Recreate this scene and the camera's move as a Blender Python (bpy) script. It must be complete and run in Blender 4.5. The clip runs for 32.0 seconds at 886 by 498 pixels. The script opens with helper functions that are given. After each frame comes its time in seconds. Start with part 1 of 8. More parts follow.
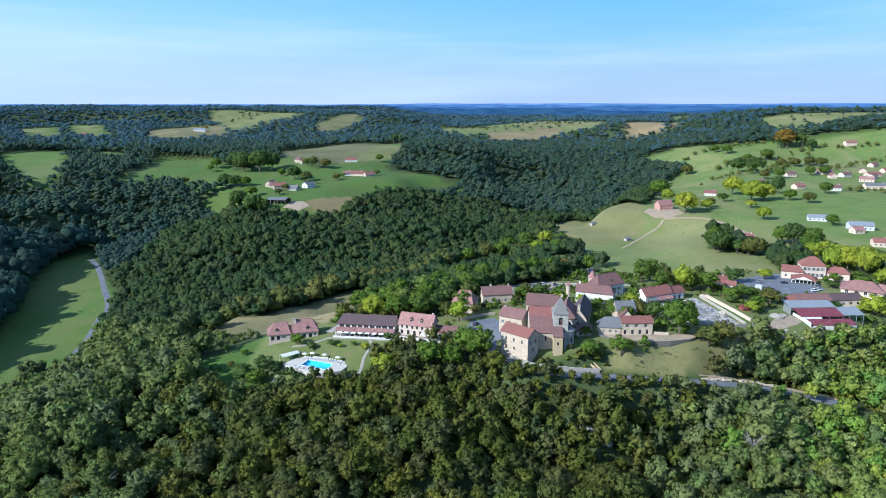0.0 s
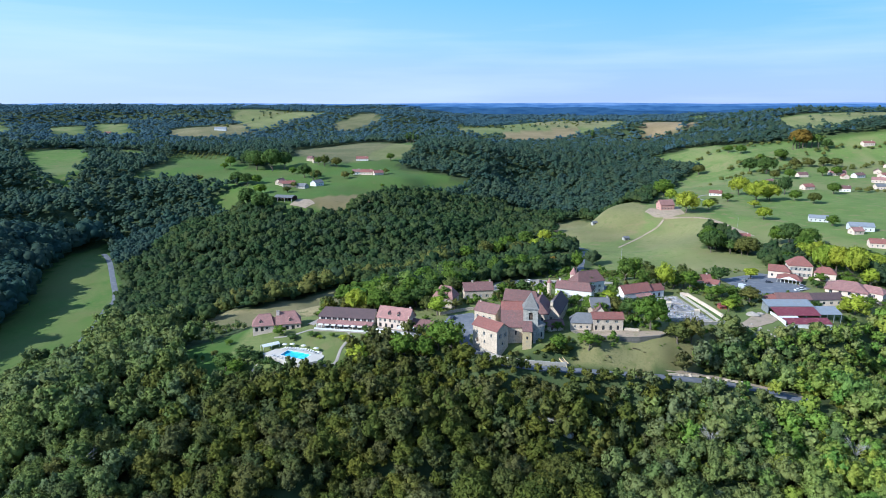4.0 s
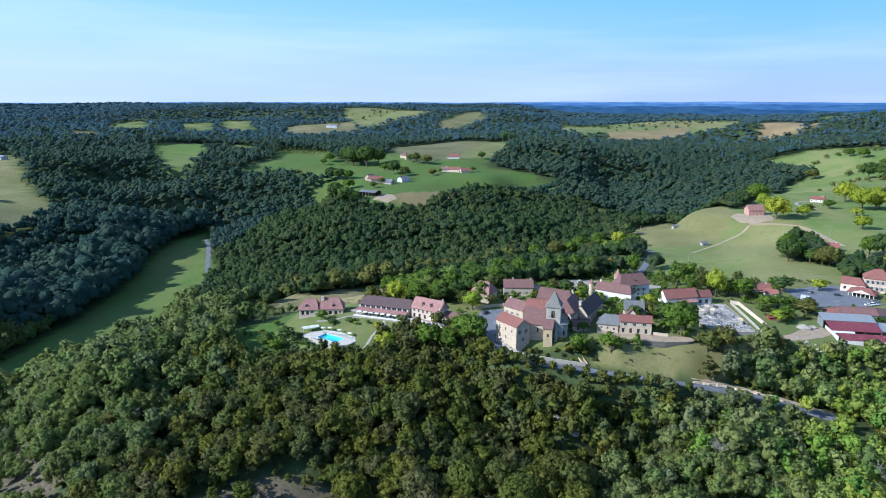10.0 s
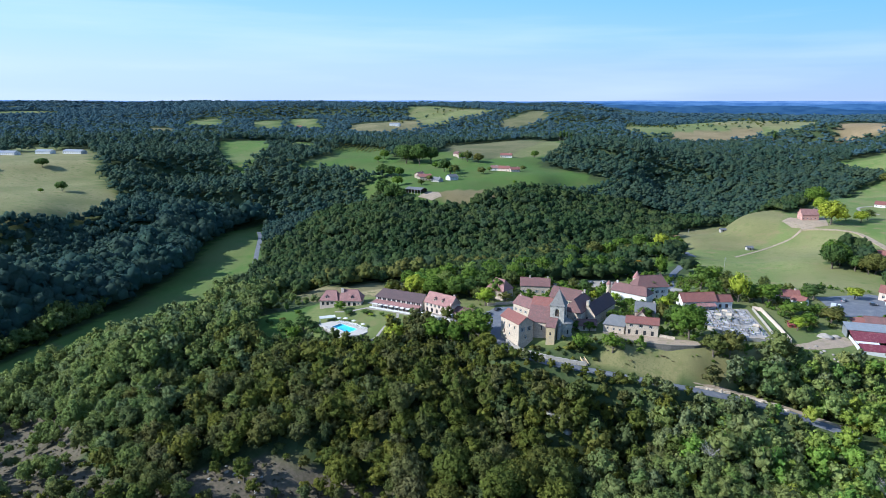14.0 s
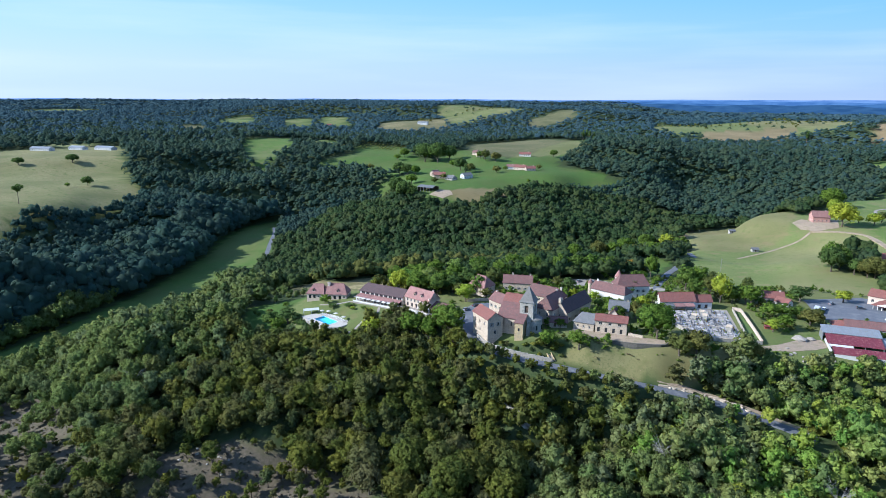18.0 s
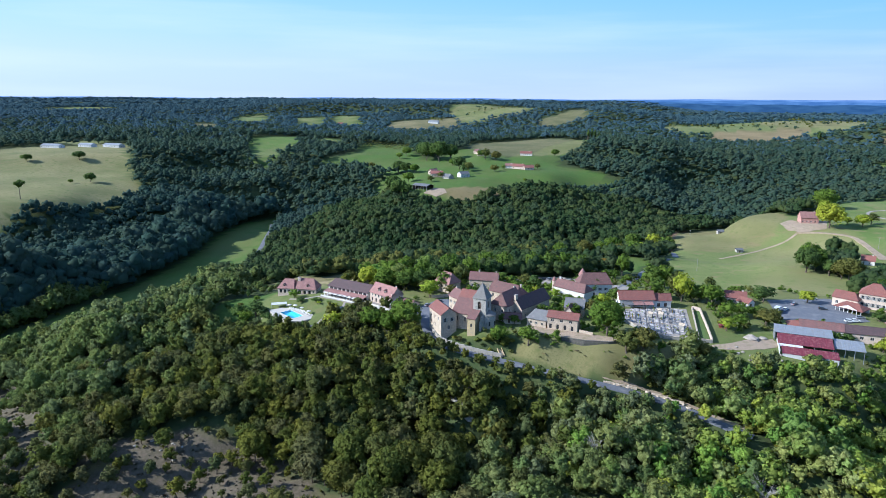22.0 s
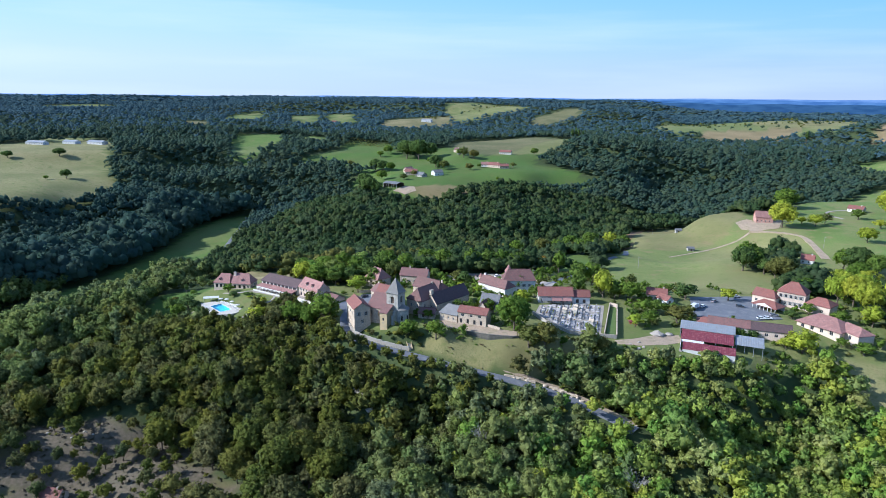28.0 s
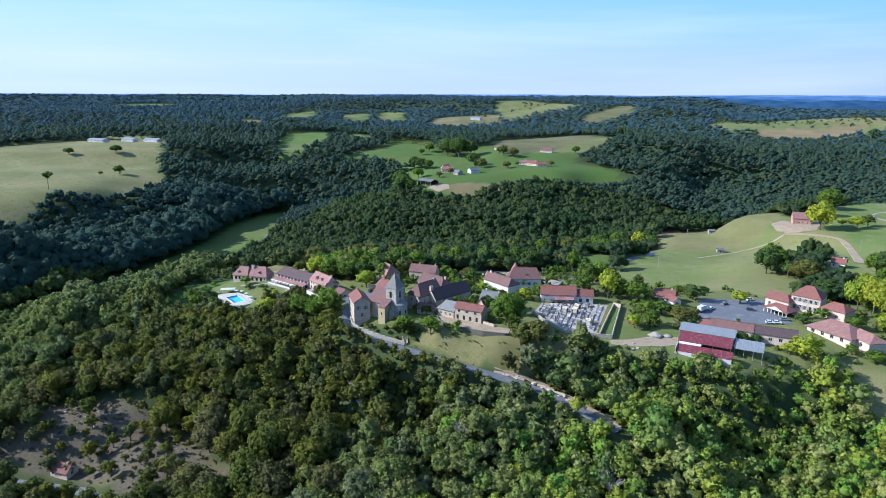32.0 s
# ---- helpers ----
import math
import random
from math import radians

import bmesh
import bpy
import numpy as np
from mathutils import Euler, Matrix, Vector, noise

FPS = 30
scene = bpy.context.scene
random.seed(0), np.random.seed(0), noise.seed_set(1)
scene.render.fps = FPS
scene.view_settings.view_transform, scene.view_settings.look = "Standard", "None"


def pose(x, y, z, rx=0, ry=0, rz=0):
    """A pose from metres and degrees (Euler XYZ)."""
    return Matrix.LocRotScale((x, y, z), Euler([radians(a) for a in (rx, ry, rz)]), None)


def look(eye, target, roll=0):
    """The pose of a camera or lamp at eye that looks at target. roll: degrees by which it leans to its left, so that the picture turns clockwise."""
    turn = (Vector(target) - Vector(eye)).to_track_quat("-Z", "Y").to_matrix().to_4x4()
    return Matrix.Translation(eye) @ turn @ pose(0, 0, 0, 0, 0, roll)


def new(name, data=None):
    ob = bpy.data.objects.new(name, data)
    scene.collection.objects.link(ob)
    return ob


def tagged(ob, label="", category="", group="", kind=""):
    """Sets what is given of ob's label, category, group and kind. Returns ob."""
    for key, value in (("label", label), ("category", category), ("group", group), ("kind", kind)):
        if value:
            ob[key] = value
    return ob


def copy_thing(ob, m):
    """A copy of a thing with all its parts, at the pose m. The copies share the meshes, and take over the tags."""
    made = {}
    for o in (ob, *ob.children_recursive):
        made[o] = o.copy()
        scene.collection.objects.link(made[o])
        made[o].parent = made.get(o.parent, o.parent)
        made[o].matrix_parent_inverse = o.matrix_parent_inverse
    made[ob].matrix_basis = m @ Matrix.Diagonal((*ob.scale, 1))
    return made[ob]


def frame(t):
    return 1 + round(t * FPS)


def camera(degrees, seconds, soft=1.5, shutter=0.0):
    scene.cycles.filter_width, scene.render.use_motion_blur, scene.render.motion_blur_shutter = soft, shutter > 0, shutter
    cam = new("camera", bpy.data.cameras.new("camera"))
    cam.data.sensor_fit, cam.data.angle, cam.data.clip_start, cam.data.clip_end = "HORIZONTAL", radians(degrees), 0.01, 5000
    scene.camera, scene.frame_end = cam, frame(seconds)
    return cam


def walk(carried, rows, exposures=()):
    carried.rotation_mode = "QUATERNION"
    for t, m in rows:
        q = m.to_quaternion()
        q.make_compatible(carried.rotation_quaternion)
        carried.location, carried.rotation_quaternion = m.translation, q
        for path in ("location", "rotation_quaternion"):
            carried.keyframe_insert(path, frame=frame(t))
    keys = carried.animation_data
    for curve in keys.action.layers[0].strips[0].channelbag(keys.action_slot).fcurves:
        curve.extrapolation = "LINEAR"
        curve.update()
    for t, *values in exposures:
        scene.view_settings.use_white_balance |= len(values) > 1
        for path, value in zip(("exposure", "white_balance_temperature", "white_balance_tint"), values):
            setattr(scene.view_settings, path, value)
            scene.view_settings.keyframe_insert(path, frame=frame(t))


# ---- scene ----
cam = camera(69.15, 32.0, soft=0.6)
# seconds, place, yaw to the left, pitch, lean
PATH = [
    (0, (0.00, 0.00, 100.00), -0.00, -12.81, -0.08),
    (0.5, (2.67, -1.34, 100.04), 0.20, -12.81, -0.08),
    (1, (5.41, -2.61, 100.08), 0.50, -12.82, -0.08),
    (1.5, (8.20, -3.80, 100.12), 0.61, -12.83, -0.08),
    (2, (11.05, -4.92, 100.16), 0.81, -12.83, -0.08),
    (2.5, (13.96, -5.96, 100.20), 1.01, -12.84, -0.08),
    (3, (16.92, -6.93, 100.23), 1.21, -12.85, -0.07),
    (3.5, (19.94, -7.82, 100.27), 1.51, -12.85, -0.07),
    (4.2, (24.24, -8.96, 100.31), 2.53, -12.86, -0.07),
    (4.9, (28.65, -9.97, 100.36), 3.55, -12.87, -0.07),
    (5.5, (32.49, -10.73, 100.39), 4.42, -12.88, -0.06),
    (6, (35.75, -11.29, 100.42), 5.82, -12.89, -0.06),
    (6.5, (39.05, -11.78, 100.45), 7.93, -12.90, -0.06),
    (7, (42.39, -12.22, 100.48), 9.93, -12.90, -0.06),
    (7.5, (45.76, -12.59, 100.51), 10.73, -12.91, -0.06),
    (8, (49.18, -12.90, 100.54), 11.33, -12.92, -0.05),
    (8.5, (52.63, -13.15, 100.56), 11.73, -12.93, -0.05),
    (9, (56.12, -13.34, 100.59), 12.03, -12.93, -0.05),
    (9.5, (59.64, -13.48, 100.61), 12.24, -12.95, -0.04),
    (10, (63.19, -13.56, 100.64), 12.45, -12.96, -0.03),
    (10.5, (66.78, -13.58, 100.66), 12.85, -12.97, -0.01),
    (11, (70.38, -13.55, 100.69), 13.66, -12.99, -0.00),
    (11.5, (74.02, -13.47, 100.71), 14.66, -13.00, 0.01),
    (12, (77.68, -13.34, 100.74), 15.97, -13.02, 0.02),
    (12.5, (81.36, -13.16, 100.76), 17.18, -13.03, 0.03),
    (13, (85.07, -12.93, 100.79), 17.88, -13.04, 0.04),
    (13.5, (88.79, -12.65, 100.81), 18.39, -13.06, 0.06),
    (14.2, (94.03, -12.19, 100.84), 18.82, -13.08, 0.07),
    (14.9, (99.31, -11.63, 100.88), 19.24, -13.10, 0.09),
    (15.5, (103.85, -11.09, 100.91), 19.61, -13.12, 0.10),
    (16, (107.64, -10.59, 100.94), 19.92, -13.13, 0.12),
    (16.5, (111.45, -10.06, 100.96), 20.12, -13.14, 0.13),
    (17, (115.26, -9.48, 100.99), 20.63, -13.16, 0.14),
    (17.5, (119.08, -8.87, 101.02), 21.33, -13.17, 0.15),
    (18, (122.91, -8.22, 101.04), 22.04, -13.19, 0.16),
    (18.5, (126.73, -7.53, 101.07), 22.55, -13.20, 0.18),
    (19, (130.56, -6.81, 101.10), 22.95, -13.21, 0.19),
    (19.5, (134.39, -6.05, 101.13), 23.17, -13.22, 0.20),
    (20, (138.21, -5.27, 101.16), 23.39, -13.24, 0.22),
    (21, (145.85, -3.60, 101.23), 23.73, -13.26, 0.25),
    (22, (153.46, -1.83, 101.30), 23.87, -13.28, 0.28),
    (23, (161.02, 0.06, 101.37), 24.11, -13.30, 0.31),
    (24, (168.53, 2.03, 101.45), 24.25, -13.32, 0.34),
    (25, (175.97, 4.09, 101.54), 24.39, -13.34, 0.37),
    (25.5, (179.67, 5.15, 101.59), 24.41, -13.35, 0.39),
    (26.5, (186.98, 7.33, 101.68), 24.49, -13.38, 0.42),
    (27.5, (194.19, 9.56, 101.78), 24.57, -13.40, 0.45),
    (28, (197.75, 10.70, 101.84), 24.61, -13.41, 0.46),
    (28.5, (201.28, 11.84, 101.89), 24.66, -13.43, 0.42),
    (29, (204.78, 13.00, 101.95), 24.71, -13.46, 0.38),
    (29.5, (208.24, 14.17, 102.01), 24.71, -13.49, 0.34),
    (30, (211.67, 15.35, 102.07), 25.42, -13.51, 0.30),
    (30.5, (215.07, 16.53, 102.14), 27.03, -13.54, 0.26),
    (31, (218.42, 17.72, 102.21), 28.22, -13.57, 0.22),
    (31.5, (221.73, 18.92, 102.28), 29.08, -13.59, 0.18),
    (32, (225.00, 20.12, 102.35), 29.82, -13.62, 0.14),
]


def facing(eye, yaw, pitch, lean):
    y, p = radians(yaw), radians(pitch)
    ahead = Vector((-math.sin(y) * math.cos(p), math.cos(y) * math.cos(p), math.sin(p)))
    return look(eye, Vector(eye) + 100 * ahead, lean)


walk(cam, [(t, facing(eye, yaw, pitch, lean)) for t, eye, yaw, pitch, lean in PATH], [(0, 0.92, 5380, 6), (16, 0.93, 5450, 8), (32, 0.95, 5480, 10)])

# ---------------------------------------------------------------- sky and sun
SUN_FROM = Vector((-0.75, -0.45, 0.55)).normalized()
world = bpy.data.worlds.new("sky")
scene.world = world
world.use_nodes = True
wn, wl = world.node_tree.nodes, world.node_tree.links
sky = wn.new("ShaderNodeTexSky")
sky.sky_type, sky.sun_disc = "NISHITA", False
sky.sun_elevation = math.asin(SUN_FROM.z)
sky.sun_rotation = math.atan2(SUN_FROM.x, SUN_FROM.y) % (2 * math.pi)
sky.altitude, sky.air_density, sky.dust_density, sky.ozone_density = 200, 1.0, 0.15, 3.0
# pale summer haze low in the sky, and faint streaks of high cloud
coord, split, fade, haze, stretch, streak, cut, veil = (wn.new(k) for k in ("ShaderNodeTexCoord", "ShaderNodeSeparateXYZ", "ShaderNodeMapRange", "ShaderNodeMix",
                                                                           "ShaderNodeMapping", "ShaderNodeTexNoise", "ShaderNodeMapRange", "ShaderNodeMix"))
wl.new(coord.outputs["Generated"], split.inputs["Vector"])


def sky_tones(stops):
    ramp = wn.new("ShaderNodeValToRGB")
    for i, (pos, colour) in enumerate(stops):
        if i > 1:
            ramp.color_ramp.elements.new(pos)
        ramp.color_ramp.elements[i].position, ramp.color_ramp.elements[i].color = pos, (*colour, 1)
    wl.new(split.outputs["Z"], ramp.inputs["Fac"])
    return ramp.outputs["Color"]


# violet-blue away from the sun, whiter towards it
clear = sky_tones(((0.0, (0.47, 0.58, 0.96)), (0.04, (0.45, 0.60, 0.98)), (0.09, (0.34, 0.61, 1.0)), (0.16, (0.22, 0.56, 1.0)), (0.4, (0.12, 0.38, 0.85))))
milky = sky_tones(((0.0, (0.68, 0.80, 1.0)), (0.05, (0.72, 0.85, 1.0)), (0.10, (0.62, 0.84, 1.0)), (0.17, (0.38, 0.72, 1.0)), (0.4, (0.16, 0.42, 0.85))))
towards, low = wn.new("ShaderNodeMapRange"), wn.new("ShaderNodeMix")
towards.inputs["From Min"].default_value, towards.inputs["From Max"].default_value = 0.25, -0.92
wl.new(split.outputs["X"], towards.inputs["Value"])
low.data_type = "RGBA"
wl.new(towards.outputs["Result"], low.inputs["Factor"])
wl.new(clear, low.inputs["A"])
wl.new(milky, low.inputs["B"])
bright = wn.new("ShaderNodeMix")
bright.data_type, bright.blend_type = "RGBA", "MULTIPLY"
bright.inputs["Factor"].default_value, bright.inputs["B"].default_value = 1.0, (3.66, 3.66, 3.66, 1)
wl.new(low.outputs["Result"], bright.inputs["A"])
fade.inputs["From Min"].default_value, fade.inputs["From Max"].default_value = 0.20, 0.5
fade.inputs["To Min"].default_value, fade.inputs["To Max"].default_value = 0.95, 0.0
wl.new(split.outputs["Z"], fade.inputs["Value"])
haze.data_type = veil.data_type = "RGBA"
wl.new(fade.outputs["Result"], haze.inputs["Factor"])
wl.new(sky.outputs["Color"], haze.inputs["A"])
wl.new(bright.outputs["Result"], haze.inputs["B"])
stretch.inputs["Scale"].default_value, stretch.inputs["Rotation"].default_value = (1.2, 1.6, 16), (0.05, 0.06, 0.3)
streak.inputs["Scale"].default_value, streak.inputs["Detail"].default_value = 1.6, 6
cut.inputs["From Min"].default_value, cut.inputs["From Max"].default_value, cut.inputs["To Max"].default_value = 0.45, 0.8, 0.42
veil.inputs["B"].default_value = (3.5, 3.75, 4.1, 1)
wl.new(coord.outputs["Generated"], stretch.inputs["Vector"])
wl.new(stretch.outputs["Vector"], streak.inputs["Vector"])
wl.new(streak.outputs["Fac"], cut.inputs["Value"])
wl.new(cut.outputs["Result"], veil.inputs["Factor"])
wl.new(haze.outputs["Result"], veil.inputs["A"])
wl.new(veil.outputs["Result"], wn["Background"].inputs["Color"])
wn["Background"].inputs["Strength"].default_value = 0.14
sun = new("sun", bpy.data.lights.new("sun", "SUN"))
sun.data.energy, sun.data.angle, sun.data.color = 4.4, radians(0.55), (1.0, 0.94, 0.84)
sun.matrix_world = look(SUN_FROM * 500, (0, 0, 0))

# ---------------------------------------------------------------- materials
def shader(name):
    m = bpy.data.materials.new(name)
    m.use_nodes = True
    return m, m.node_tree.nodes, m.node_tree.links, m.node_tree.nodes["Principled BSDF"]


def mixed(nodes, links, fac, a, b, mode="MIX"):
    """A colour mix: a and b are colours or sockets, fac a number or socket."""
    mix = nodes.new("ShaderNodeMix")
    mix.data_type, mix.blend_type = "RGBA", mode
    for key, v in (("Factor", fac), ("A", a), ("B", b)):
        if isinstance(v, (int, float)):
            mix.inputs[key].default_value = v
        elif isinstance(v, tuple):
            mix.inputs[key].default_value = (*v, 1)
        else:
            links.new(v, mix.inputs[key])
    return mix.outputs["Result"]


def speckle(nodes, links, scale, low, high, detail=4, stretch=None):
    """Noise in object space, cut to 0..1 between low and high."""
    co, tex, cut = nodes.new("ShaderNodeTexCoord"), nodes.new("ShaderNodeTexNoise"), nodes.new("ShaderNodeMapRange")
    tex.inputs["Scale"].default_value, tex.inputs["Detail"].default_value = scale, detail
    cut.inputs["From Min"].default_value, cut.inputs["From Max"].default_value = low, high
    source = co.outputs["Object"]
    if stretch:
        mp = nodes.new("ShaderNodeMapping")
        mp.inputs["Scale"].default_value = stretch
        links.new(source, mp.inputs["Vector"])
        source = mp.outputs["Vector"]
    links.new(source, tex.inputs["Vector"])
    links.new(tex.outputs["Fac"], cut.inputs["Value"])
    return cut.outputs["Result"]


# scales every surface colour down to balance the raised exposure
COLOUR_SCALE = 0.86


def surface(name, base, other, stain=None, big=0.35, small=4.0, rough=0.85, metal=0.0, bump=0.3, stretch=None, spread=0.0, worn=0.72):
    """A weathered surface: two tones at a large scale, grain at a small one, dark stains, relief."""
    base, other = (tuple(v * COLOUR_SCALE for v in q) for q in (base, other))
    m, n, l, p = shader(name)
    c = mixed(n, l, speckle(n, l, big, 0.35, 0.65), base, other)
    grain = speckle(n, l, small, 0.3, 0.75, 5, stretch)
    c = mixed(n, l, grain, c, tuple(v * worn for v in base), "MIX")
    if stain:
        c = mixed(n, l, speckle(n, l, big * 2.3, 0.50, 0.72, 6), c, stain)
    if spread:
        info, hsv = n.new("ShaderNodeObjectInfo"), n.new("ShaderNodeHueSaturation")
        mr = n.new("ShaderNodeMapRange")
        mr.inputs["To Min"].default_value, mr.inputs["To Max"].default_value = 1 - spread, 1 + spread
        l.new(info.outputs["Random"], mr.inputs["Value"])
        l.new(mr.outputs["Result"], hsv.inputs["Value"])
        l.new(c, hsv.inputs["Color"])
        c = hsv.outputs["Color"]
    l.new(c, p.inputs["Base Color"])
    p.inputs["Roughness"].default_value, p.inputs["Metallic"].default_value = rough, metal
    if bump:
        b = n.new("ShaderNodeBump")
        b.inputs["Strength"].default_value, b.inputs["Distance"].default_value = bump, 0.05
        l.new(grain, b.inputs["Height"])
        l.new(b.outputs["Normal"], p.inputs["Normal"])
    return m


def foliage(name, tones, through_light=0.52, fleck_by=0.40, leaf_by=0.20):
    """Leaves: tone picked tree by tree from the ramp, varied leaf by leaf."""
    m, n, l, p = shader(name)
    hue, info, add, fr = n.new("ShaderNodeAttribute"), n.new("ShaderNodeObjectInfo"), n.new("ShaderNodeMath"), n.new("ShaderNodeMath")
    hue.attribute_name = "hue"
    fr.operation = "FRACT"
    l.new(hue.outputs["Fac"], add.inputs[0])
    l.new(info.outputs["Random"], add.inputs[1])
    l.new(add.outputs[0], fr.inputs[0])
    ramp = n.new("ShaderNodeValToRGB")
    e = ramp.color_ramp.elements
    while len(e) < len(tones):
        e.new(0.5)
    for i, tone in enumerate(tones):
        e[i].position, e[i].color = i / max(1, len(tones) - 1), (*tone, 1)
    l.new(fr.outputs[0], ramp.inputs["Fac"])
    geo, mr, hsv = n.new("ShaderNodeNewGeometry"), n.new("ShaderNodeMapRange"), n.new("ShaderNodeHueSaturation")
    mr.inputs["To Min"].default_value, mr.inputs["To Max"].default_value = 1 - leaf_by, 1 + leaf_by
    l.new(geo.outputs["Random Per Island"], mr.inputs["Value"])
    fleck, both = n.new("ShaderNodeMapRange"), n.new("ShaderNodeMath")
    fleck.inputs["To Min"].default_value, fleck.inputs["To Max"].default_value = 1 - fleck_by, 1 + 0.9 * fleck_by
    both.operation = "MULTIPLY"
    grain = speckle(n, l, 2.6, 0.32, 0.68, 3)
    l.new(grain, fleck.inputs["Value"])
    l.new(mr.outputs["Result"], both.inputs[0])
    l.new(fleck.outputs["Result"], both.inputs[1])
    l.new(both.outputs[0], hsv.inputs["Value"])
    l.new(ramp.outputs["Color"], hsv.inputs["Color"])
    l.new(hsv.outputs["Color"], p.inputs["Base Color"])
    p.inputs["Roughness"].default_value = 0.75
    p.inputs["Specular IOR Level"].default_value = 0.08
    tr, mx, out = n.new("ShaderNodeBsdfTranslucent"), n.new("ShaderNodeMixShader"), n["Material Output"]
    l.new(hsv.outputs["Color"], tr.inputs["Color"])
    mx.inputs[0].default_value = through_light
    l.new(p.outputs[0], mx.inputs[1])
    l.new(tr.outputs[0], mx.inputs[2])
    l.new(mx.outputs[0], out.inputs["Surface"])
    return m


LEAF_FOREST = foliage("oakwood_leaves", [(0.099, 0.127, 0.028), (0.121, 0.143, 0.028), (0.178, 0.180, 0.031), (0.133, 0.133, 0.050), (0.092, 0.123, 0.045), (0.149, 0.152, 0.033), (0.105, 0.137, 0.028), (0.149, 0.145, 0.062)])
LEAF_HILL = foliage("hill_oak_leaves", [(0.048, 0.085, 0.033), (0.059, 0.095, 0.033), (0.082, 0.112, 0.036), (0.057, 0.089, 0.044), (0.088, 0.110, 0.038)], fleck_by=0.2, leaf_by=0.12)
LEAF_GREEN = foliage("green_leaves", [(0.119, 0.193, 0.030), (0.152, 0.226, 0.034), (0.135, 0.199, 0.040)])
LEAF_BRIGHT = foliage("acacia_leaves", [(0.162, 0.283, 0.056), (0.219, 0.324, 0.056), (0.350, 0.378, 0.060), (0.301, 0.353, 0.064), (0.215, 0.295, 0.068), (0.321, 0.332, 0.103), (0.173, 0.275, 0.064), (0.336, 0.363, 0.125)])
LEAF_PALE = foliage("ash_leaves", [(0.163, 0.211, 0.068), (0.186, 0.226, 0.076), (0.229, 0.251, 0.078), (0.180, 0.211, 0.103), (0.209, 0.243, 0.066), (0.142, 0.200, 0.066)])
LEAF_COOL = foliage("hornbeam_leaves", [(0.137, 0.190, 0.060), (0.161, 0.209, 0.060), (0.195, 0.223, 0.064), (0.145, 0.188, 0.083), (0.173, 0.211, 0.055)])
LEAF_YELLOW = foliage("yellowing_leaves", [(0.336, 0.402, 0.044), (0.409, 0.428, 0.051), (0.290, 0.386, 0.046)])
LEAF_OLIVE = foliage("olive_leaves", [(0.141, 0.166, 0.044), (0.175, 0.170, 0.046), (0.125, 0.154, 0.042)])
LEAF_RUST = foliage("rust_leaves", [(0.30, 0.19, 0.034), (0.26, 0.18, 0.038)])
LEAF_DARK = foliage("evergreen_leaves", [(0.091, 0.146, 0.040), (0.109, 0.167, 0.042), (0.084, 0.134, 0.046)])
# blue haze of the distance is put into these far leaf colours
LEAF_FAR_HAZE = foliage("haze_tinted_far_leaves", [(0.046, 0.086, 0.060), (0.056, 0.094, 0.060), (0.076, 0.108, 0.060), (0.050, 0.088, 0.072)], fleck_by=0.12, leaf_by=0.12)
# shade and blue haze of the valley side are painted into these leaves
LEAF_VALLEY_SHADE = foliage("shade_tinted_valley_leaves", [(0.046, 0.089, 0.073), (0.054, 0.098, 0.073), (0.072, 0.108, 0.073), (0.049, 0.092, 0.082)], fleck_by=0.15, leaf_by=0.10)
# the bluest far leaves: haze painted into the base colour
LEAF_HAZE_BLUE = foliage("haze_blue_far_leaves", [(0.062, 0.118, 0.142), (0.070, 0.126, 0.144), (0.086, 0.138, 0.148)], fleck_by=0.12, leaf_by=0.12)
BARK = surface("bark", (0.12, 0.09, 0.06), (0.17, 0.14, 0.11), small=7, bump=0.6, stretch=(1, 1, 0.2))
DEADWOOD = surface("dead_wood", (0.42, 0.39, 0.36), (0.30, 0.28, 0.25), small=6)
TILE_PINK = surface("old_pink_roof_tiles", (0.40, 0.205, 0.175), (0.29, 0.135, 0.120), (0.16, 0.10, 0.09), big=0.5, small=1.9, bump=0.9, spread=0.14, worn=0.52)
TILE_RED = surface("red_roof_tiles", (0.300, 0.108, 0.082), (0.225, 0.088, 0.072), (0.17, 0.09, 0.075), big=0.6, small=1.9, bump=0.9, spread=0.14, worn=0.52)
TILE_BROWN = surface("brown_roof_tiles", (0.235, 0.112, 0.098), (0.165, 0.083, 0.074), (0.10, 0.072, 0.064), big=0.6, small=1.9, bump=0.9, spread=0.14, worn=0.50)
TILE_DARK = surface("dark_brown_roof_tiles", (0.105, 0.064, 0.066), (0.13, 0.078, 0.074), (0.052, 0.042, 0.042), big=0.5, small=1.9, bump=0.9, worn=0.55)
SLATE = surface("grey_slates", (0.15, 0.15, 0.155), (0.19, 0.185, 0.18), (0.10, 0.10, 0.10), big=0.6, small=3.5, bump=0.6, rough=0.6)
LAUZE = surface("weathered_stone_roof", (0.24, 0.225, 0.205), (0.17, 0.16, 0.15), (0.12, 0.115, 0.10), big=0.7, small=3.0, bump=0.8)
STONE = surface("pale_limestone", (0.66, 0.53, 0.40), (0.52, 0.42, 0.31), (0.27, 0.23, 0.18), big=0.45, small=2.0, bump=0.8, worn=0.58)
STONE_GREY = surface("grey_limestone", (0.47, 0.435, 0.375), (0.37, 0.345, 0.30), (0.20, 0.19, 0.17), big=0.4, small=3.0, bump=0.7)
STONE_GOLD = surface("golden_limestone", (0.56, 0.42, 0.22), (0.46, 0.36, 0.22), (0.30, 0.25, 0.17), big=0.4, small=3.0, bump=0.6)
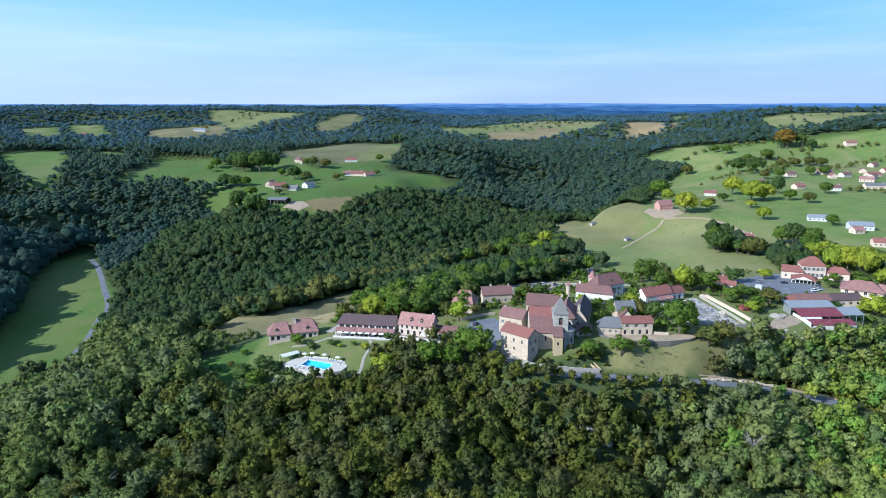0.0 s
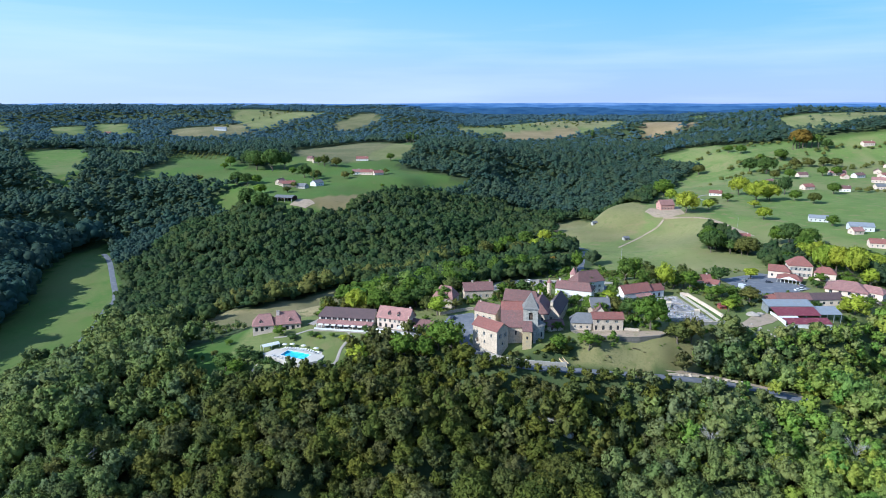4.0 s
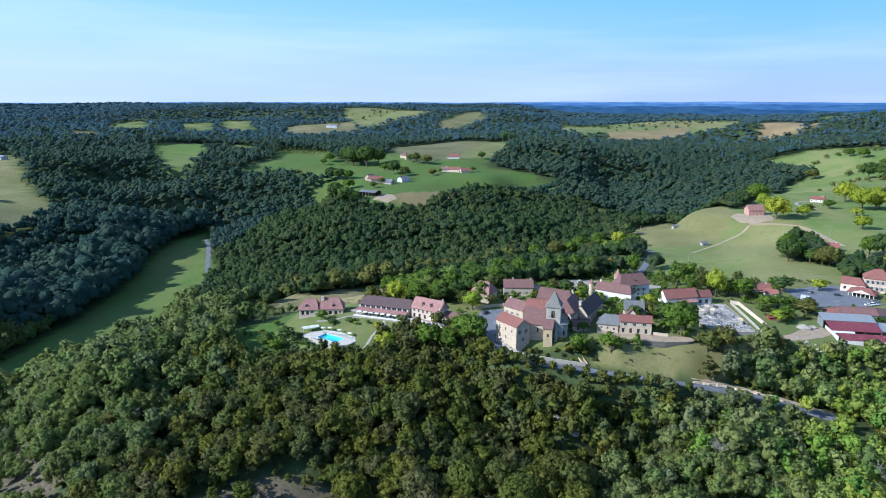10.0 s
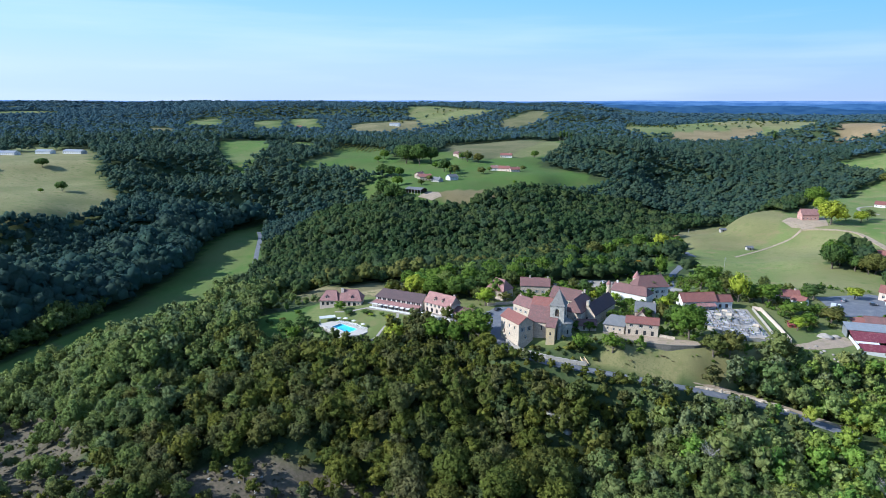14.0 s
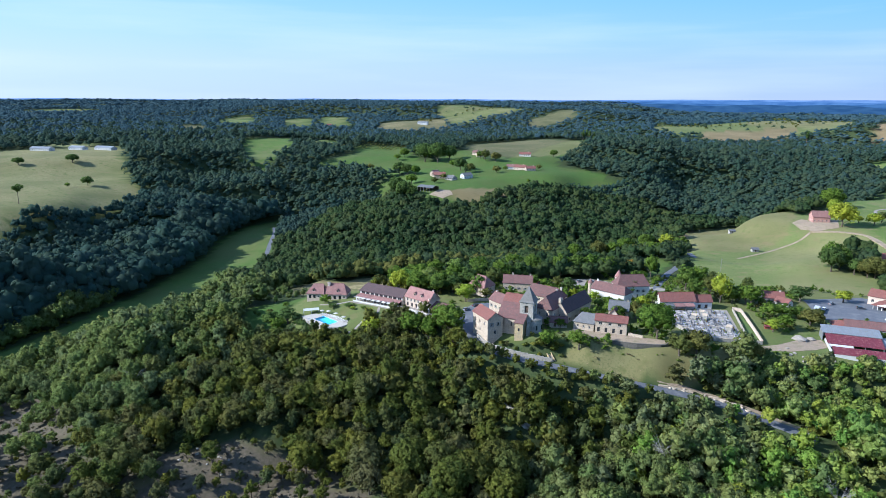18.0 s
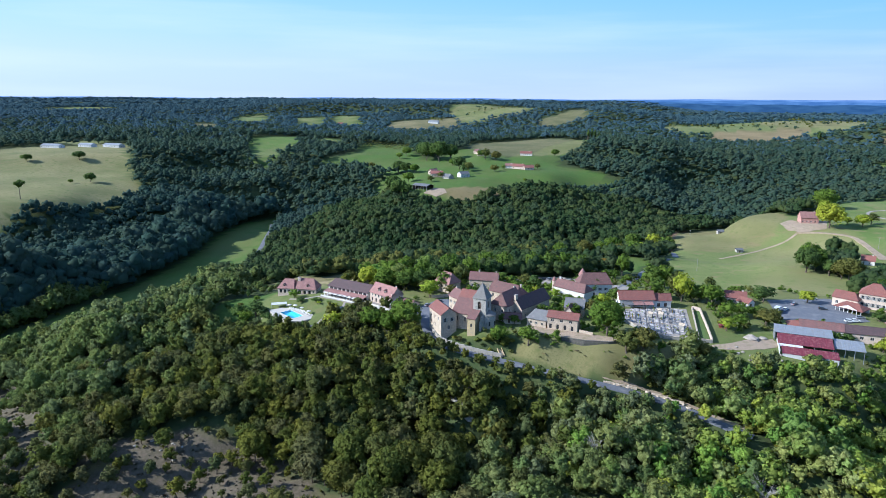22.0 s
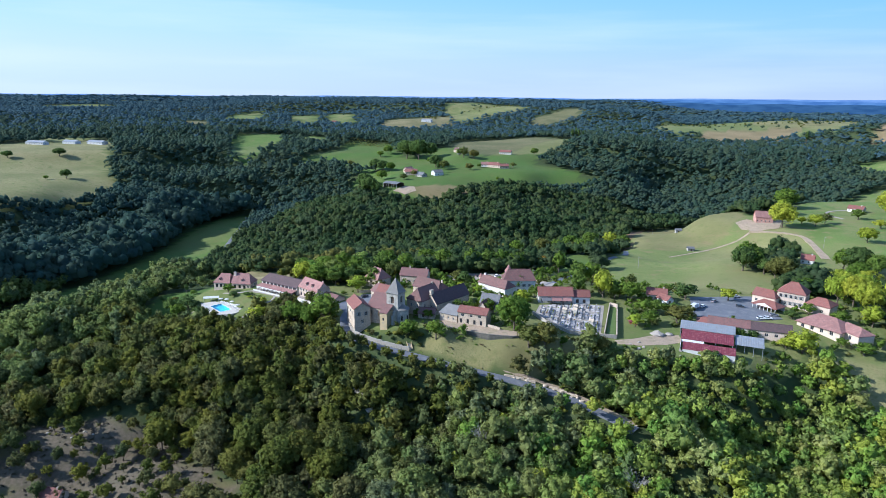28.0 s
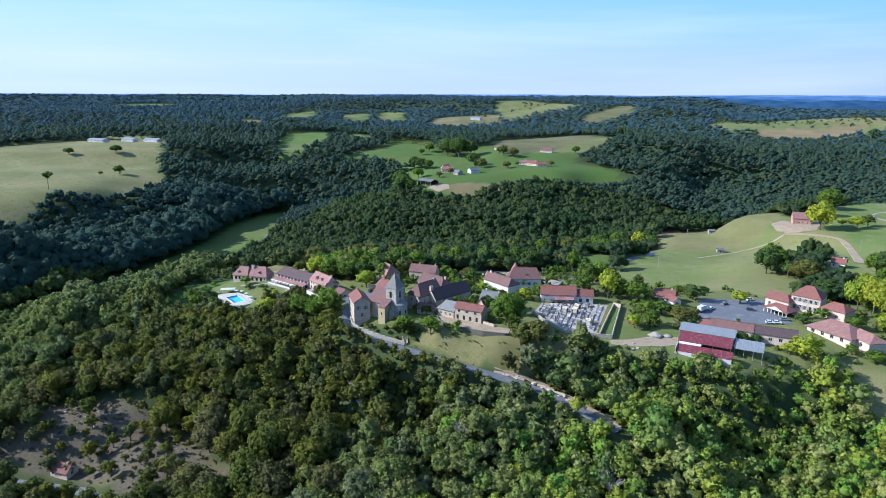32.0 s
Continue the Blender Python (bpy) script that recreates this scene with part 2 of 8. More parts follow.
RENDER_PINK = surface("cream_lime_render", (0.76, 0.60, 0.48), (0.67, 0.53, 0.42), (0.44, 0.36, 0.29), big=0.3, small=3, bump=0.3, spread=0.06, worn=0.66)
RENDER_WHITE = surface("white_lime_render", (0.80, 0.76, 0.70), (0.73, 0.69, 0.63), (0.52, 0.49, 0.44), big=0.3, small=5, bump=0.2, spread=0.05)
TRIM_WHITE = surface("white_paint", (0.78, 0.77, 0.74), (0.72, 0.71, 0.68), big=0.5, small=8, rough=0.5, bump=0.1)
WOOD_DARK = surface("dark_wood", (0.10, 0.065, 0.045), (0.14, 0.09, 0.06), small=8, bump=0.4, stretch=(1, 1, 0.2))
WOOD_GREY = surface("grey_wood_shutters", (0.34, 0.33, 0.31), (0.27, 0.26, 0.25), small=8, bump=0.3)
WOOD_RED = surface("russet_wood", (0.30, 0.08, 0.05), (0.24, 0.07, 0.05), small=8, bump=0.3)
SHEET_RED = surface("red_painted_sheet_metal", (0.19, 0.030, 0.040), (0.155, 0.026, 0.035), (0.24, 0.10, 0.09), big=0.4, small=2, rough=0.5, bump=0.2, stretch=(6, 0.3, 1))
SHEET_GREY = surface("galvanised_sheet", (0.36, 0.38, 0.40), (0.29, 0.31, 0.33), (0.24, 0.22, 0.20), big=0.5, small=2, rough=0.5, metal=0.3, bump=0.2, stretch=(6, 0.3, 1))
SHEET_WHITE = surface("white_sheet", (0.72, 0.72, 0.71), (0.64, 0.64, 0.63), (0.45, 0.43, 0.41), big=0.5, small=3, rough=0.5, bump=0.1)
ASPHALT = surface("pale_asphalt", (0.135, 0.142, 0.165), (0.165, 0.172, 0.192), (0.16, 0.165, 0.175), big=0.12, small=2, rough=0.85, bump=0.2)
GRAVEL = surface("pale_gravel", (0.42, 0.365, 0.31), (0.33, 0.29, 0.25), (0.25, 0.225, 0.185), big=0.2, small=3, rough=0.95, bump=0.5, worn=0.6)
DIRT = surface("pale_earth_track", (0.44, 0.33, 0.23), (0.35, 0.265, 0.185), (0.20, 0.17, 0.09), big=0.15, small=2, rough=0.95, bump=0.4, worn=0.6)
LAWN = surface("mown_lawn", (0.075, 0.135, 0.022), (0.10, 0.155, 0.03), (0.07, 0.11, 0.025), big=0.15, small=3, rough=0.9, bump=0.4)
# rubble colour darkened to take in the shade of plants on the wall
RUBBLE = surface("brown_rubble_walling", (0.20, 0.175, 0.150), (0.14, 0.125, 0.105), (0.075, 0.085, 0.045), big=0.5, small=1.6, bump=0.9, worn=0.5)
BRICK = surface("pink_new_brick", (0.52, 0.27, 0.22), (0.46, 0.24, 0.20), (0.60, 0.42, 0.36), big=0.4, small=4, bump=0.4)
SCREE = surface("limestone_outcrop", (0.44, 0.40, 0.34), (0.33, 0.30, 0.25), (0.16, 0.15, 0.11), big=0.4, small=2.5, bump=0.9)
IRON = surface("dark_iron", (0.05, 0.05, 0.055), (0.07, 0.06, 0.06), small=9, rough=0.5, metal=0.6, bump=0.1)
RUBBER = surface("tyre_rubber", (0.02, 0.02, 0.02), (0.03, 0.03, 0.03), small=9, rough=0.8, bump=0.1)
GRANITE_PALE = surface("pale_granite", (0.50, 0.47, 0.46), (0.40, 0.38, 0.37), (0.27, 0.25, 0.24), big=0.8, small=6, rough=0.5, bump=0.1, spread=0.35)
GRANITE_DARK = surface("dark_granite", (0.20, 0.20, 0.21), (0.28, 0.27, 0.27), big=0.8, small=6, rough=0.35, bump=0.1, spread=0.4)
CANVAS = surface("cream_canvas", (0.74, 0.70, 0.62), (0.68, 0.64, 0.57), small=6, rough=0.9, bump=0.1)


def paint(name, colour, rough=0.3):
    m, n, l, p = shader(name)
    c = mixed(n, l, speckle(n, l, 3.0, 0.35, 0.7), colour, tuple(v * 0.82 for v in colour))
    l.new(c, p.inputs["Base Color"])
    p.inputs["Roughness"].default_value = rough
    p.inputs["Coat Weight"].default_value = 0.4
    return m


def glazing(name, colour, rough=0.06):
    m, n, l, p = shader(name)
    c = mixed(n, l, speckle(n, l, 2.0, 0.35, 0.7), colour, tuple(v * 0.6 for v in colour))
    l.new(c, p.inputs["Base Color"])
    p.inputs["Roughness"].default_value, p.inputs["IOR"].default_value = rough, 1.5
    return m


GLASS = glazing("dim_window_glass", (0.035, 0.040, 0.048))
POOL_LINER = surface("blue_pool_liner", (0.08, 0.52, 0.74), (0.10, 0.56, 0.78), big=0.3, small=3, rough=0.4, bump=0.1)
m, n, l, p = shader("pool_water")
p.inputs["Base Color"].default_value = (0.75, 0.95, 1.0, 1)
p.inputs["Roughness"].default_value, p.inputs["IOR"].default_value, p.inputs["Transmission Weight"].default_value = 0.03, 1.33, 1.0
ripple = n.new("ShaderNodeBump")
ripple.inputs["Strength"].default_value, ripple.inputs["Distance"].default_value = 0.15, 0.05
l.new(speckle(n, l, 2.2, 0.3, 0.7), ripple.inputs["Height"])
l.new(ripple.outputs["Normal"], p.inputs["Normal"])
WATER = m


def ground_material():
    """Woodland floor and rough grass; the cover attribute lays meadow (r), dry grass (g) and bare earth (b) over it."""
    m, n, l, p = shader("open_ground")
    cover, parts = n.new("ShaderNodeAttribute"), n.new("ShaderNodeSeparateColor")
    cover.attribute_name = "cover"
    l.new(cover.outputs["Color"], parts.inputs["Color"])
    coarse, fine = speckle(n, l, 0.02, 0.38, 0.62, 6), speckle(n, l, 0.35, 0.3, 0.7, 6)
    floor = mixed(n, l, fine, (0.036, 0.058, 0.020), (0.060, 0.072, 0.028))
    meadow = mixed(n, l, coarse, (0.119, 0.198, 0.039), (0.167, 0.221, 0.060))
    meadow = mixed(n, l, fine, meadow, (0.125, 0.184, 0.044))
    meadow = mixed(n, l, speckle(n, l, 0.006, 0.50, 0.66, 3), meadow, (0.213, 0.198, 0.085))
    meadow = mixed(n, l, speckle(n, l, 0.045, 0.46, 0.60, 6), meadow, (0.101, 0.163, 0.035))
    meadow = mixed(n, l, speckle(n, l, 0.9, 0.48, 0.66, 4), meadow, (0.095, 0.146, 0.033))
    meadow = mixed(n, l, speckle(n, l, 0.016, 0.50, 0.62, 5, (1, 0.35, 1)), meadow, (0.191, 0.198, 0.074))
    meadow = mixed(n, l, speckle(n, l, 0.12, 0.56, 0.70, 5), meadow, (0.206, 0.176, 0.081))
    dry = mixed(n, l, fine, (0.225, 0.184, 0.090), (0.290, 0.234, 0.124))
    dry = mixed(n, l, coarse, dry, (0.145, 0.132, 0.058))
    dry = mixed(n, l, speckle(n, l, 0.2, 0.56, 0.70, 6), dry, (0.105, 0.112, 0.040))
    dry = mixed(n, l, speckle(n, l, 1.1, 0.50, 0.66, 5), dry, (0.150, 0.125, 0.062))
    earth = mixed(n, l, fine, (0.300, 0.170, 0.105), (0.220, 0.130, 0.080))
    lush = mixed(n, l, fine, (0.048, 0.098, 0.017), (0.070, 0.115, 0.023))
    lush = mixed(n, l, coarse, lush, (0.064, 0.092, 0.021))
    half_a, half_b = n.new("ShaderNodeMapRange"), n.new("ShaderNodeMapRange")
    half_a.inputs["From Max"].default_value, half_b.inputs["From Min"].default_value = 0.5, 0.5
    for half in (half_a, half_b):
        l.new(parts.outputs["Red"], half.inputs["Value"])
    c = mixed(n, l, half_a.outputs["Result"], floor, lush)
    c = mixed(n, l, half_b.outputs["Result"], c, meadow)
    c = mixed(n, l, parts.outputs["Green"], c, dry)
    c = mixed(n, l, parts.outputs["Blue"], c, earth)
    stony = mixed(n, l, speckle(n, l, 0.7, 0.35, 0.65, 6), (0.128, 0.100, 0.076), (0.076, 0.066, 0.044))
    c = mixed(n, l, cover.outputs["Alpha"], c, stony)
    l.new(c, p.inputs["Base Color"])
    p.inputs["Roughness"].default_value, p.inputs["Specular IOR Level"].default_value = 0.95, 0.15
    b = n.new("ShaderNodeBump")
    b.inputs["Strength"].default_value, b.inputs["Distance"].default_value = 0.5, 0.12
    l.new(speckle(n, l, 1.6, 0.3, 0.7, 6), b.inputs["Height"])
    l.new(b.outputs["Normal"], p.inputs["Normal"])
    return m


GROUND = ground_material()

# ---------------------------------------------------------------- the lie of the land
# knolls, shelves and hollows, shaped to fit the camera's view: x, y, reach, height
VILLAGE = [(50, 280, 20, -5.5), (95, 292, 18, -4.6), (20, 300, 18, -8), (-10, 297, 16, -8.4), (-45, 298, 16, -10), (-76, 297, 15, -13.0),
           (-57, 268.6, 6, -14.4), (-69, 273, 6, -14.4), (-45, 270, 6, -14.3), (-57, 279, 6, -14.0), (-22, 272, 13, -13), (12, 326, 18, -7), (60, 318, 22, -5), (100, 345, 22, -4.5), (145, 325, 20, -6.2),
           (168, 300, 13, -7.2), (205, 301, 8, -9.8), (190, 297, 6, -9.6), (195, 330, 20, -8), (230, 390, 28, -6), (268, 352, 22, -8.5), (236, 345, 16, -8), (36, 262, 7, -8)]
SLOPE = [(43, 258, 6, -12), (70, 258, 6, -13.8), (100, 258, 7, -16), (125, 258, 7, -19), (146, 257, 8, -22), (180, 262, 16, -25),
         (58, 236, 10, -24), (85, 216, 14, -43), (46, 210, 14, -42), (123, 238, 12, -32), (159, 222, 16, -42), (0, 178, 18, -49),
         (-69, 172, 18, -43), (-136, 152, 22, -50), (-40, 138, 16, -57), (30, 148, 16, -56), (-120, 200, 18, -34), (-60, 215, 18, -31),
         (0, 232, 18, -28), (-10, 253, 12, -19)]
POOLSIDE = [(-66, 261, 4, -14.7), (-57, 257.6, 4, -15), (-48, 256, 4, -15), (-39.5, 263, 4, -14.7), (-160, 292, 15, -28)]
SHELF = [(-150, 240, 20, -26), (-193, 265, 22, -43), (-57, 250, 9, -22.5), (-30, 250, 9, -21.5), (-84, 250, 11, -24), (-100, 262, 14, -20), (-94, 282, 12, -16.5), (-112, 306, 14, -20), (-123, 335, 14, -23.5),
         (-158, 350, 20, -32), (-103, 366, 16, -25), (20, 491, 22, -26), (-60, 420, 26, -29), (-165, 430, 26, -45), (60, 385, 26, -12),
         (107, 478, 24, -18), (151, 452, 24, -16), (218, 424, 26, -11), (168, 573, 34, -23), (222, 644, 32, -4.5)]
VALLEY = [(104, 634, 26, -23), (243, 507, 34, -10), (60, 590, 30, -41), (80, 690, 36, -40), (130, 800, 50, -42), (200, 930, 60, -38),
          (-235, 300, 28, -57), (-275, 374, 34, -57), (-270, 225, 34, -58), (-330, 460, 40, -55), (-252, 474, 24, -53), (-335, 600, 45, -50),
          (-200, 500, 34, -47), (-100, 520, 36, -41), (0, 545, 36, -38), (-160, 600, 36, -24), (-60, 620, 36, -24), (-330, 720, 40, -36),
          (-250, 640, 34, -32), (20, 700, 36, -26)]
FARM = [(-178, 695, 30, -3), (-160, 776, 34, 0), (-70, 740, 34, -8), (40, 840, 40, -17), (-116, 871, 40, 5), (-140, 985, 50, 13),
        (-30, 950, 45, 0), (-86, 1221, 80, 25), (-250, 1100, 80, 18), (-419, 927, 60, 10), (-360, 800, 50, -8), (-520, 900, 60, 12),
        (-300, 880, 50, 2), (-449, 522, 34, -14), (-540, 530, 50, 3), (-490, 410, 40, 2), (-620, 420, 70, 8), (-773, 649, 70, 24)]
SIDES = [(-400, 440, 34, -36), (-395, 340, 36, -40), (-450, 250, 50, -24), (-620, 200, 80, 4), (-460, 680, 40, -14), (300, 720, 55, -3),
         (345, 560, 45, -4), (480, 700, 70, 0), (560, 900, 90, 2), (640, 1010, 90, 5), (337, 1118, 70, -14), (300, 1010, 60, -22),
         (400, 350, 60, -10), (600, 400, 90, -4), (900, 700, 150, 8), (268, 285, 26, -40), (256, 328, 18, -17), (330, 290, 40, -34),
         (240, 240, 30, -46), (330, 170, 60, -56)]
WIDE = [(200, 60, 70, -62), (0, 40, 70, -63), (-220, 80, 70, -62), (0, -250, 150, -62), (450, 1330, 110, 6), (250, 1450, 150, 3),
        (686, 1823, 140, 40), (350, 1960, 150, 43), (40, 1810, 120, 30), (230, 1720, 110, 20), (-300, 1560, 150, 14), (-420, 1320, 110, 12),
        (-700, 1290, 130, 14), (-1100, 1420, 160, 24), (-850, 1530, 120, 12), (-520, 1650, 130, 14), (300, 2600, 260, 10), (1100, 2100, 260, 60), (1300, 1300, 300, 60), (-1200, 600, 260, 30)]
# the tan hill, the wooded ridges beside it and the fields at their feet
RIDGES = [(-690, 2140, 90, 73), (-600, 1930, 80, 42), (-520, 2150, 80, 64), (-200, 2050, 80, 70), (-95, 2020, 60, 52), (-340, 2140, 80, 62), (-350, 1900, 80, 42), (-490, 2290, 110, 68), (-650, 2330, 110, 80),
          (-1370, 2010, 120, 74), (-1223, 2164, 120, 87), (-1050, 2198, 110, 80), (-900, 2211, 90, 86), (-790, 2215, 70, 74), (-690, 1760, 100, 35), (-1040, 1700, 100, 31), (-980, 1810, 80, 44), (-1200, 1620, 100, 37),
          (-1070, 1270, 100, 33), (-1640, 1700, 220, 60), (-1500, 1150, 200, 46)]
# the hill with the crest houses on the other side
CREST = [(510, 1660, 80, 52), (600, 1650, 80, 56), (610, 1500, 80, 70), (650, 1430, 70, 79), (740, 1385, 90, 85), (890, 1345, 110, 84), (650, 1190, 90, 60), (735, 1205, 90, 68), (578, 1330, 80, 52), (522, 1200, 70, 24),
         (540, 1120, 60, 22), (-690, 980, 60, 30), (-640, 870, 60, 16), (-540, 1010, 60, 24)]
FAR = [(-2200, 900, 500, 50), (-2300, 2400, 500, 66), (-1200, 3000, 350, 68), (-100, 3200, 330, 14), (1000, 3100, 400, 16), (2200, 2600, 500, 70),
       (2300, 800, 500, 50), (1500, 0, 450, -10), (-1500, -200, 450, -10), (0, -1200, 500, -20), (-1800, -2200, 900, 30), (1800, -2200, 900, 30),
       (-3400, 3600, 700, 80), (-1200, 4200, 500, 70), (800, 4200, 500, 10), (3200, 3800, 700, 40), (4200, 800, 900, 75), (-4200, 800, 900, 75),
       (0, -4200, 900, 70)]
# the lane up to the church: x, y and height of its bed
LANE = [(18, 292, -8.2), (20, 280, -8.6), (26, 268, -9.8), (36, 258, -11.4), (52, 255, -12.8), (66, 255.3, -13.8), (80, 255.8, -14.9), (94, 256.6, -16.1), (108, 257.6, -17.5), (122, 258.8, -19.1), (135, 259, -20.7),
        (150, 257, -22.5), (172, 250, -25.5), (200, 238, -30), (230, 215, -36)]
KNOLLS = np.array(VILLAGE + POOLSIDE + SLOPE + SHELF + VALLEY + FARM + SIDES + WIDE + RIDGES + CREST + FAR, float)


def land(x, y):
    """Height of the ground at x, y (arrays or numbers)."""
    x, y = np.asarray(x, float), np.asarray(y, float)
    shape = np.broadcast(x, y).shape
    px, py = np.broadcast_to(x, shape).ravel(), np.broadcast_to(y, shape).ravel()
    top, low = np.zeros(px.size), np.full(px.size, 1e-300)
    out = np.empty(px.size)
    for a in range(0, px.size, 20000):
        q, r = px[a:a + 20000, None], py[a:a + 20000, None]
        e = -((q - KNOLLS[:, 0]) ** 2 + (r - KNOLLS[:, 1]) ** 2) / (1.62 * KNOLLS[:, 2] ** 2)
        w = np.exp(e - e.max(1, keepdims=True))
        out[a:a + 20000] = (w @ KNOLLS[:, 3]) / w.sum(1)
    # the lane's bed is cut into the slope
    near = np.nonzero((px > 0) & (px < 250) & (py > 190) & (py < 305))[0]
    if near.size:
        best, level = np.full(near.size, 1e9), np.zeros(near.size)
        for (x0, y0, z0), (x1, y1, z1) in zip(LANE, LANE[1:]):
            dx, dy = x1 - x0, y1 - y0
            s = np.clip(((px[near] - x0) * dx + (py[near] - y0) * dy) / (dx * dx + dy * dy), 0, 1)
            gap = np.hypot(px[near] - x0 - s * dx, py[near] - y0 - s * dy)
            level = np.where(gap < best, z0 + s * (z1 - z0), level)
            best = np.minimum(best, gap)
        w = np.clip((9 - best) / 5, 0, 1)
        w = w * w * (3 - 2 * w)
        out[near] = out[near] * (1 - w) + level * w
    d = np.hypot(px, py - 200)
    roll = np.sin(px * 0.0061 + 1.3) * np.sin(py * 0.0052 + 0.4) + 0.5 * np.sin(px * 0.017 - py * 0.011)
    out += roll * np.clip((d - 900) / 1600, 0, 1) * 7
    return out.reshape(shape)


def ground(x, y):
    return float(land(x, y))


# ---------------------------------------------------------------- mesh helpers
class Geo:
    """Gathers corners and faces of one mesh."""

    def __init__(self):
        self.v, self.f = [], []

    def add(self, verts, faces):
        k = len(self.v)
        self.v += [tuple(q) for q in verts]
        self.f += [tuple(i + k for i in face) for face in faces]
        return self

    def box(self, x0, x1, y0, y1, z0, z1):
        return self.add([(x, y, z) for z in (z0, z1) for y in (y0, y1) for x in (x0, x1)],
                        [(0, 2, 3, 1), (4, 5, 7, 6), (0, 1, 5, 4), (2, 6, 7, 3), (0, 4, 6, 2), (1, 3, 7, 5)])

    def slab(self, top, thick):
        """A plate with the given upper outline (counter-clockwise seen from above), let down by thick."""
        k = len(top)
        low = [(x, y, z - thick) for x, y, z in top]
        return self.add(list(top) + low, [tuple(range(k)), tuple(range(2 * k - 1, k - 1, -1))] +
                        [(i, k + i, k + (i + 1) % k, (i + 1) % k) for i in range(k)])

    def rod(self, a, b, r0, r1=None, n=7):
        a, b = Vector(a), Vector(b)
        r1 = r0 if r1 is None else r1
        d = (b - a).normalized()
        s = d.orthogonal().normalized()
        u = d.cross(s)
        ring = [(math.cos(2 * math.pi * i / n), math.sin(2 * math.pi * i / n)) for i in range(n)]
        pts = [a + r0 * (c * s + q * u) for c, q in ring] + [b + r1 * (c * s + q * u) for c, q in ring]
        return self.add(pts, [(i, (i + 1) % n, n + (i + 1) % n, n + i) for i in range(n)] + [tuple(range(n - 1, -1, -1)), tuple(range(n, 2 * n))])

    def spin(self, profile, n=16, a0=0.0, a1=2 * math.pi, cx=0.0, cy=0.0):
        """Turns (radius, height) pairs round an upright axis."""
        full = abs(a1 - a0 - 2 * math.pi) < 1e-6
        cols = n if full else n + 1
        pts = [(cx + r * math.cos(a0 + (a1 - a0) * i / n), cy + r * math.sin(a0 + (a1 - a0) * i / n), z) for r, z in profile for i in range(cols)]
        faces = []
        for j in range(len(profile) - 1):
            for i in range(n):
                k = (i + 1) % cols
                faces.append((j * cols + i, j * cols + k, (j + 1) * cols + k, (j + 1) * cols + i))
        return self.add(pts, faces)


def as_mesh(name, geo, material):
    me = bpy.data.meshes.new(name)
    me.from_pydata(geo.v, [], geo.f)
    me.materials.append(material)
    return me


def part(name, geo, material, parent, label=""):
    """One mesh object under a thing or a part."""
    ob = new(name, geo if isinstance(geo, bpy.types.Mesh) else as_mesh(name, geo, material))
    ob.parent = parent
    return tagged(ob, label) if label else ob


def thing(name, label, category, group="", at=None, kind=""):
    ob = new(name)
    ob.empty_display_size = 0.3
    if at is not None:
        ob.matrix_world = at
    return tagged(ob, label, category, group, kind)


def whole(name, geo, material, label, category, group="", kind="", at=None):
    ob = new(name, geo if isinstance(geo, bpy.types.Mesh) else as_mesh(name, geo, material))
    if at is not None:
        ob.matrix_world = at
    return tagged(ob, label, category, group, kind)


def big_mesh(name, verts, tris, material, hue=None, normals=None):
    """A mesh from arrays, for what is too many to list."""
    me = bpy.data.meshes.new(name)
    k = len(tris)
    me.vertices.add(len(verts))
    me.vertices.foreach_set("co", np.ascontiguousarray(verts, np.float32).ravel())
    me.loops.add(k * 3)
    me.loops.foreach_set("vertex_index", np.ascontiguousarray(tris, np.int32).ravel())
    me.polygons.add(k)
    me.polygons.foreach_set("loop_start", np.arange(0, 3 * k, 3, dtype=np.int32))
    me.update(calc_edges=True)
    if hue is not None:
        me.attributes.new("hue", "FLOAT", "POINT").data.foreach_set("value", np.ascontiguousarray(hue, np.float32))
    me.materials.append(material)
    if normals is not None:
        me.polygons.foreach_set("use_smooth", np.ones(k, bool))
        me.normals_split_custom_set_from_vertices(np.ascontiguousarray(normals, np.float32))
    return me


def inside(px, py, outline):
    """Which of the points lie within the outline."""
    hit = np.zeros(np.shape(px), bool)
    for (x0, y0), (x1, y1) in zip(outline, outline[1:] + outline[:1]):
        if y0 != y1:
            hit ^= ((y0 > py) != (y1 > py)) & (px < (x1 - x0) * (py - y0) / (y1 - y0) + x0)
    return hit


def off_line(px, py, line):
    """Distance of the points from a bent line."""
    best = np.full(np.shape(px), 1e9)
    for (x0, y0), (x1, y1) in zip(line, line[1:]):
        dx, dy = x1 - x0, y1 - y0
        s = np.clip(((px - x0) * dx + (py - y0) * dy) / (dx * dx + dy * dy), 0, 1)
        best = np.minimum(best, np.hypot(px - x0 - s * dx, py - y0 - s * dy))
    return best


# ---------------------------------------------------------------- fields, roads and their outlines
VALLEY_FIELD = [(-362, 645), (-335, 600), (-262, 500), (-245, 460), (-236, 410), (-238, 370), (-234, 330), (-236, 280), (-242, 200), (-260, 60), (-300, 60), (-282, 220), (-282, 300), (-294, 350), (-316, 440), (-350, 520), (-374, 600)]
STUBBLE_STRIP = [(-128, 332), (-134, 372), (-107, 368), (-84, 408), (-58, 440), (-44, 428), (-50, 380), (-50, 332), (-60, 317), (-92, 316), (-112, 322)]
STUBBLE_BACK = [(-6, 505), (18, 560), (57, 590), (60, 567), (12, 450)]
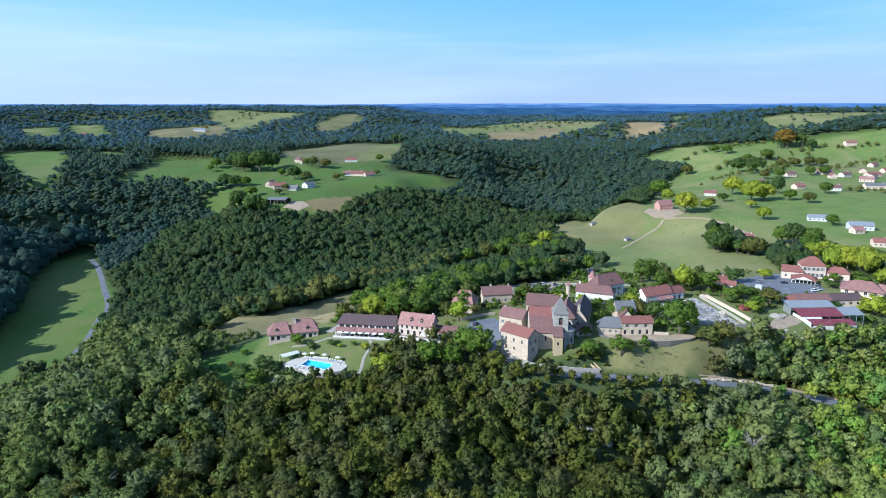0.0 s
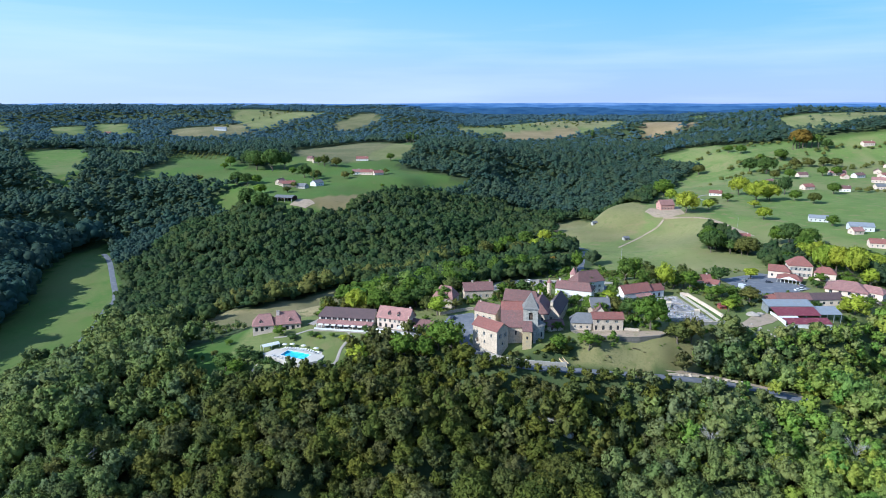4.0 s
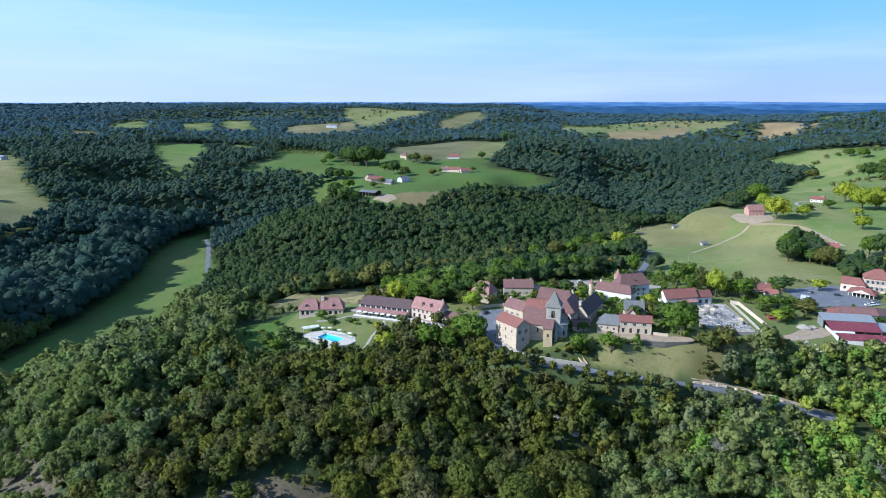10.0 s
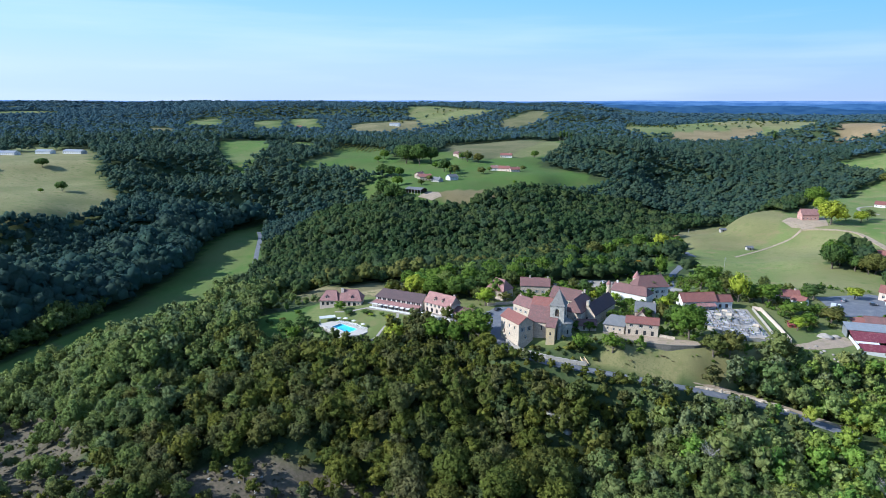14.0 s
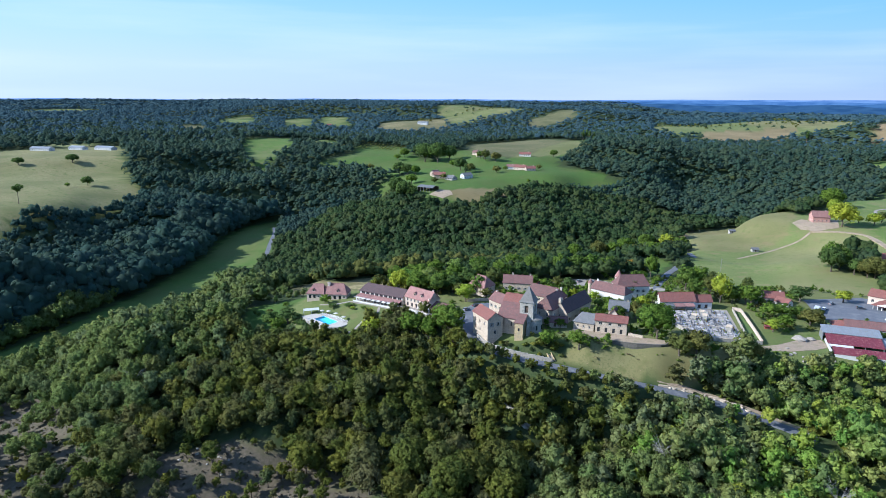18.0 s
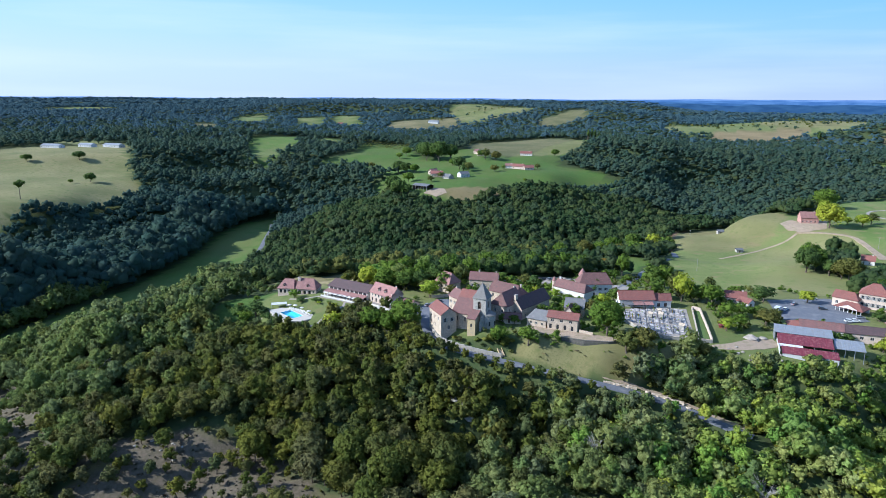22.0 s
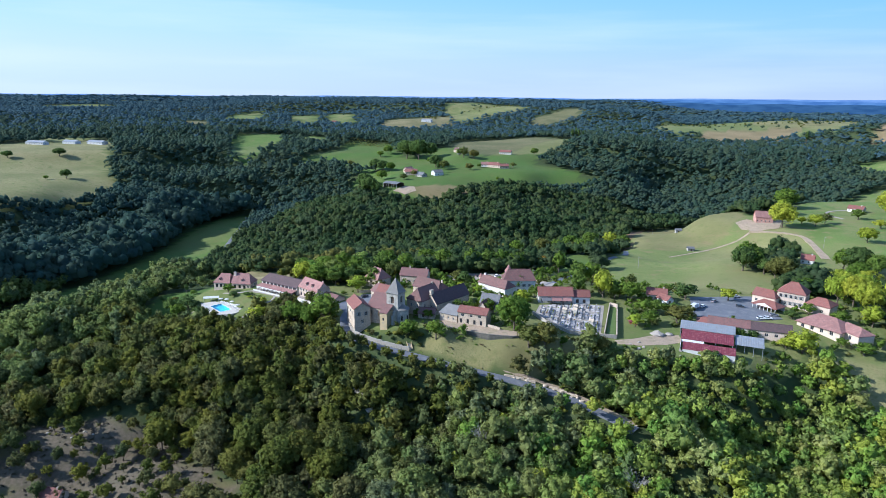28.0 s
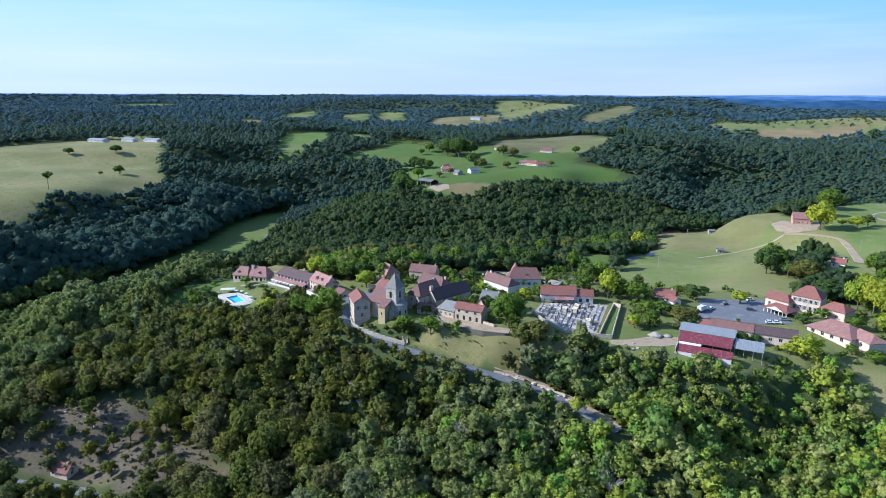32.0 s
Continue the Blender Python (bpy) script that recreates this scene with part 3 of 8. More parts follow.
HOTEL_LAWN = [(-118, 283), (-107, 298), (-89, 310), (-76, 314), (-34, 292), (-25, 286), (-30, 270), (-31, 259), (-45, 256), (-65, 258), (-86, 254), (-104, 256)]
BIG_MEADOW = [(108, 722), (160, 780), (206, 671), (232, 626), (261, 590), (240, 564), (205, 488), (236, 457), (222, 402), (186, 392), (150, 412), (112, 430), (120, 480), (114, 589), (95, 690)]
UPPER_MEADOWS = [(350, 1193), (437, 1235), (544, 1146), (755, 1109), (900, 900), (640, 500), (400, 400), (304, 428), (242, 467), (238, 582), (209, 660), (300, 860), (351, 1006), (410, 1084)]
FARM_HILL = [(-290, 783), (-259, 807), (-223, 835), (-178, 907), (-153, 953), (-110, 1224), (-44, 1309), (-77, 1057), (-80, 954), (-19, 915), (46, 890), (12, 850), (-70, 752), (-111, 672), (-148, 652), (-186, 662), (-279, 750)]
FARM_NECK = [(-275, 965), (-262, 900), (-225, 830), (-178, 907), (-165, 945), (-249, 1010)]
SLOPE_MEADOW = [(-423, 818), (-429, 948), (-458, 1036), (-392, 1050), (-336, 972), (-228, 899), (-217, 804), (-260, 814), (-297, 796), (-345, 827), (-380, 834)]
LEFT_TOP = [(-660, 957), (-642, 1022), (-549, 954), (-513, 893), (-470, 752), (-520, 780), (-590, 860)]
LEFT_TOP_BACK = [(-648, 1020), (-603, 1063), (-502, 1036), (-478, 969), (-552, 990), (-592, 981)]
FAR_A = [(-1096, 1679), (-1112, 1764), (-1078, 1808), (-1001, 1691), (-986, 1607), (-1022, 1608)]
FAR_B = [(-772, 1687), (-774, 1791), (-710, 1866), (-618, 1854), (-608, 1771), (-653, 1697), (-715, 1652)]
FAR_C = [(-760, 2109), (-752, 2196), (-681, 2194), (-598, 2167), (-465, 2188), (-535, 2094), (-570, 2032), (-570, 1970), (-622, 1885), (-665, 1975)]
FAR_D = [(-374, 1876), (-352, 1971), (-303, 2105), (-262, 2099), (-294, 1957), (-318, 1880)]
BARE_HILL = [(-288, 1121), (-195, 1300), (-86, 1183), (-63, 1075), (-103, 1002), (-170, 944), (-249, 1003)]
FAR_E = [(-6, 1943), (87, 1952), (213, 2044), (292, 2115), (489, 2029), (478, 1890), (315, 1789), (240, 1689), (147, 1628), (111, 1670), (160, 1787), (49, 1723), (-14, 1783)]
FAR_BROWN = [(448, 1638), (491, 1717), (567, 1747), (611, 1742), (644, 1708), (656, 1673), (534, 1610)]
FAR_F = [(645, 1350), (745, 1385), (883, 1335), (960, 1260), (808, 1210), (727, 1190), (652, 1163), (611, 1200)]
FAR_G = [(-1034, 1788), (-1063, 1875), (-980, 1841), (-905, 1752), (-941, 1727)]
FAR_H = [(-1216, 1533), (-1273, 1656), (-1257, 1734), (-1173, 1653), (-1123, 1513), (-1143, 1455)]
FAR_I = [(-1141, 1299), (-1118, 1349), (-1007, 1242), (-1028, 1194)]
LEFT_FIELD = [(-820, 500), (-830, 645), (-751, 770), (-581, 620), (-522, 570), (-461, 532), (-447, 470), (-452, 373), (-440, 350), (-470, 320), (-640, 330)]
RIGHT_FIELD = [(234, 335), (252, 352), (300, 372), (330, 330), (300, 300), (262, 305), (246, 322)]
YARD = [(153, 306), (160, 330), (182, 332), (186, 296), (168, 286), (150, 288)]
VERGE = [(70, 258), (89, 260), (113, 263), (128, 266), (140, 280), (150, 290), (123, 281), (99, 275), (74, 271)]
BARE_SLOPE = [(-87, 168), (-42, 191), (-10, 193), (42, 178), (12, 158), (-32, 150), (-71, 142)]
BARE_LEFT = [(-230, 200), (-182, 206), (-125, 168), (-95, 160), (-90, 140), (-130, 120), (-200, 150)]
RED_EARTH = [(94, 705), (120, 745), (136, 610), (118, 568)]
LANE_GREEN = [(58, 446), (80, 436), (98, 440), (102, 462), (106, 490), (92, 500), (70, 480)]
FARM_EARTH = [(-160, 672), (-140, 706), (-96, 752), (-70, 760), (-84, 712), (-112, 674)]
BIG_BROWN = [(108, 722), (160, 780), (206, 671), (196, 610), (160, 570), (132, 560), (118, 568)]
FAR_E_TAN = [(147, 1628), (240, 1689), (330, 1789), (290, 1812), (170, 1740), (111, 1690)]
FAR_E_BACK = [(213, 2044), (292, 2115), (489, 2029), (478, 1965), (300, 1975)]
VILLAGE_AREA = [(-88, 276), (-72, 262), (-36, 262), (-27, 281), (8, 283), (18, 266), (34, 262), (78, 268), (118, 272), (150, 284), (186, 292), (215, 300), (236, 330), (272, 340), (276, 420), (216, 412), (150, 420), (112, 440), (96, 425), (66, 398), (30, 375), (5, 345), (-5, 318), (-26, 312), (-60, 318), (-90, 312)]
PIT = [(-68.5, 270), (-58, 263.6), (-50, 261.6), (-45.2, 263.6), (-45.6, 270), (-58.4, 277.6), (-65.6, 275)]
ROAD = [q[:2] for q in LANE[:-2]]
VALLEY_ROAD = [(-345, 612), (-324, 584), (-285, 520), (-257, 472), (-251, 450), (-243, 422), (-235, 385), (-226, 330)]
LOWER_ROAD = [(-130, 100), (-85, 122), (-57, 136), (-40, 142), (-15, 149), (4, 152)]
BACK_ROAD = [(104, 345), (103.5, 375), (103, 402), (104, 430), (106, 450), (110, 468), (115, 494), (122, 520), (118, 560)]
TRACK = [(212, 611), (231, 606), (249, 596), (255, 578), (258, 559), (261, 528)]
FIELD_PATH = [(214, 611), (204, 599), (189, 588), (172, 566), (154, 540)]


def oval(cx, cy, rx, ry, turn, seed):
    """A field outline, roughly oval."""
    out = []
    for i in range(12):
        a = i * math.pi / 6
        k = 1 + 0.22 * math.sin(a * 3 + seed) + 0.1 * math.sin(a * 5 + 2 * seed)
        u, v = rx * k * math.cos(a), ry * k * math.sin(a)
        out.append((cx + u * math.cos(turn) - v * math.sin(turn), cy + u * math.sin(turn) + v * math.cos(turn)))
    return out


FAR_OVALS = (oval(-525, 3300, 220, 320, 0.2, 2), oval(-1700, 2600, 160, 170, 0.5, 5), oval(-980, 2900, 120, 200, 0.4, 6), oval(820, 1980, 160, 120, -0.3, 8), oval(-1800, 1500, 110, 90, 0.8, 10),
             oval(900, 1850, 130, 90, -0.4, 16), oval(1050, 2500, 200, 160, -0.4, 13), oval(-1950, 2100, 130, 130, 0.8, 14), oval(-830, 735, 45, 32, 0.6, 12))


def far_open(x, y, outline):
    """Far-hill fields, stretched towards the camera so the treetops in front don't hide them."""
    hit = inside(x, y, outline)
    for reach in (0.02, 0.04, 0.06, 0.075):
        hit |= inside(x * (1 + reach) - 110 * reach, y * (1 + reach), outline)
    return hit


FAR_FIELDS = (FAR_A, FAR_B, FAR_C, FAR_D, FAR_E, FAR_G, FAR_H, FAR_I, FAR_BROWN, STUBBLE_BACK, FAR_E_TAN, FAR_E_BACK)


def covers(x, y, outline):
    return far_open(x, y, outline) if any(outline is q for q in FAR_FIELDS) else inside(x, y, outline)


def ground_sheet():
    def steps(dense0, dense1, fine, reach0, reach1):
        a = list(np.arange(dense0, dense1 + fine, fine))
        up, low, s = [a[-1]], [a[0]], fine
        while up[-1] < reach1:
            s *= 1.045
            up.append(min(up[-1] + s, reach1))
        s = fine
        while low[-1] > reach0:
            s *= 1.09
            low.append(max(low[-1] - s, reach0))
        return np.array(low[:0:-1] + a + up[1:])

    xs = np.array(sorted(set(np.round(np.concatenate([steps(-300, 300, 4.0, -300, 4900), -steps(-300, 300, 4.0, -300, 4900)]), 3))))
    ys = steps(110, 520, 4.0, -4900, 4900)
    X, Y = np.meshgrid(xs, ys)
    Z = land(X, Y)
    # the pool is dug in
    Z[inside(X, Y, PIT)] = -17.5
    nx, ny = len(xs), len(ys)
    idx = np.arange(nx * ny).reshape(ny, nx)
    a, b, c, d = idx[:-1, :-1].ravel(), idx[:-1, 1:].ravel(), idx[1:, 1:].ravel(), idx[1:, :-1].ravel()
    tris = np.concatenate([np.stack([a, b, c], 1), np.stack([a, c, d], 1)])
    x, y = X.ravel(), Y.ravel()
    me = big_mesh("ground", np.stack([x, y, Z.ravel()], 1), tris, GROUND)
    me.polygons.foreach_set("use_smooth", np.ones(len(tris), bool))
    cover = np.zeros((len(x), 4), np.float32)
    wob = 6 * np.sin(x * 0.11 + y * 0.05) * np.clip((y - 420) / 300, 0, 1)
    for outline in (VALLEY_FIELD, HOTEL_LAWN, BIG_MEADOW, UPPER_MEADOWS, FARM_HILL, FARM_NECK, SLOPE_MEADOW, LEFT_TOP, LEFT_TOP_BACK, FAR_A, FAR_C, FAR_E, FAR_F, FAR_G, FAR_H, LEFT_FIELD, RIGHT_FIELD, YARD, VERGE, VILLAGE_AREA, LANE_GREEN) + FAR_OVALS:
        cover[covers(x + wob, y + wob, outline), 0] = {id(VALLEY_FIELD): 0.66, id(LANE_GREEN): 0.6, id(HOTEL_LAWN): 0.5, id(VERGE): 0.55, id(VILLAGE_AREA): 0.68, id(FARM_HILL): 0.59, id(FARM_NECK): 0.58, id(SLOPE_MEADOW): 0.62, id(LEFT_TOP): 0.76, id(LEFT_TOP_BACK): 0.76, id(LEFT_FIELD): 0.84, id(FAR_E): 0.8, id(FAR_C): 0.85, **{id(q): 0.8 for q in FAR_OVALS}}.get(id(outline), 0.88)
    for outline, dry in ((STUBBLE_STRIP, 1), (STUBBLE_BACK, 0.8), (BARE_HILL, 0.5), (FAR_B, 0.8), (FAR_I, 0.7), (FAR_D, 0.5), (FAR_BROWN, 1), (FAR_E, 0.35), (FAR_C, 0.5), (LEFT_FIELD, 0.68),
                         (RIGHT_FIELD, 0.7), (VERGE, 0.5), (VILLAGE_AREA, 0.34), (BARE_SLOPE, 0.2), (BARE_LEFT, 0.2), (YARD, 0.3), (UPPER_MEADOWS, 0.12), (BIG_MEADOW, 0.36), (BIG_BROWN, 0.62), (FAR_F, 0.45), (FAR_A, 0.3), (FAR_G, 0.3), (FAR_H, 0.25), (FAR_E_TAN, 0.9), (FAR_E_BACK, 0.65), (FARM_EARTH, 0.5), *((q, 0.15 + 0.2 * (i % 3)) for i, q in enumerate(FAR_OVALS))):
        cover[covers(x + wob, y + wob, outline), 1] = dry
    for outline, bare in ((RED_EARTH, 0.8), (FARM_EARTH, 0.35), (FAR_E_TAN, 0.3), (BIG_BROWN, 0.12), (FAR_BROWN, 0.35), (BARE_SLOPE, 0.15), (VERGE, 0.14)):
        cover[covers(x, y, outline), 2] = bare
    for outline, stony in ((BARE_SLOPE, 0.85), (BARE_LEFT, 0.85)):
        ragged = 7 * np.sin(x * 0.13 + 1) * np.sin(y * 0.17) + 4 * np.sin(x * 0.31 - y * 0.23)
        cover[inside(x + ragged, y + 0.6 * ragged, outline), 3] = stony
    me.attributes.new("cover", "FLOAT_COLOR", "POINT").data.foreach_set("color", cover.ravel())
    return tagged(new("ground", me), "rolling wooded hill country with green meadows and dry grass", "ground", kind="structure")


ground_sheet()


def ribbon(name, line, width, lift, material, label, kind="structure", step=3.0, category="road"):
    """A road or path laid along a bent line, with its own thickness."""
    pts = [Vector((*q, 0)) for q in line]
    fine = []
    for i in range(len(pts) - 1):
        p0, p1, p2, p3 = pts[max(i - 1, 0)], pts[i], pts[i + 1], pts[min(i + 2, len(pts) - 1)]
        k = max(1, int((p2 - p1).length / step))
        for j in range(k):
            s = j / k
            fine.append(0.5 * (2 * p1 + (p2 - p0) * s + (2 * p0 - 5 * p1 + 4 * p2 - p3) * s * s + (3 * p1 - p0 - 3 * p2 + p3) * s ** 3))
    fine.append(pts[-1])
    g, cols = Geo(), 5
    rows = []
    raw = np.array([float(land(q.x, q.y)) for q in fine])
    pad = np.concatenate([np.full(4, raw[0]), raw, np.full(4, raw[-1])])
    levels = np.convolve(pad, np.ones(9) / 9, 'valid') + lift
    for i, q in enumerate(fine):
        t = (fine[min(i + 1, len(fine) - 1)] - fine[max(i - 1, 0)]).normalized()
        side = Vector((t.y, -t.x, 0))
        level = levels[i]
        for j in range(cols):
            s = j / (cols - 1) - 0.5
            e = q + side * width * s * (1 + 0.04 * math.sin(i * 1.7 + j))
            rows.append((e.x, e.y, (ground(e.x, e.y) + lift if width < 3 else level) + 0.06 * (1 - 4 * s * s)))
        for s in (-0.5, 0.5):
            e = q + side * width * s * 1.02
            rows.append((e.x, e.y, min(level, ground(e.x, e.y)) - 1.5))
    w = cols + 2
    faces = []
    for i in range(len(fine) - 1):
        a, b = i * w, (i + 1) * w
        faces += [(a + j, a + j + 1, b + j + 1, b + j) for j in range(cols - 1)]
        faces += [(a + cols, a, b, b + cols), (a + cols - 1, a + cols + 1, b + cols + 1, b + cols - 1)]
    return whole(name, Geo().add(rows, faces), material, label, category, kind=kind)


def patch(name, outline, lift, material, label, category, kind="structure", thick=1.2, cell=4.0, level=None):
    """A paved patch draped on the ground, or level where a height is given."""
    xs, ys = [q[0] for q in outline], [q[1] for q in outline]
    g = Geo()
    if level is not None:
        area = sum(a[0] * b[1] - b[0] * a[1] for a, b in zip(outline, outline[1:] + outline[:1]))
        ring = outline if area > 0 else outline[::-1]
        g.slab([(x, y, level) for x, y in ring], thick)
    else:
        import_mesh = bmesh.new()
        vs = [import_mesh.verts.new((x, y, 0)) for x, y in outline]
        import_mesh.faces.new(vs)
        for axis, lo, hi in ((0, min(xs), max(xs)), (1, min(ys), max(ys))):
            c = lo + cell
            while c < hi:
                co = (c, 0, 0) if axis == 0 else (0, c, 0)
                no = (1, 0, 0) if axis == 0 else (0, 1, 0)
                bmesh.ops.bisect_plane(import_mesh, geom=import_mesh.verts[:] + import_mesh.edges[:] + import_mesh.faces[:], plane_co=co, plane_no=no)
                c += cell
        import_mesh.verts.index_update()
        heights = [ground(v.co.x, v.co.y) + lift for v in import_mesh.verts]
        g.add([(v.co.x, v.co.y, h) for v, h in zip(import_mesh.verts, heights)], [tuple(v.index for v in f.verts) for f in import_mesh.faces])
        for a, b in zip(outline, outline[1:] + outline[:1]):
            za, zb = ground(*a) + lift, ground(*b) + lift
            g.add([(*a, za), (*b, zb), (*b, zb - thick), (*a, za - thick)], [(0, 1, 2, 3)])
        import_mesh.free()
    return whole(name, g, material, label, category, kind=kind)


ribbon("road", ROAD, 5.2, 0.25, ASPHALT, "grey asphalt lane curving up to the church", )
ribbon("road", VALLEY_ROAD, 4.6, 0.2, ASPHALT, "grey asphalt road along the valley meadow")
ribbon("road", LOWER_ROAD, 5.0, 0.2, ASPHALT, "grey asphalt road at the foot of the slope")
ribbon("road", BACK_ROAD, 4.5, 0.2, ASPHALT, "grey lane leading to the meadow")
ribbon("track", [(112, 264.6), (126, 265.6), (140, 264.4), (154, 260.4), (172, 254)], 3.2, 0.1, DIRT, "bare brown earth bank above the lane")
ribbon("track", TRACK, 6.0, 0.2, DIRT, "pale earth track beside the meadow")
ribbon("path", [(288, 676), (277, 694), (281, 716), (296, 730)], 2.6, 0.2, GRAVEL, "white curling drive of the meadow villa", category="path")
ribbon("path", FIELD_PATH, 2.0, 0.15, DIRT, "trodden pale path across the meadow", category="path")
ribbon("road", [(-255, 466), (-244, 478), (-229, 482), (-214, 480)], 5, 0.2, ASPHALT, "short grey turning off the valley road")
SQUARE = [(28, 372), (42, 388), (62, 397), (76, 393), (100, 380), (112, 366), (104, 362), (90, 372), (62, 380), (40, 368)]
CAR_PARK = [(180, 383), (211, 403), (222, 396), (217, 376), (226, 364), (214, 356), (200, 354), (184, 350)]
patch("pavement", SQUARE, 0.15, GRAVEL, "pale gravel square behind the church", "pavement")
patch("pavement", [(8, 286), (14, 308), (26, 312), (33, 296), (28, 284), (24, 276)], 0.18, ASPHALT, "grey asphalt forecourt beside the hotel", "pavement")
patch("track", [(-168, 668), (-150, 664), (-142, 676), (-152, 690), (-164, 688)], 0.2, DIRT, "reddish earth yard beside the cattle shed", "track")
patch("pavement", CAR_PARK, 0.2, ASPHALT, "grey asphalt car park", "pavement")
patch("pavement", [(200, 632), (209, 646), (218, 635), (238, 652), (234, 615), (218, 609), (205, 616)], 0.2, DIRT, "pale earth apron round the new house", "pavement")


# ---------------------------------------------------------------- trees
def ico(level=0):
    bm = bmesh.new()
    bmesh.ops.create_icosphere(bm, subdivisions=level + 1, radius=1)
    bm.verts.index_update()
    v = np.array([q.co[:] for q in bm.verts])
    f = np.array([[q.index for q in face.verts] for face in bm.faces])
    bm.free()
    return v, f


OCTA = (np.array([(1, 0, 0), (0, 1, 0), (-1, 0, 0), (0, -1, 0), (0, 0, 1), (0, 0, -1)], float), np.array([(0, 1, 4), (1, 2, 4), (2, 3, 4), (3, 0, 4), (1, 0, 5), (2, 1, 5), (3, 2, 5), (0, 3, 5)]))


def crown(rng, leaves, size, lobes, wide, tall, base, heart=None, reach=(0.74, 1.30), flutter=0.40, ruffle=0.45):
    """Sprays of leaves over a dome of lobes, with a dense heart in each. Unit: metres. Returns corners, triangles and normals."""
    V, T, N, k = [], [], [], 0
    half = (tall - base) / 2
    mid = np.array([0, 0, base + half])
    C, R = [], []
    for i in range(lobes):
        a = 2.4 * i + rng.uniform(0, 0.8)
        h = 1 - 1.5 * (i + 0.5) / lobes
        ring = math.sqrt(max(0.0, 1 - h * h)) * wide * rng.uniform(0.52, 0.74)
        C.append((ring * math.cos(a), ring * math.sin(a), base + half + h * half * rng.uniform(0.56, 0.72)))
        R.append(wide * rng.uniform(0.34, 0.48) * (1.0 if lobes < 9 else 0.86 if lobes < 16 else 0.66))
    C, R = np.array(C), np.array(R)
    iv, it = heart or OCTA
    for c, r, grow in [(c, (r, r, r), 0.84) for c, r in zip(C, R)] + [(mid, (wide * 0.72, wide * 0.72, half * 0.74), 1.0)]:
        q = c + iv * np.array(r) * grow * rng.uniform(0.85, 1.08, (len(iv), 1))
        V.append(q)
        n = 0.55 * iv + 0.45 * (q - mid) / np.array([wide, wide, half])
        N.append(n / np.linalg.norm(n, axis=1, keepdims=True))
        T.append(it + k)
        k += len(iv)
    which = rng.choice(lobes, leaves, p=R ** 2 / (R ** 2).sum())
    away = (C - mid) / np.array([wide, wide, half]) * 1.3
    d = rng.normal(size=(leaves, 3)) * 0.8 + away[which]
    d[:, 2] += 0.25
    d /= np.linalg.norm(d, axis=1, keepdims=True)
    pos = C[which] + d * (R[which] * rng.uniform(*reach, leaves))[:, None]
    nrm = d + rng.normal(size=(leaves, 3)) * ruffle
    nrm /= np.linalg.norm(nrm, axis=1, keepdims=True)
    side = np.cross(nrm, rng.normal(size=(leaves, 3)))
    side /= np.linalg.norm(side, axis=1, keepdims=True)
    up = np.cross(nrm, side)
    s = size * rng.uniform(0.55, 1.4, (leaves, 1))
    tri = np.stack([pos + side * s * 0.95, pos + up * s * 0.75 - side * s * 0.45, pos - up * s * 0.75 - side * s * 0.55], 1)
    V.append(tri.reshape(-1, 3))
    # leaves catch the light as the masses of foliage do, with a flutter of their own
    way = (pos - mid) / np.array([wide, wide, half])
    lit = 0.5 * d + 0.6 * way + rng.normal(size=(leaves, 3)) * flutter
    N.append(np.repeat(lit / np.linalg.norm(lit, axis=1, keepdims=True), 3, 0))
    T.append(np.arange(leaves * 3).reshape(-1, 3) + k)
    return np.concatenate(V), np.concatenate(T), np.concatenate(N)


def trunk(rng, tall, base, wide, r):
    """A tapered stem with four limbs."""
    g = Geo()
    top = base + (tall - base) * 0.45
    mid = Vector((rng.uniform(-0.3, 0.3), rng.uniform(-0.3, 0.3), base))
    g.rod((0, 0, -0.6), mid, r * 1.25, r * 0.85, 8)
    g.rod(mid, (mid.x, mid.y, top), r * 0.85, r * 0.45, 7)
    for i in range(4):
        a = i * 1.57 + rng.uniform(0, 1)
        g.rod(mid + Vector((0, 0, (top - base) * 0.15 * i)), mid + Vector((math.cos(a) * wide * 0.6, math.sin(a) * wide * 0.6, (top - base) * (0.5 + 0.15 * i))), r * 0.4, r * 0.12, 5)
    return g


def kinds(seed, count, leaves, size, lobes, make, **shape):
    rng = np.random.default_rng(seed)
    out = []
    for i in range(count):
        wide, tall, base = make(i, rng)
        out.append((crown(rng, leaves, size, lobes, wide, tall, base, **shape), wide, tall, base, trunk(rng, tall, base, wide, 0.028 * tall)))
    return out


# domes of foliage that need no underside, for crowns seen from above and afar
DOME = (np.array([(math.cos(a * math.pi / 3), math.sin(a * math.pi / 3), 0.05) for a in range(6)] + [(0.1, 0, 1)]), np.array([(a, (a + 1) % 6, 6) for a in range(6)]))
ICO = ico(0)
CAP = (ICO[0], np.array([f for f in ICO[1] if ICO[0][f, 2].max() > 0.3]))
# crowns with a radius and height of about 4 and 10 m
NEAR_KINDS = kinds(3, 10, 430, 0.47, 11, lambda i, g: (g.uniform(3.5, 4.6), g.uniform(9.5, 13), g.uniform(0.8, 1.8)))
SLOPE_KINDS = kinds(4, 8, 165, 0.70, 9, lambda i, g: (g.uniform(3.5, 4.6), g.uniform(9.5, 13), g.uniform(0.8, 1.8)))
MID_KINDS = kinds(5, 8, 44, 0.86, 7, lambda i, g: (g.uniform(4.7, 5.8), g.uniform(8.0, 10.5), 0.5), heart=CAP, reach=(0.82, 0.98), flutter=0.22, ruffle=0.2)
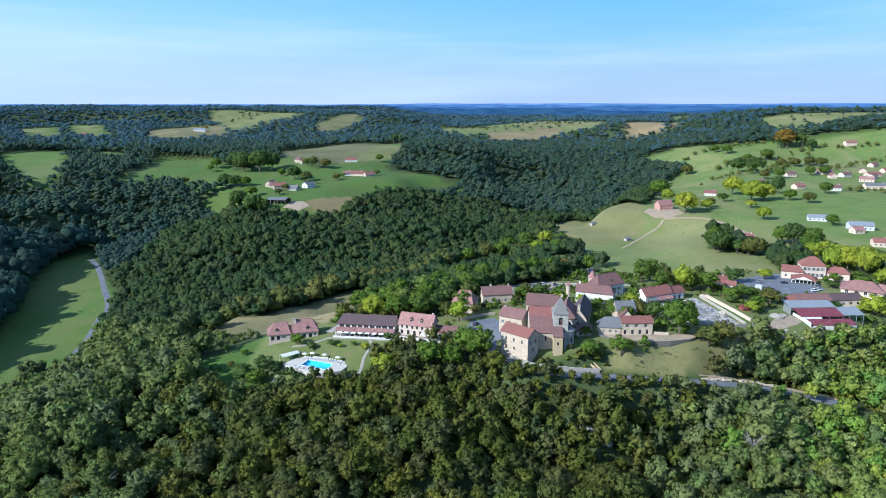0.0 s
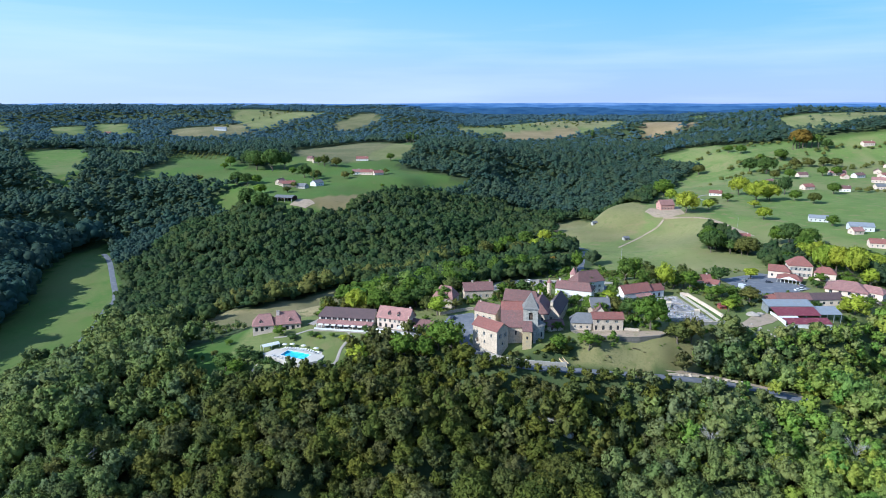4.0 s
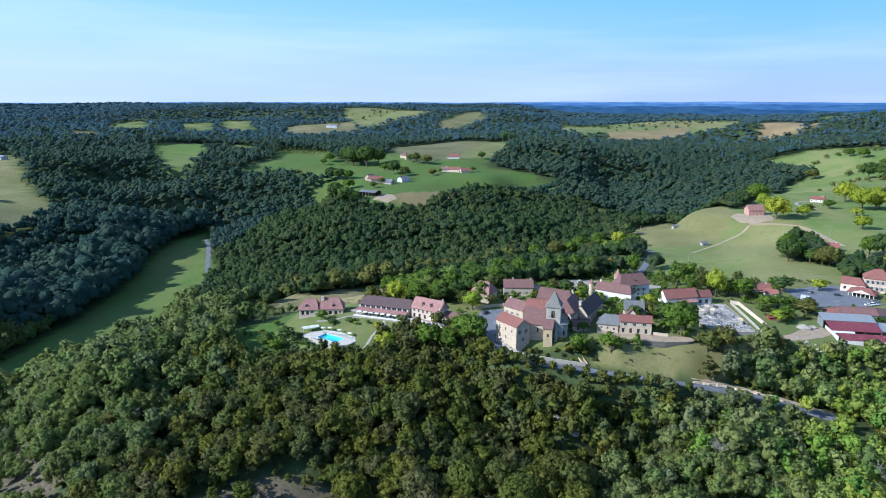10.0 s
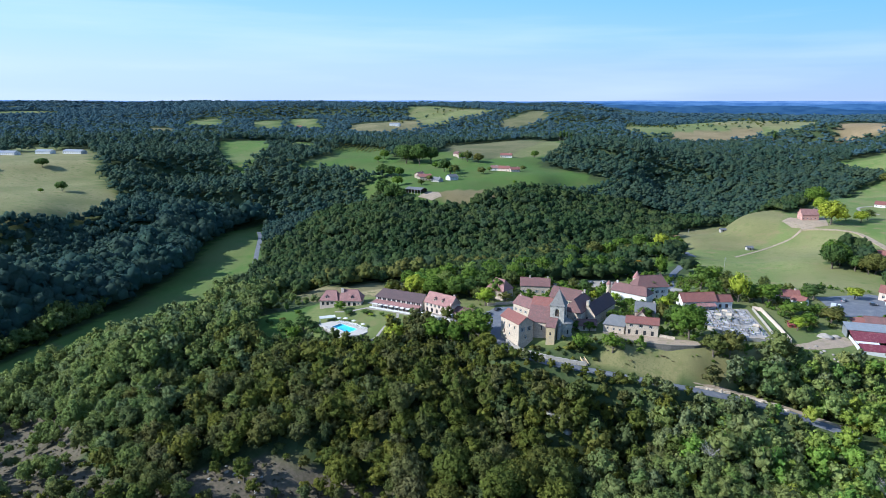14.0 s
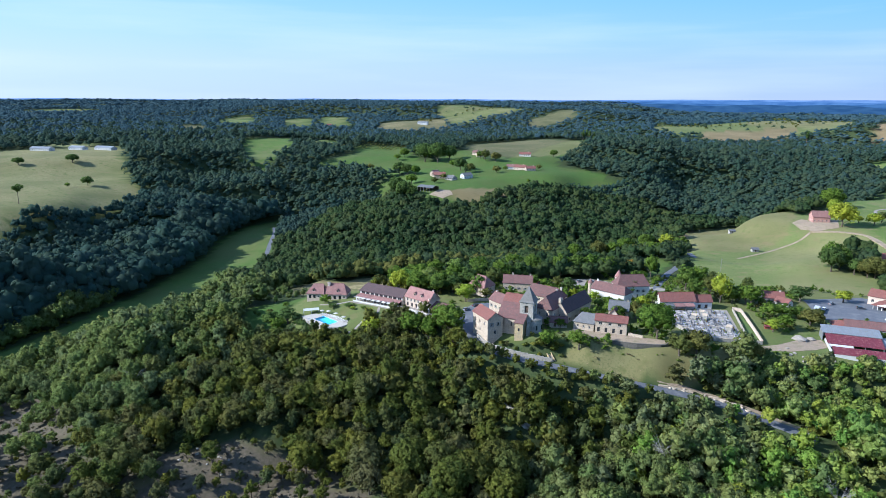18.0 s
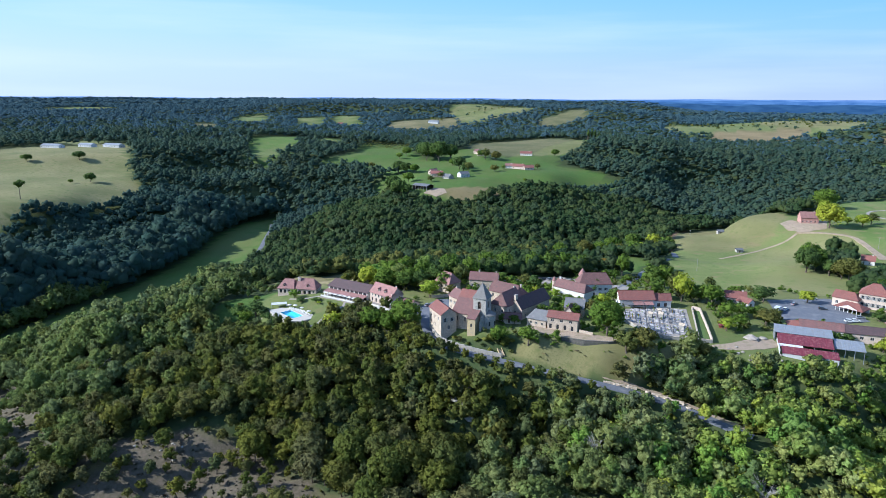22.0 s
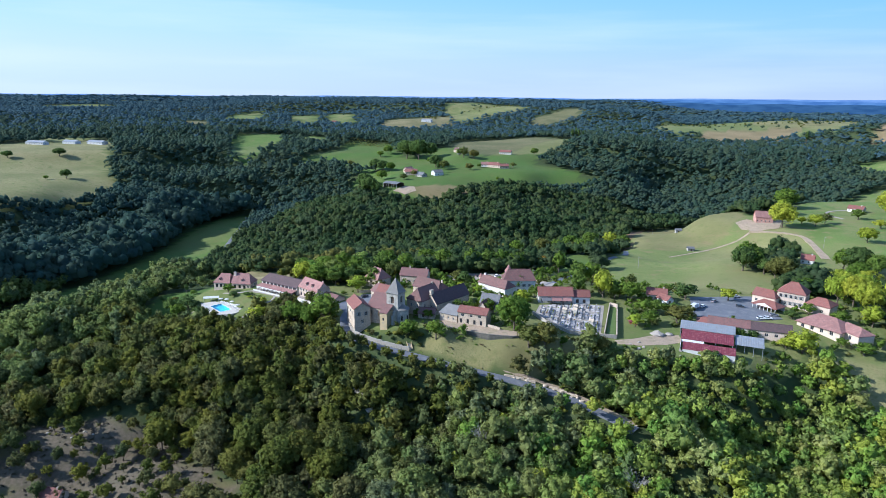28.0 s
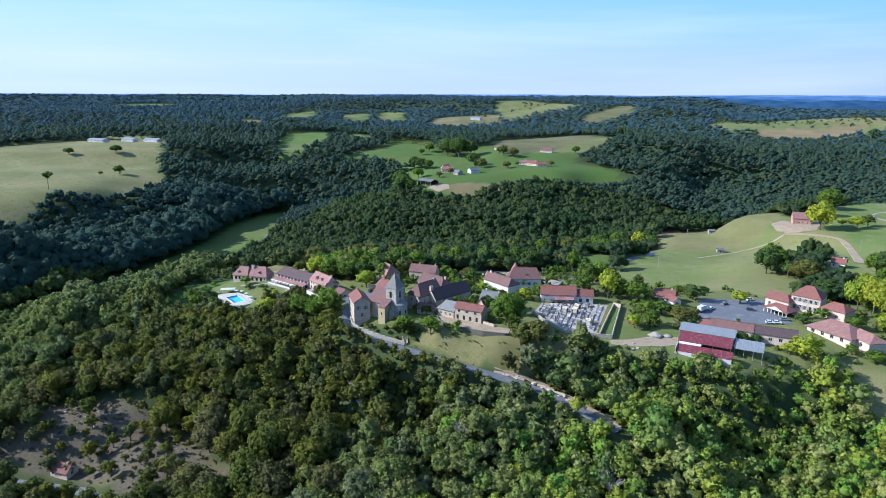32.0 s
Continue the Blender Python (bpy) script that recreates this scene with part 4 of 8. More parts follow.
FAR_KINDS = kinds(7, 8, 5, 0.9, 6, lambda i, g: (g.uniform(4.6, 5.6), g.uniform(7.5, 9.5), 0.0), heart=DOME, reach=(0.8, 0.92), flutter=0.15, ruffle=0.12)
CLUMP_KINDS = kinds(9, 8, 1, 1.0, 4, lambda i, g: (g.uniform(6.0, 7.2), g.uniform(7, 9.5), -1.0), heart=DOME, reach=(0.8, 0.9), flutter=0.15, ruffle=0.1)


def joined_trees(name, pos, scale, kinds_, material, seed, label, sway=0.12, flat=1.0):
    """All the trees at the given places in one mesh."""
    rng = np.random.default_rng(seed)
    pick = rng.integers(0, len(kinds_), len(pos))
    V, T, N, Hh, k = [], [], [], [], 0
    for j, ((v, t, nv), *_) in enumerate(kinds_):
        m = pick == j
        c = int(m.sum())
        if not c:
            continue
        a = rng.uniform(0, 2 * math.pi, c)
        ca, sa, s = np.cos(a), np.sin(a), scale[m] * rng.uniform(0.9, 1.1, c)
        lean = rng.normal(size=(c, 2)) * sway * 0.3
        z = v[None, :, 2] * (s * rng.uniform(0.88, 1.15, c) * flat)[:, None]
        x = (ca[:, None] * v[None, :, 0] - sa[:, None] * v[None, :, 1]) * s[:, None] + lean[:, :1] * z
        y = (sa[:, None] * v[None, :, 0] + ca[:, None] * v[None, :, 1]) * s[:, None] + lean[:, 1:] * z
        N.append(np.stack([ca[:, None] * nv[None, :, 0] - sa[:, None] * nv[None, :, 1], sa[:, None] * nv[None, :, 0] + ca[:, None] * nv[None, :, 1], np.repeat(nv[None, :, 2], c, 0)], 2).reshape(-1, 3))
        p = pos[m]
        V.append(np.stack([x + p[:, :1], y + p[:, 1:2], z + p[:, 2:3]], 2).reshape(-1, 3))
        T.append((t[None] + (np.arange(c) * len(v))[:, None, None]).reshape(-1, 3) + k)
        tone = 0.5 + 0.28 * np.sin(p[:, 0] * 0.021 + 1) * np.sin(p[:, 1] * 0.027) + rng.normal(size=c) * 0.34
        Hh.append(np.repeat(np.clip(tone, 0, 0.999), len(v)))
        k += c * len(v)
    return tagged(new(name, big_mesh(name, np.concatenate(V), np.concatenate(T), material, np.concatenate(Hh), np.concatenate(N))), label, "forest", kind="stuff")


def scatter(seed, x0, x1, y0, y1, gap, jitter=0.42):
    rng = np.random.default_rng(seed)
    X, Y = np.meshgrid(np.arange(x0, x1, gap, dtype=float), np.arange(y0, y1, gap, dtype=float))
    X[1::2] += gap / 2
    return (X + rng.uniform(-jitter, jitter, X.shape) * gap).ravel(), (Y + rng.uniform(-jitter, jitter, Y.shape) * gap).ravel()


def in_sight(x, y, m=25):
    """The stretch of country that the flight looks over."""
    right = np.maximum(np.maximum(0.76 * y, 228 + 0.09 * y), 140 + 0.27 * y) + m
    left = (x > -0.76 * y - m) | (y > 5 - m + 0.445 * (225 - x)) | (x > 85 - 1.45 * (y + 13) - m)
    return (x < right) & left & (y > 60)


OPEN_LAND = FAR_OVALS + (VALLEY_FIELD, STUBBLE_STRIP, STUBBLE_BACK, HOTEL_LAWN, BIG_MEADOW, UPPER_MEADOWS, FARM_HILL, FARM_NECK, SLOPE_MEADOW, LEFT_TOP, LEFT_TOP_BACK, FAR_A, FAR_B, FAR_C, FAR_D, FAR_G, FAR_H, FAR_I,
             BARE_HILL, FAR_E, FAR_BROWN, FAR_F, LEFT_FIELD, RIGHT_FIELD, YARD, VERGE, VILLAGE_AREA, LANE_GREEN)


def wooded(x, y, margin=1.0):
    ok = in_sight(x, y)
    for outline in OPEN_LAND:
        ok &= ~covers(x, y, outline)
    near = y < 700
    for line, w in ((ROAD, np.where(x > 182, 1.6, 4.0)), (VALLEY_ROAD, 6), (LOWER_ROAD, 7), (BACK_ROAD, 6)):
        ok &= ~near | (off_line(x, y, line) > w * margin)
    return ok


def planted(x, y):
    return np.stack([x, y, land(x, y)], 1)


# the wood below the village, tree by tree where the flight passes nearest
x, y = scatter(11, -300, 300, 100, 345, 5.2)
rng = np.random.default_rng(12)
bare = inside(x, y, BARE_SLOPE) | inside(x, y, BARE_LEFT)
keep = wooded(x, y) & (~bare | (rng.random(len(x)) < 0.45)) & (off_line(x, y, ROAD) > np.where(x < 82, 5.0, np.where(x > 165, 2.0, 4.0)))
# trees close under the road's edge are made smaller to fit the camera's view
x, y = x[keep], y[keep]
size = (0.74 + 0.62 * rng.random(len(x)) ** 1.6) * np.where(inside(x, y, BARE_SLOPE) | inside(x, y, BARE_LEFT), rng.uniform(0.32, 0.95, len(x)), 1.0)
size *= np.where((off_line(x, y, ROAD) < 14) & (x < 82), 0.55, 1.0)
size *= np.where((x > -95) & (x < 24) & (y > 242), 0.62, 1.0)
size *= np.where((x > -140) & (x < -60) & (y > 294), 0.42, 1.0)
size *= np.where((x < -130) & (y > 215), 1.15, 1.0)
size *= np.where((x > 25) & (x < 150) & (off_line(x, y, ROAD) < 15) & (y < 262), np.where(x < 104, np.where(off_line(x, y, ROAD) < 10, 0.62, 0.85), 1.0), 1.0)
# low thicket between the lawn, the lane and the wood
THICKET = [(-100, 240), (-102, 256), (-76, 260), (-62, 257), (-44, 255), (-32, 266), (-26, 280), (8, 282), (20, 264), (32, 254), (52, 250), (80, 250), (110, 252), (138, 253), (165, 246), (150, 236), (100, 234), (60, 238), (20, 240)]
tx, ty = scatter(13, -105, 170, 232, 284, 4.2)
keep = inside(tx, ty, THICKET) & (off_line(tx, ty, ROAD) > 4.4) & wooded(tx, ty)
tx, ty = tx[keep], ty[keep]
low_ = rng.uniform(0.38, 0.78, len(tx)) * np.where((ty > 262) & (tx < 24), 0.72, 1.0)
ACACIAS = [(126, 268), (140, 276), (152, 290), (186, 291), (215, 297), (236, 302), (256, 284), (244, 252), (204, 244), (172, 256), (142, 266)]
ux, uy = scatter(14, 122, 260, 238, 304, 4.0)
keep = inside(ux, uy, ACACIAS) & (off_line(ux, uy, ROAD) > 5.5) & wooded(ux, uy)
ux, uy = ux[keep], uy[keep]
tx, ty, low_ = np.concatenate([tx, ux]), np.concatenate([ty, uy]), np.concatenate([low_, rng.uniform(0.4, 0.75, len(ux))])
x, y, size = np.concatenate([x, tx]), np.concatenate([y, ty]), np.concatenate([size, low_])
# tree sizes capped by distance from the road, to fit the camera's view
below = off_line(x, y, ROAD)
size = np.where((x > 150) & (x < 238) & (y > 268), np.minimum(size, rng.uniform(0.55, 0.85, len(x))), size)
size = np.where((x > 22) & (x < 150) & (y < 262), np.minimum(size, np.maximum(0.36, 0.10 * (below - 0.5)) * np.where(rng.random(len(x)) < 0.14, 1.6, 1.0)), size)
NEAR_POS, NEAR_SIZE = planted(x, y), size
order = np.argsort(np.abs(y - 175) + 0.25 * np.abs(x - 60))
single, rest = order[:290], order[290:]
# oaks, then paler ash and willow, then acacias, merging into one another
along = NEAR_POS[:, 0] + 0.35 * (170 - NEAR_POS[:, 1]) + rng.normal(size=len(x)) * 18
sort = np.where((NEAR_POS[:, 0] > 100) & (along > 125), "b", np.where(along > 72, "p", np.where(along < -112, "c", "f")))
front = NEAR_POS[:, 1] < 222
for at_front, shapes in ((True, NEAR_KINDS), (False, SLOPE_KINDS)):
    for key, leaf, words in (("f", LEAF_FOREST, "dense green oak wood on the slope below the village"), ("p", LEAF_PALE, "pale grey-green ash wood under the road"), ("c", LEAF_COOL, "fresh green hornbeam wood on the shoulder above the valley"), ("b", LEAF_BRIGHT, "bright green acacia wood below the road")):
        some = rest[(sort[rest] == key) & (front[rest] == at_front)]
        joined_trees("woodland", NEAR_POS[some], NEAR_SIZE[some], shapes, leaf, 21 + 5 * at_front + "fpbc".index(key), words)


def tree_meshes(kinds_, material, name):
    out = []
    for (v, t, nv), wide, tall, base, stem in kinds_:
        out.append((big_mesh("crown", v, t, material, np.zeros(len(v)), nv), as_mesh("trunk", stem, BARK), wide, tall))
    return out


SHAPES = {key: tree_meshes(NEAR_KINDS, m, key) for key, m in (("f", LEAF_FOREST), ("g", LEAF_GREEN), ("y", LEAF_YELLOW), ("o", LEAF_OLIVE), ("r", LEAF_RUST), ("d", LEAF_DARK), ("b", LEAF_BRIGHT), ("p", LEAF_PALE), ("c", LEAF_COOL))}
TREE_WORDS = {"f": ("oak_tree", "mid-green oak in full leaf on the wooded slope", "oaks of the wood"), "g": ("leafy_tree", "broad green leafy tree among the village houses", "village trees"),
              "y": ("yellowing_tree", "tree with yellow-green autumn leaves by the houses", "yellowing trees"), "o": ("olive_green_tree", "olive-green tree with drying leaves", "drying trees"),
              "r": ("rust_tree", "tree turned orange-brown by autumn", "autumn trees"), "d": ("dark_tree", "dark green dense rounded tree", "dark trees"), "c": ("hornbeam_tree", "fresh green hornbeam on the wooded shoulder", "hornbeams of the wood"), "p": ("ash_tree", "pale grey-green ash in the wood below the road", "ashes of the wood"), "b": ("acacia_tree", "bright green acacia at the edge of the wood", "acacias of the wood")}


BROAD_KINDS = kinds(19, 4, 1000, 0.70, 24, lambda i, g: (g.uniform(8.0, 9.0), g.uniform(14, 17), 2.0))
BROAD = {key: tree_meshes(BROAD_KINDS, m, key) for key, m in (("g", LEAF_GREEN), ("y", LEAF_YELLOW), ("o", LEAF_OLIVE), ("d", LEAF_DARK), ("r", LEAF_RUST), ("f", LEAF_FOREST), ("b", LEAF_BRIGHT), ("p", LEAF_PALE), ("c", LEAF_COOL))}


def tree(x, y, tall, wide, key, i, words=None):
    shapes = BROAD[key] if wide > 6.8 and key in BROAD else SHAPES[key]
    cm, tm, w, h = shapes[i % len(shapes)]
    name, label, group = words or TREE_WORDS[key]
    root = thing(name, label, "tree", group, pose(x, y, ground(x, y), 0, 0, (i * 137) % 360) @ Matrix.Diagonal((wide / w, wide / w, tall / h, 1)))
    part("trunk", tm, None, root)
    part("crown", cm, None, root)
    return root


for i, j in enumerate(single):
    q, s = NEAR_POS[j], NEAR_SIZE[j]
    if s > 1.08:
        tree(q[0], q[1], 12.2 * s, 6.4 * s, str(sort[j]), i)
    else:
        tree(q[0], q[1], 10.8 * s, 4.3 * s, str(sort[j]), i)

# ---------------------------------------------------------------- woods farther off
x, y = scatter(31, -640, 460, 120, 830, 7.6)
keep = wooded(x, y) & (np.hypot(x - 110, y) < 800) & ((y >= 345) | (x < -300) | (x > 330))
x, y = x[keep], y[keep]
rng = np.random.default_rng(32)
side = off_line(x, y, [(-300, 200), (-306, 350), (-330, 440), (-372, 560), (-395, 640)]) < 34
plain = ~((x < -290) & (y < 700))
grown = rng.uniform(0.8, 1.28, len(x)) * np.where(side, 2.3, 1.0)
joined_trees("woodland", planted(x[~plain], y[~plain]), grown[~plain], MID_KINDS, LEAF_VALLEY_SHADE, 30, "oak wood across the valley, leaves tinted with haze-blue shade")
x, y, grown = x[plain], y[plain], grown[plain]
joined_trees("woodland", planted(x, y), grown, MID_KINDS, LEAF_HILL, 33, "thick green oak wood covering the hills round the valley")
x, y = scatter(34, -1500, 1250, 480, 1800, 10.6)
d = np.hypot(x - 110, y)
# leaves with haze blue in their colour take over as distance grows
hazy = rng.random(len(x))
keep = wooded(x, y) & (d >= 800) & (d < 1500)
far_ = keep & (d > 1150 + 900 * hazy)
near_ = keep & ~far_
joined_trees("woodland", planted(x[near_], y[near_]), rng.uniform(1.15, 1.75, near_.sum()), FAR_KINDS, LEAF_FAR_HAZE, 35, "distant woods over the hills, leaves tinted with haze")
joined_trees("woodland", planted(x[far_], y[far_]), rng.uniform(1.15, 1.75, far_.sum()), FAR_KINDS, LEAF_HAZE_BLUE, 34, "haze-tinted blue trees among the distant woods")
x, y = scatter(36, -2700, 2100, 600, 3000, 16.5)
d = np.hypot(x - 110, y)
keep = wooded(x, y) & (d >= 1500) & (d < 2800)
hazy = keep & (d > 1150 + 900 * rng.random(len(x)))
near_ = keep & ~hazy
joined_trees("woodland", planted(x[near_], y[near_]), rng.uniform(1.1, 1.9, near_.sum()), CLUMP_KINDS, LEAF_FAR_HAZE, 36, "lightly haze-tinted trees among the far woods", flat=0.8)
joined_trees("woodland", planted(x[hazy], y[hazy]), rng.uniform(1.1, 1.9, hazy.sum()), CLUMP_KINDS, LEAF_HAZE_BLUE, 37, "far woods on rolling hills, leaves tinted haze-blue", flat=0.8)
x, y = scatter(38, -4700, 3600, 1200, 4800, 46)
d = np.hypot(x - 110, y)
keep = wooded(x, y) & (d >= 2800) & (d < 4700)
x, y = x[keep], y[keep]
joined_trees("woodland", planted(x, y), rng.uniform(3.0, 4.8, len(x)), CLUMP_KINDS, LEAF_HAZE_BLUE, 39, "woods on the farthest hills", flat=0.36)
# hedges and copses among the upper meadows
rng = np.random.default_rng(40)
hx, hy = [], []
for line, gap in (([(470, 740), (540, 690), (620, 640)], 5), ([(330, 860), (420, 900), (520, 960)], 9), ([(520, 900), (600, 960), (700, 1010)], 8), ([(400, 1120), (520, 1130), (640, 1120)], 12),
                  ([(560, 1060), (640, 1070), (720, 1060)], 9), ([(430, 1010), (480, 1030), (560, 1020)], 8), ([(480, 960), (540, 990), (600, 1000)], 8), ([(-6, 1880), (160, 1858), (330, 1905), (470, 1935)], 15), ([(87, 1952), (110, 1850), (120, 1740)], 16),
                  ([(300, 2080), (320, 1950), (330, 1810)], 15), ([(-640, 2010), (-560, 2060), (-480, 2140)], 16), ([(-700, 1850), (-640, 1780)], 14), ([(-480, 1085), (-400, 1100), (-300, 1060)], 9)):
    for (x0, y0), (x1, y1) in zip(line, line[1:]):
        k = int(math.hypot(x1 - x0, y1 - y0) / gap) + 1
        for j in range(k):
            hx.append(x0 + (x1 - x0) * j / k + rng.normal() * 4)
            hy.append(y0 + (y1 - y0) * j / k + rng.normal() * 4)
hx, hy = np.array(hx, float), np.array(hy, float)
joined_trees("hedgerow", planted(hx, hy), rng.uniform(0.4, 0.85, len(hx)), MID_KINDS, LEAF_OLIVE, 41, "hedges and copses between the upper meadows")
# olive-brown belt along the stubble
bx, by = [], []
for line in ([(-140, 376), (-107, 375), (-84, 416), (-58, 448), (-22, 470), (-6, 512), (14, 566)], [(-112, 383), (-90, 422), (-62, 456), (-28, 480), (-16, 520), (6, 572)]):
    for (x0, y0), (x1, y1) in zip(line, line[1:]):
        k = int(math.hypot(x1 - x0, y1 - y0) / 6) + 1
        for j in range(k):
            bx.append(x0 + (x1 - x0) * j / k + rng.normal() * 1.6)
            by.append(y0 + (y1 - y0) * j / k + rng.normal() * 1.6)
bx, by = np.array(bx, float), np.array(by, float)
joined_trees("woodland_edge", planted(bx, by), rng.uniform(0.9, 1.35, len(bx)), MID_KINDS, LEAF_OLIVE, 43, "olive-green trees along the edge of the stubble field")
# wood on the skyline of the far crest
rng = np.random.default_rng(70)
x = np.concatenate([rng.normal(700, 26, 26), rng.normal(770, 22, 18), rng.normal(640, 22, 14)])
y = np.concatenate([rng.normal(1415, 12, 26), rng.normal(1385, 12, 18), rng.normal(1440, 14, 14)])
joined_trees("woodland_edge", planted(x, y), rng.uniform(0.9, 1.7, len(x)), FAR_KINDS, LEAF_FAR_HAZE, 71, "haze-tinted dark trees along the crest of the far hill")
# rows of a young orchard on the far slope
x, y = np.meshgrid(np.linspace(-478, -362, 16), np.linspace(1000, 1110, 9))
x, y = (x + 0.28 * (y - 1050)).ravel(), y.ravel()
joined_trees("orchard", planted(x, y), rng.uniform(0.35, 0.6, len(x)), FAR_KINDS, LEAF_OLIVE, 72, "rows of olive-green orchard trees on the far slope")
# the wood goes on under and behind the flight
x, y = scatter(44, -420, 420, -190, 112, 11)
keep = (~in_sight(x, y)) & (off_line(x, y, LOWER_ROAD) > 8) & ~inside(x, y, VALLEY_FIELD)
x, y = x[keep], y[keep]
joined_trees("woodland", planted(x, y), rng.uniform(1.0, 1.5, len(x)), FAR_KINDS, LEAF_FOREST, 45, "oak wood spreading over the valley side")
# lone trees and hedges dotted over the far fields
x, y = scatter(46, -2200, 1300, 1000, 3600, 30, 0.6)
open_ = np.zeros(len(x), bool)
for outline in (FAR_A, FAR_C, FAR_E, FAR_F, FAR_G, FAR_H, *FAR_OVALS):
    open_ |= inside(x, y, outline)
keep = open_ & (rng.random(len(x)) < 0.36)
x, y = x[keep], y[keep]
joined_trees("hedgerow", planted(x, y), rng.uniform(0.7, 1.4, len(x)), FAR_KINDS, LEAF_FAR_HAZE, 47, "scattered trees and hedges on the far fields")


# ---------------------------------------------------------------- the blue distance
# ridges glow by themselves in the blue of haze, taking no sunlight
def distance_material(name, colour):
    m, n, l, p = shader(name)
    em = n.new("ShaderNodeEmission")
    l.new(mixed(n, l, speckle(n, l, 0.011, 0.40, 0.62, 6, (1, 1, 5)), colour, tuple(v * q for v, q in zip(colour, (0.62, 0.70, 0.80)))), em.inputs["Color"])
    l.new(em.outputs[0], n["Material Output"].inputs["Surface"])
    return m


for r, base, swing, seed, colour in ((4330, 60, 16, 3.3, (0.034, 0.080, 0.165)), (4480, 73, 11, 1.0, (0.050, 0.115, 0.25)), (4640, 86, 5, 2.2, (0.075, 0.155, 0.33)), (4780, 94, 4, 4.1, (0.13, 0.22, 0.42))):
    g, n_ring = Geo(), 360
    pts = []
    for i in range(n_ring):
        a = 2 * math.pi * i / n_ring
        h = base + swing * (0.6 * math.sin(a * 11 + seed) + 0.4 * math.sin(a * 23 + 2 * seed) + 0.25 * math.sin(a * 57 + seed))
        pts += [(100 + r * math.cos(a), 50 + r * math.sin(a), -60), (100 + r * math.cos(a), 50 + r * math.sin(a), h), (100 + (r + 60) * math.cos(a), 50 + (r + 60) * math.sin(a), -60)]
    faces = []
    for i in range(n_ring):
        k, j = 3 * i, 3 * ((i + 1) % n_ring)
        faces += [(j, k, k + 1, j + 1), (j + 1, k + 1, k + 2, j + 2)]
    whole("backdrop", g.add(pts, faces), distance_material("glowing_haze_blue", colour), "glowing haze-blue backdrop ridges on the horizon", "hills", kind="structure")


# ---------------------------------------------------------------- houses
def wall_geo(length, height, thick, holes, gable=0.0):
    """An upright wall along x from 0 to length, outer face at y = 0 (towards -y), with openings cut right through; gable: height of its pointed top."""
    g = Geo()
    xs = sorted({0.0, length, *(h[0] for h in holes), *(h[0] + h[2] for h in holes)})
    zs = sorted({0.0, height, *(h[1] for h in holes), *(h[1] + h[3] for h in holes)})
    nx, nz = len(xs) - 1, len(zs) - 1

    def solid(i, j):
        if not (0 <= i < nx and 0 <= j < nz):
            return False
        cx, cz = (xs[i] + xs[i + 1]) / 2, (zs[j] + zs[j + 1]) / 2
        return not any(h[0] < cx < h[0] + h[2] and h[1] < cz < h[1] + h[3] for h in holes)

    at = lambda i, j, k: (j * (nx + 1) + i) * 2 + k
    g.v = [(x, y, z) for z in zs for x in xs for y in (0.0, thick)]
    for i in range(nx):
        for j in range(nz):
            if not solid(i, j):
                continue
            g.f += [(at(i, j, 0), at(i + 1, j, 0), at(i + 1, j + 1, 0), at(i, j + 1, 0)), (at(i + 1, j, 1), at(i, j, 1), at(i, j + 1, 1), at(i + 1, j + 1, 1))]
            for di, dj, a, b in ((-1, 0, (i, j + 1), (i, j)), (1, 0, (i + 1, j), (i + 1, j + 1)), (0, -1, (i, j), (i + 1, j)), (0, 1, (i + 1, j + 1), (i, j + 1))):
                if not solid(i + di, j + dj):
                    g.f.append((at(*b, 0), at(*a, 0), at(*a, 1), at(*b, 1)))
    if gable:
        g.add([(0, 0, height), (length, 0, height), (length / 2, 0, height + gable), (0, thick, height), (length, thick, height), (length / 2, thick, height + gable)],
              [(0, 1, 2), (5, 4, 3), (0, 2, 5, 3), (1, 4, 5, 2)])
    return g


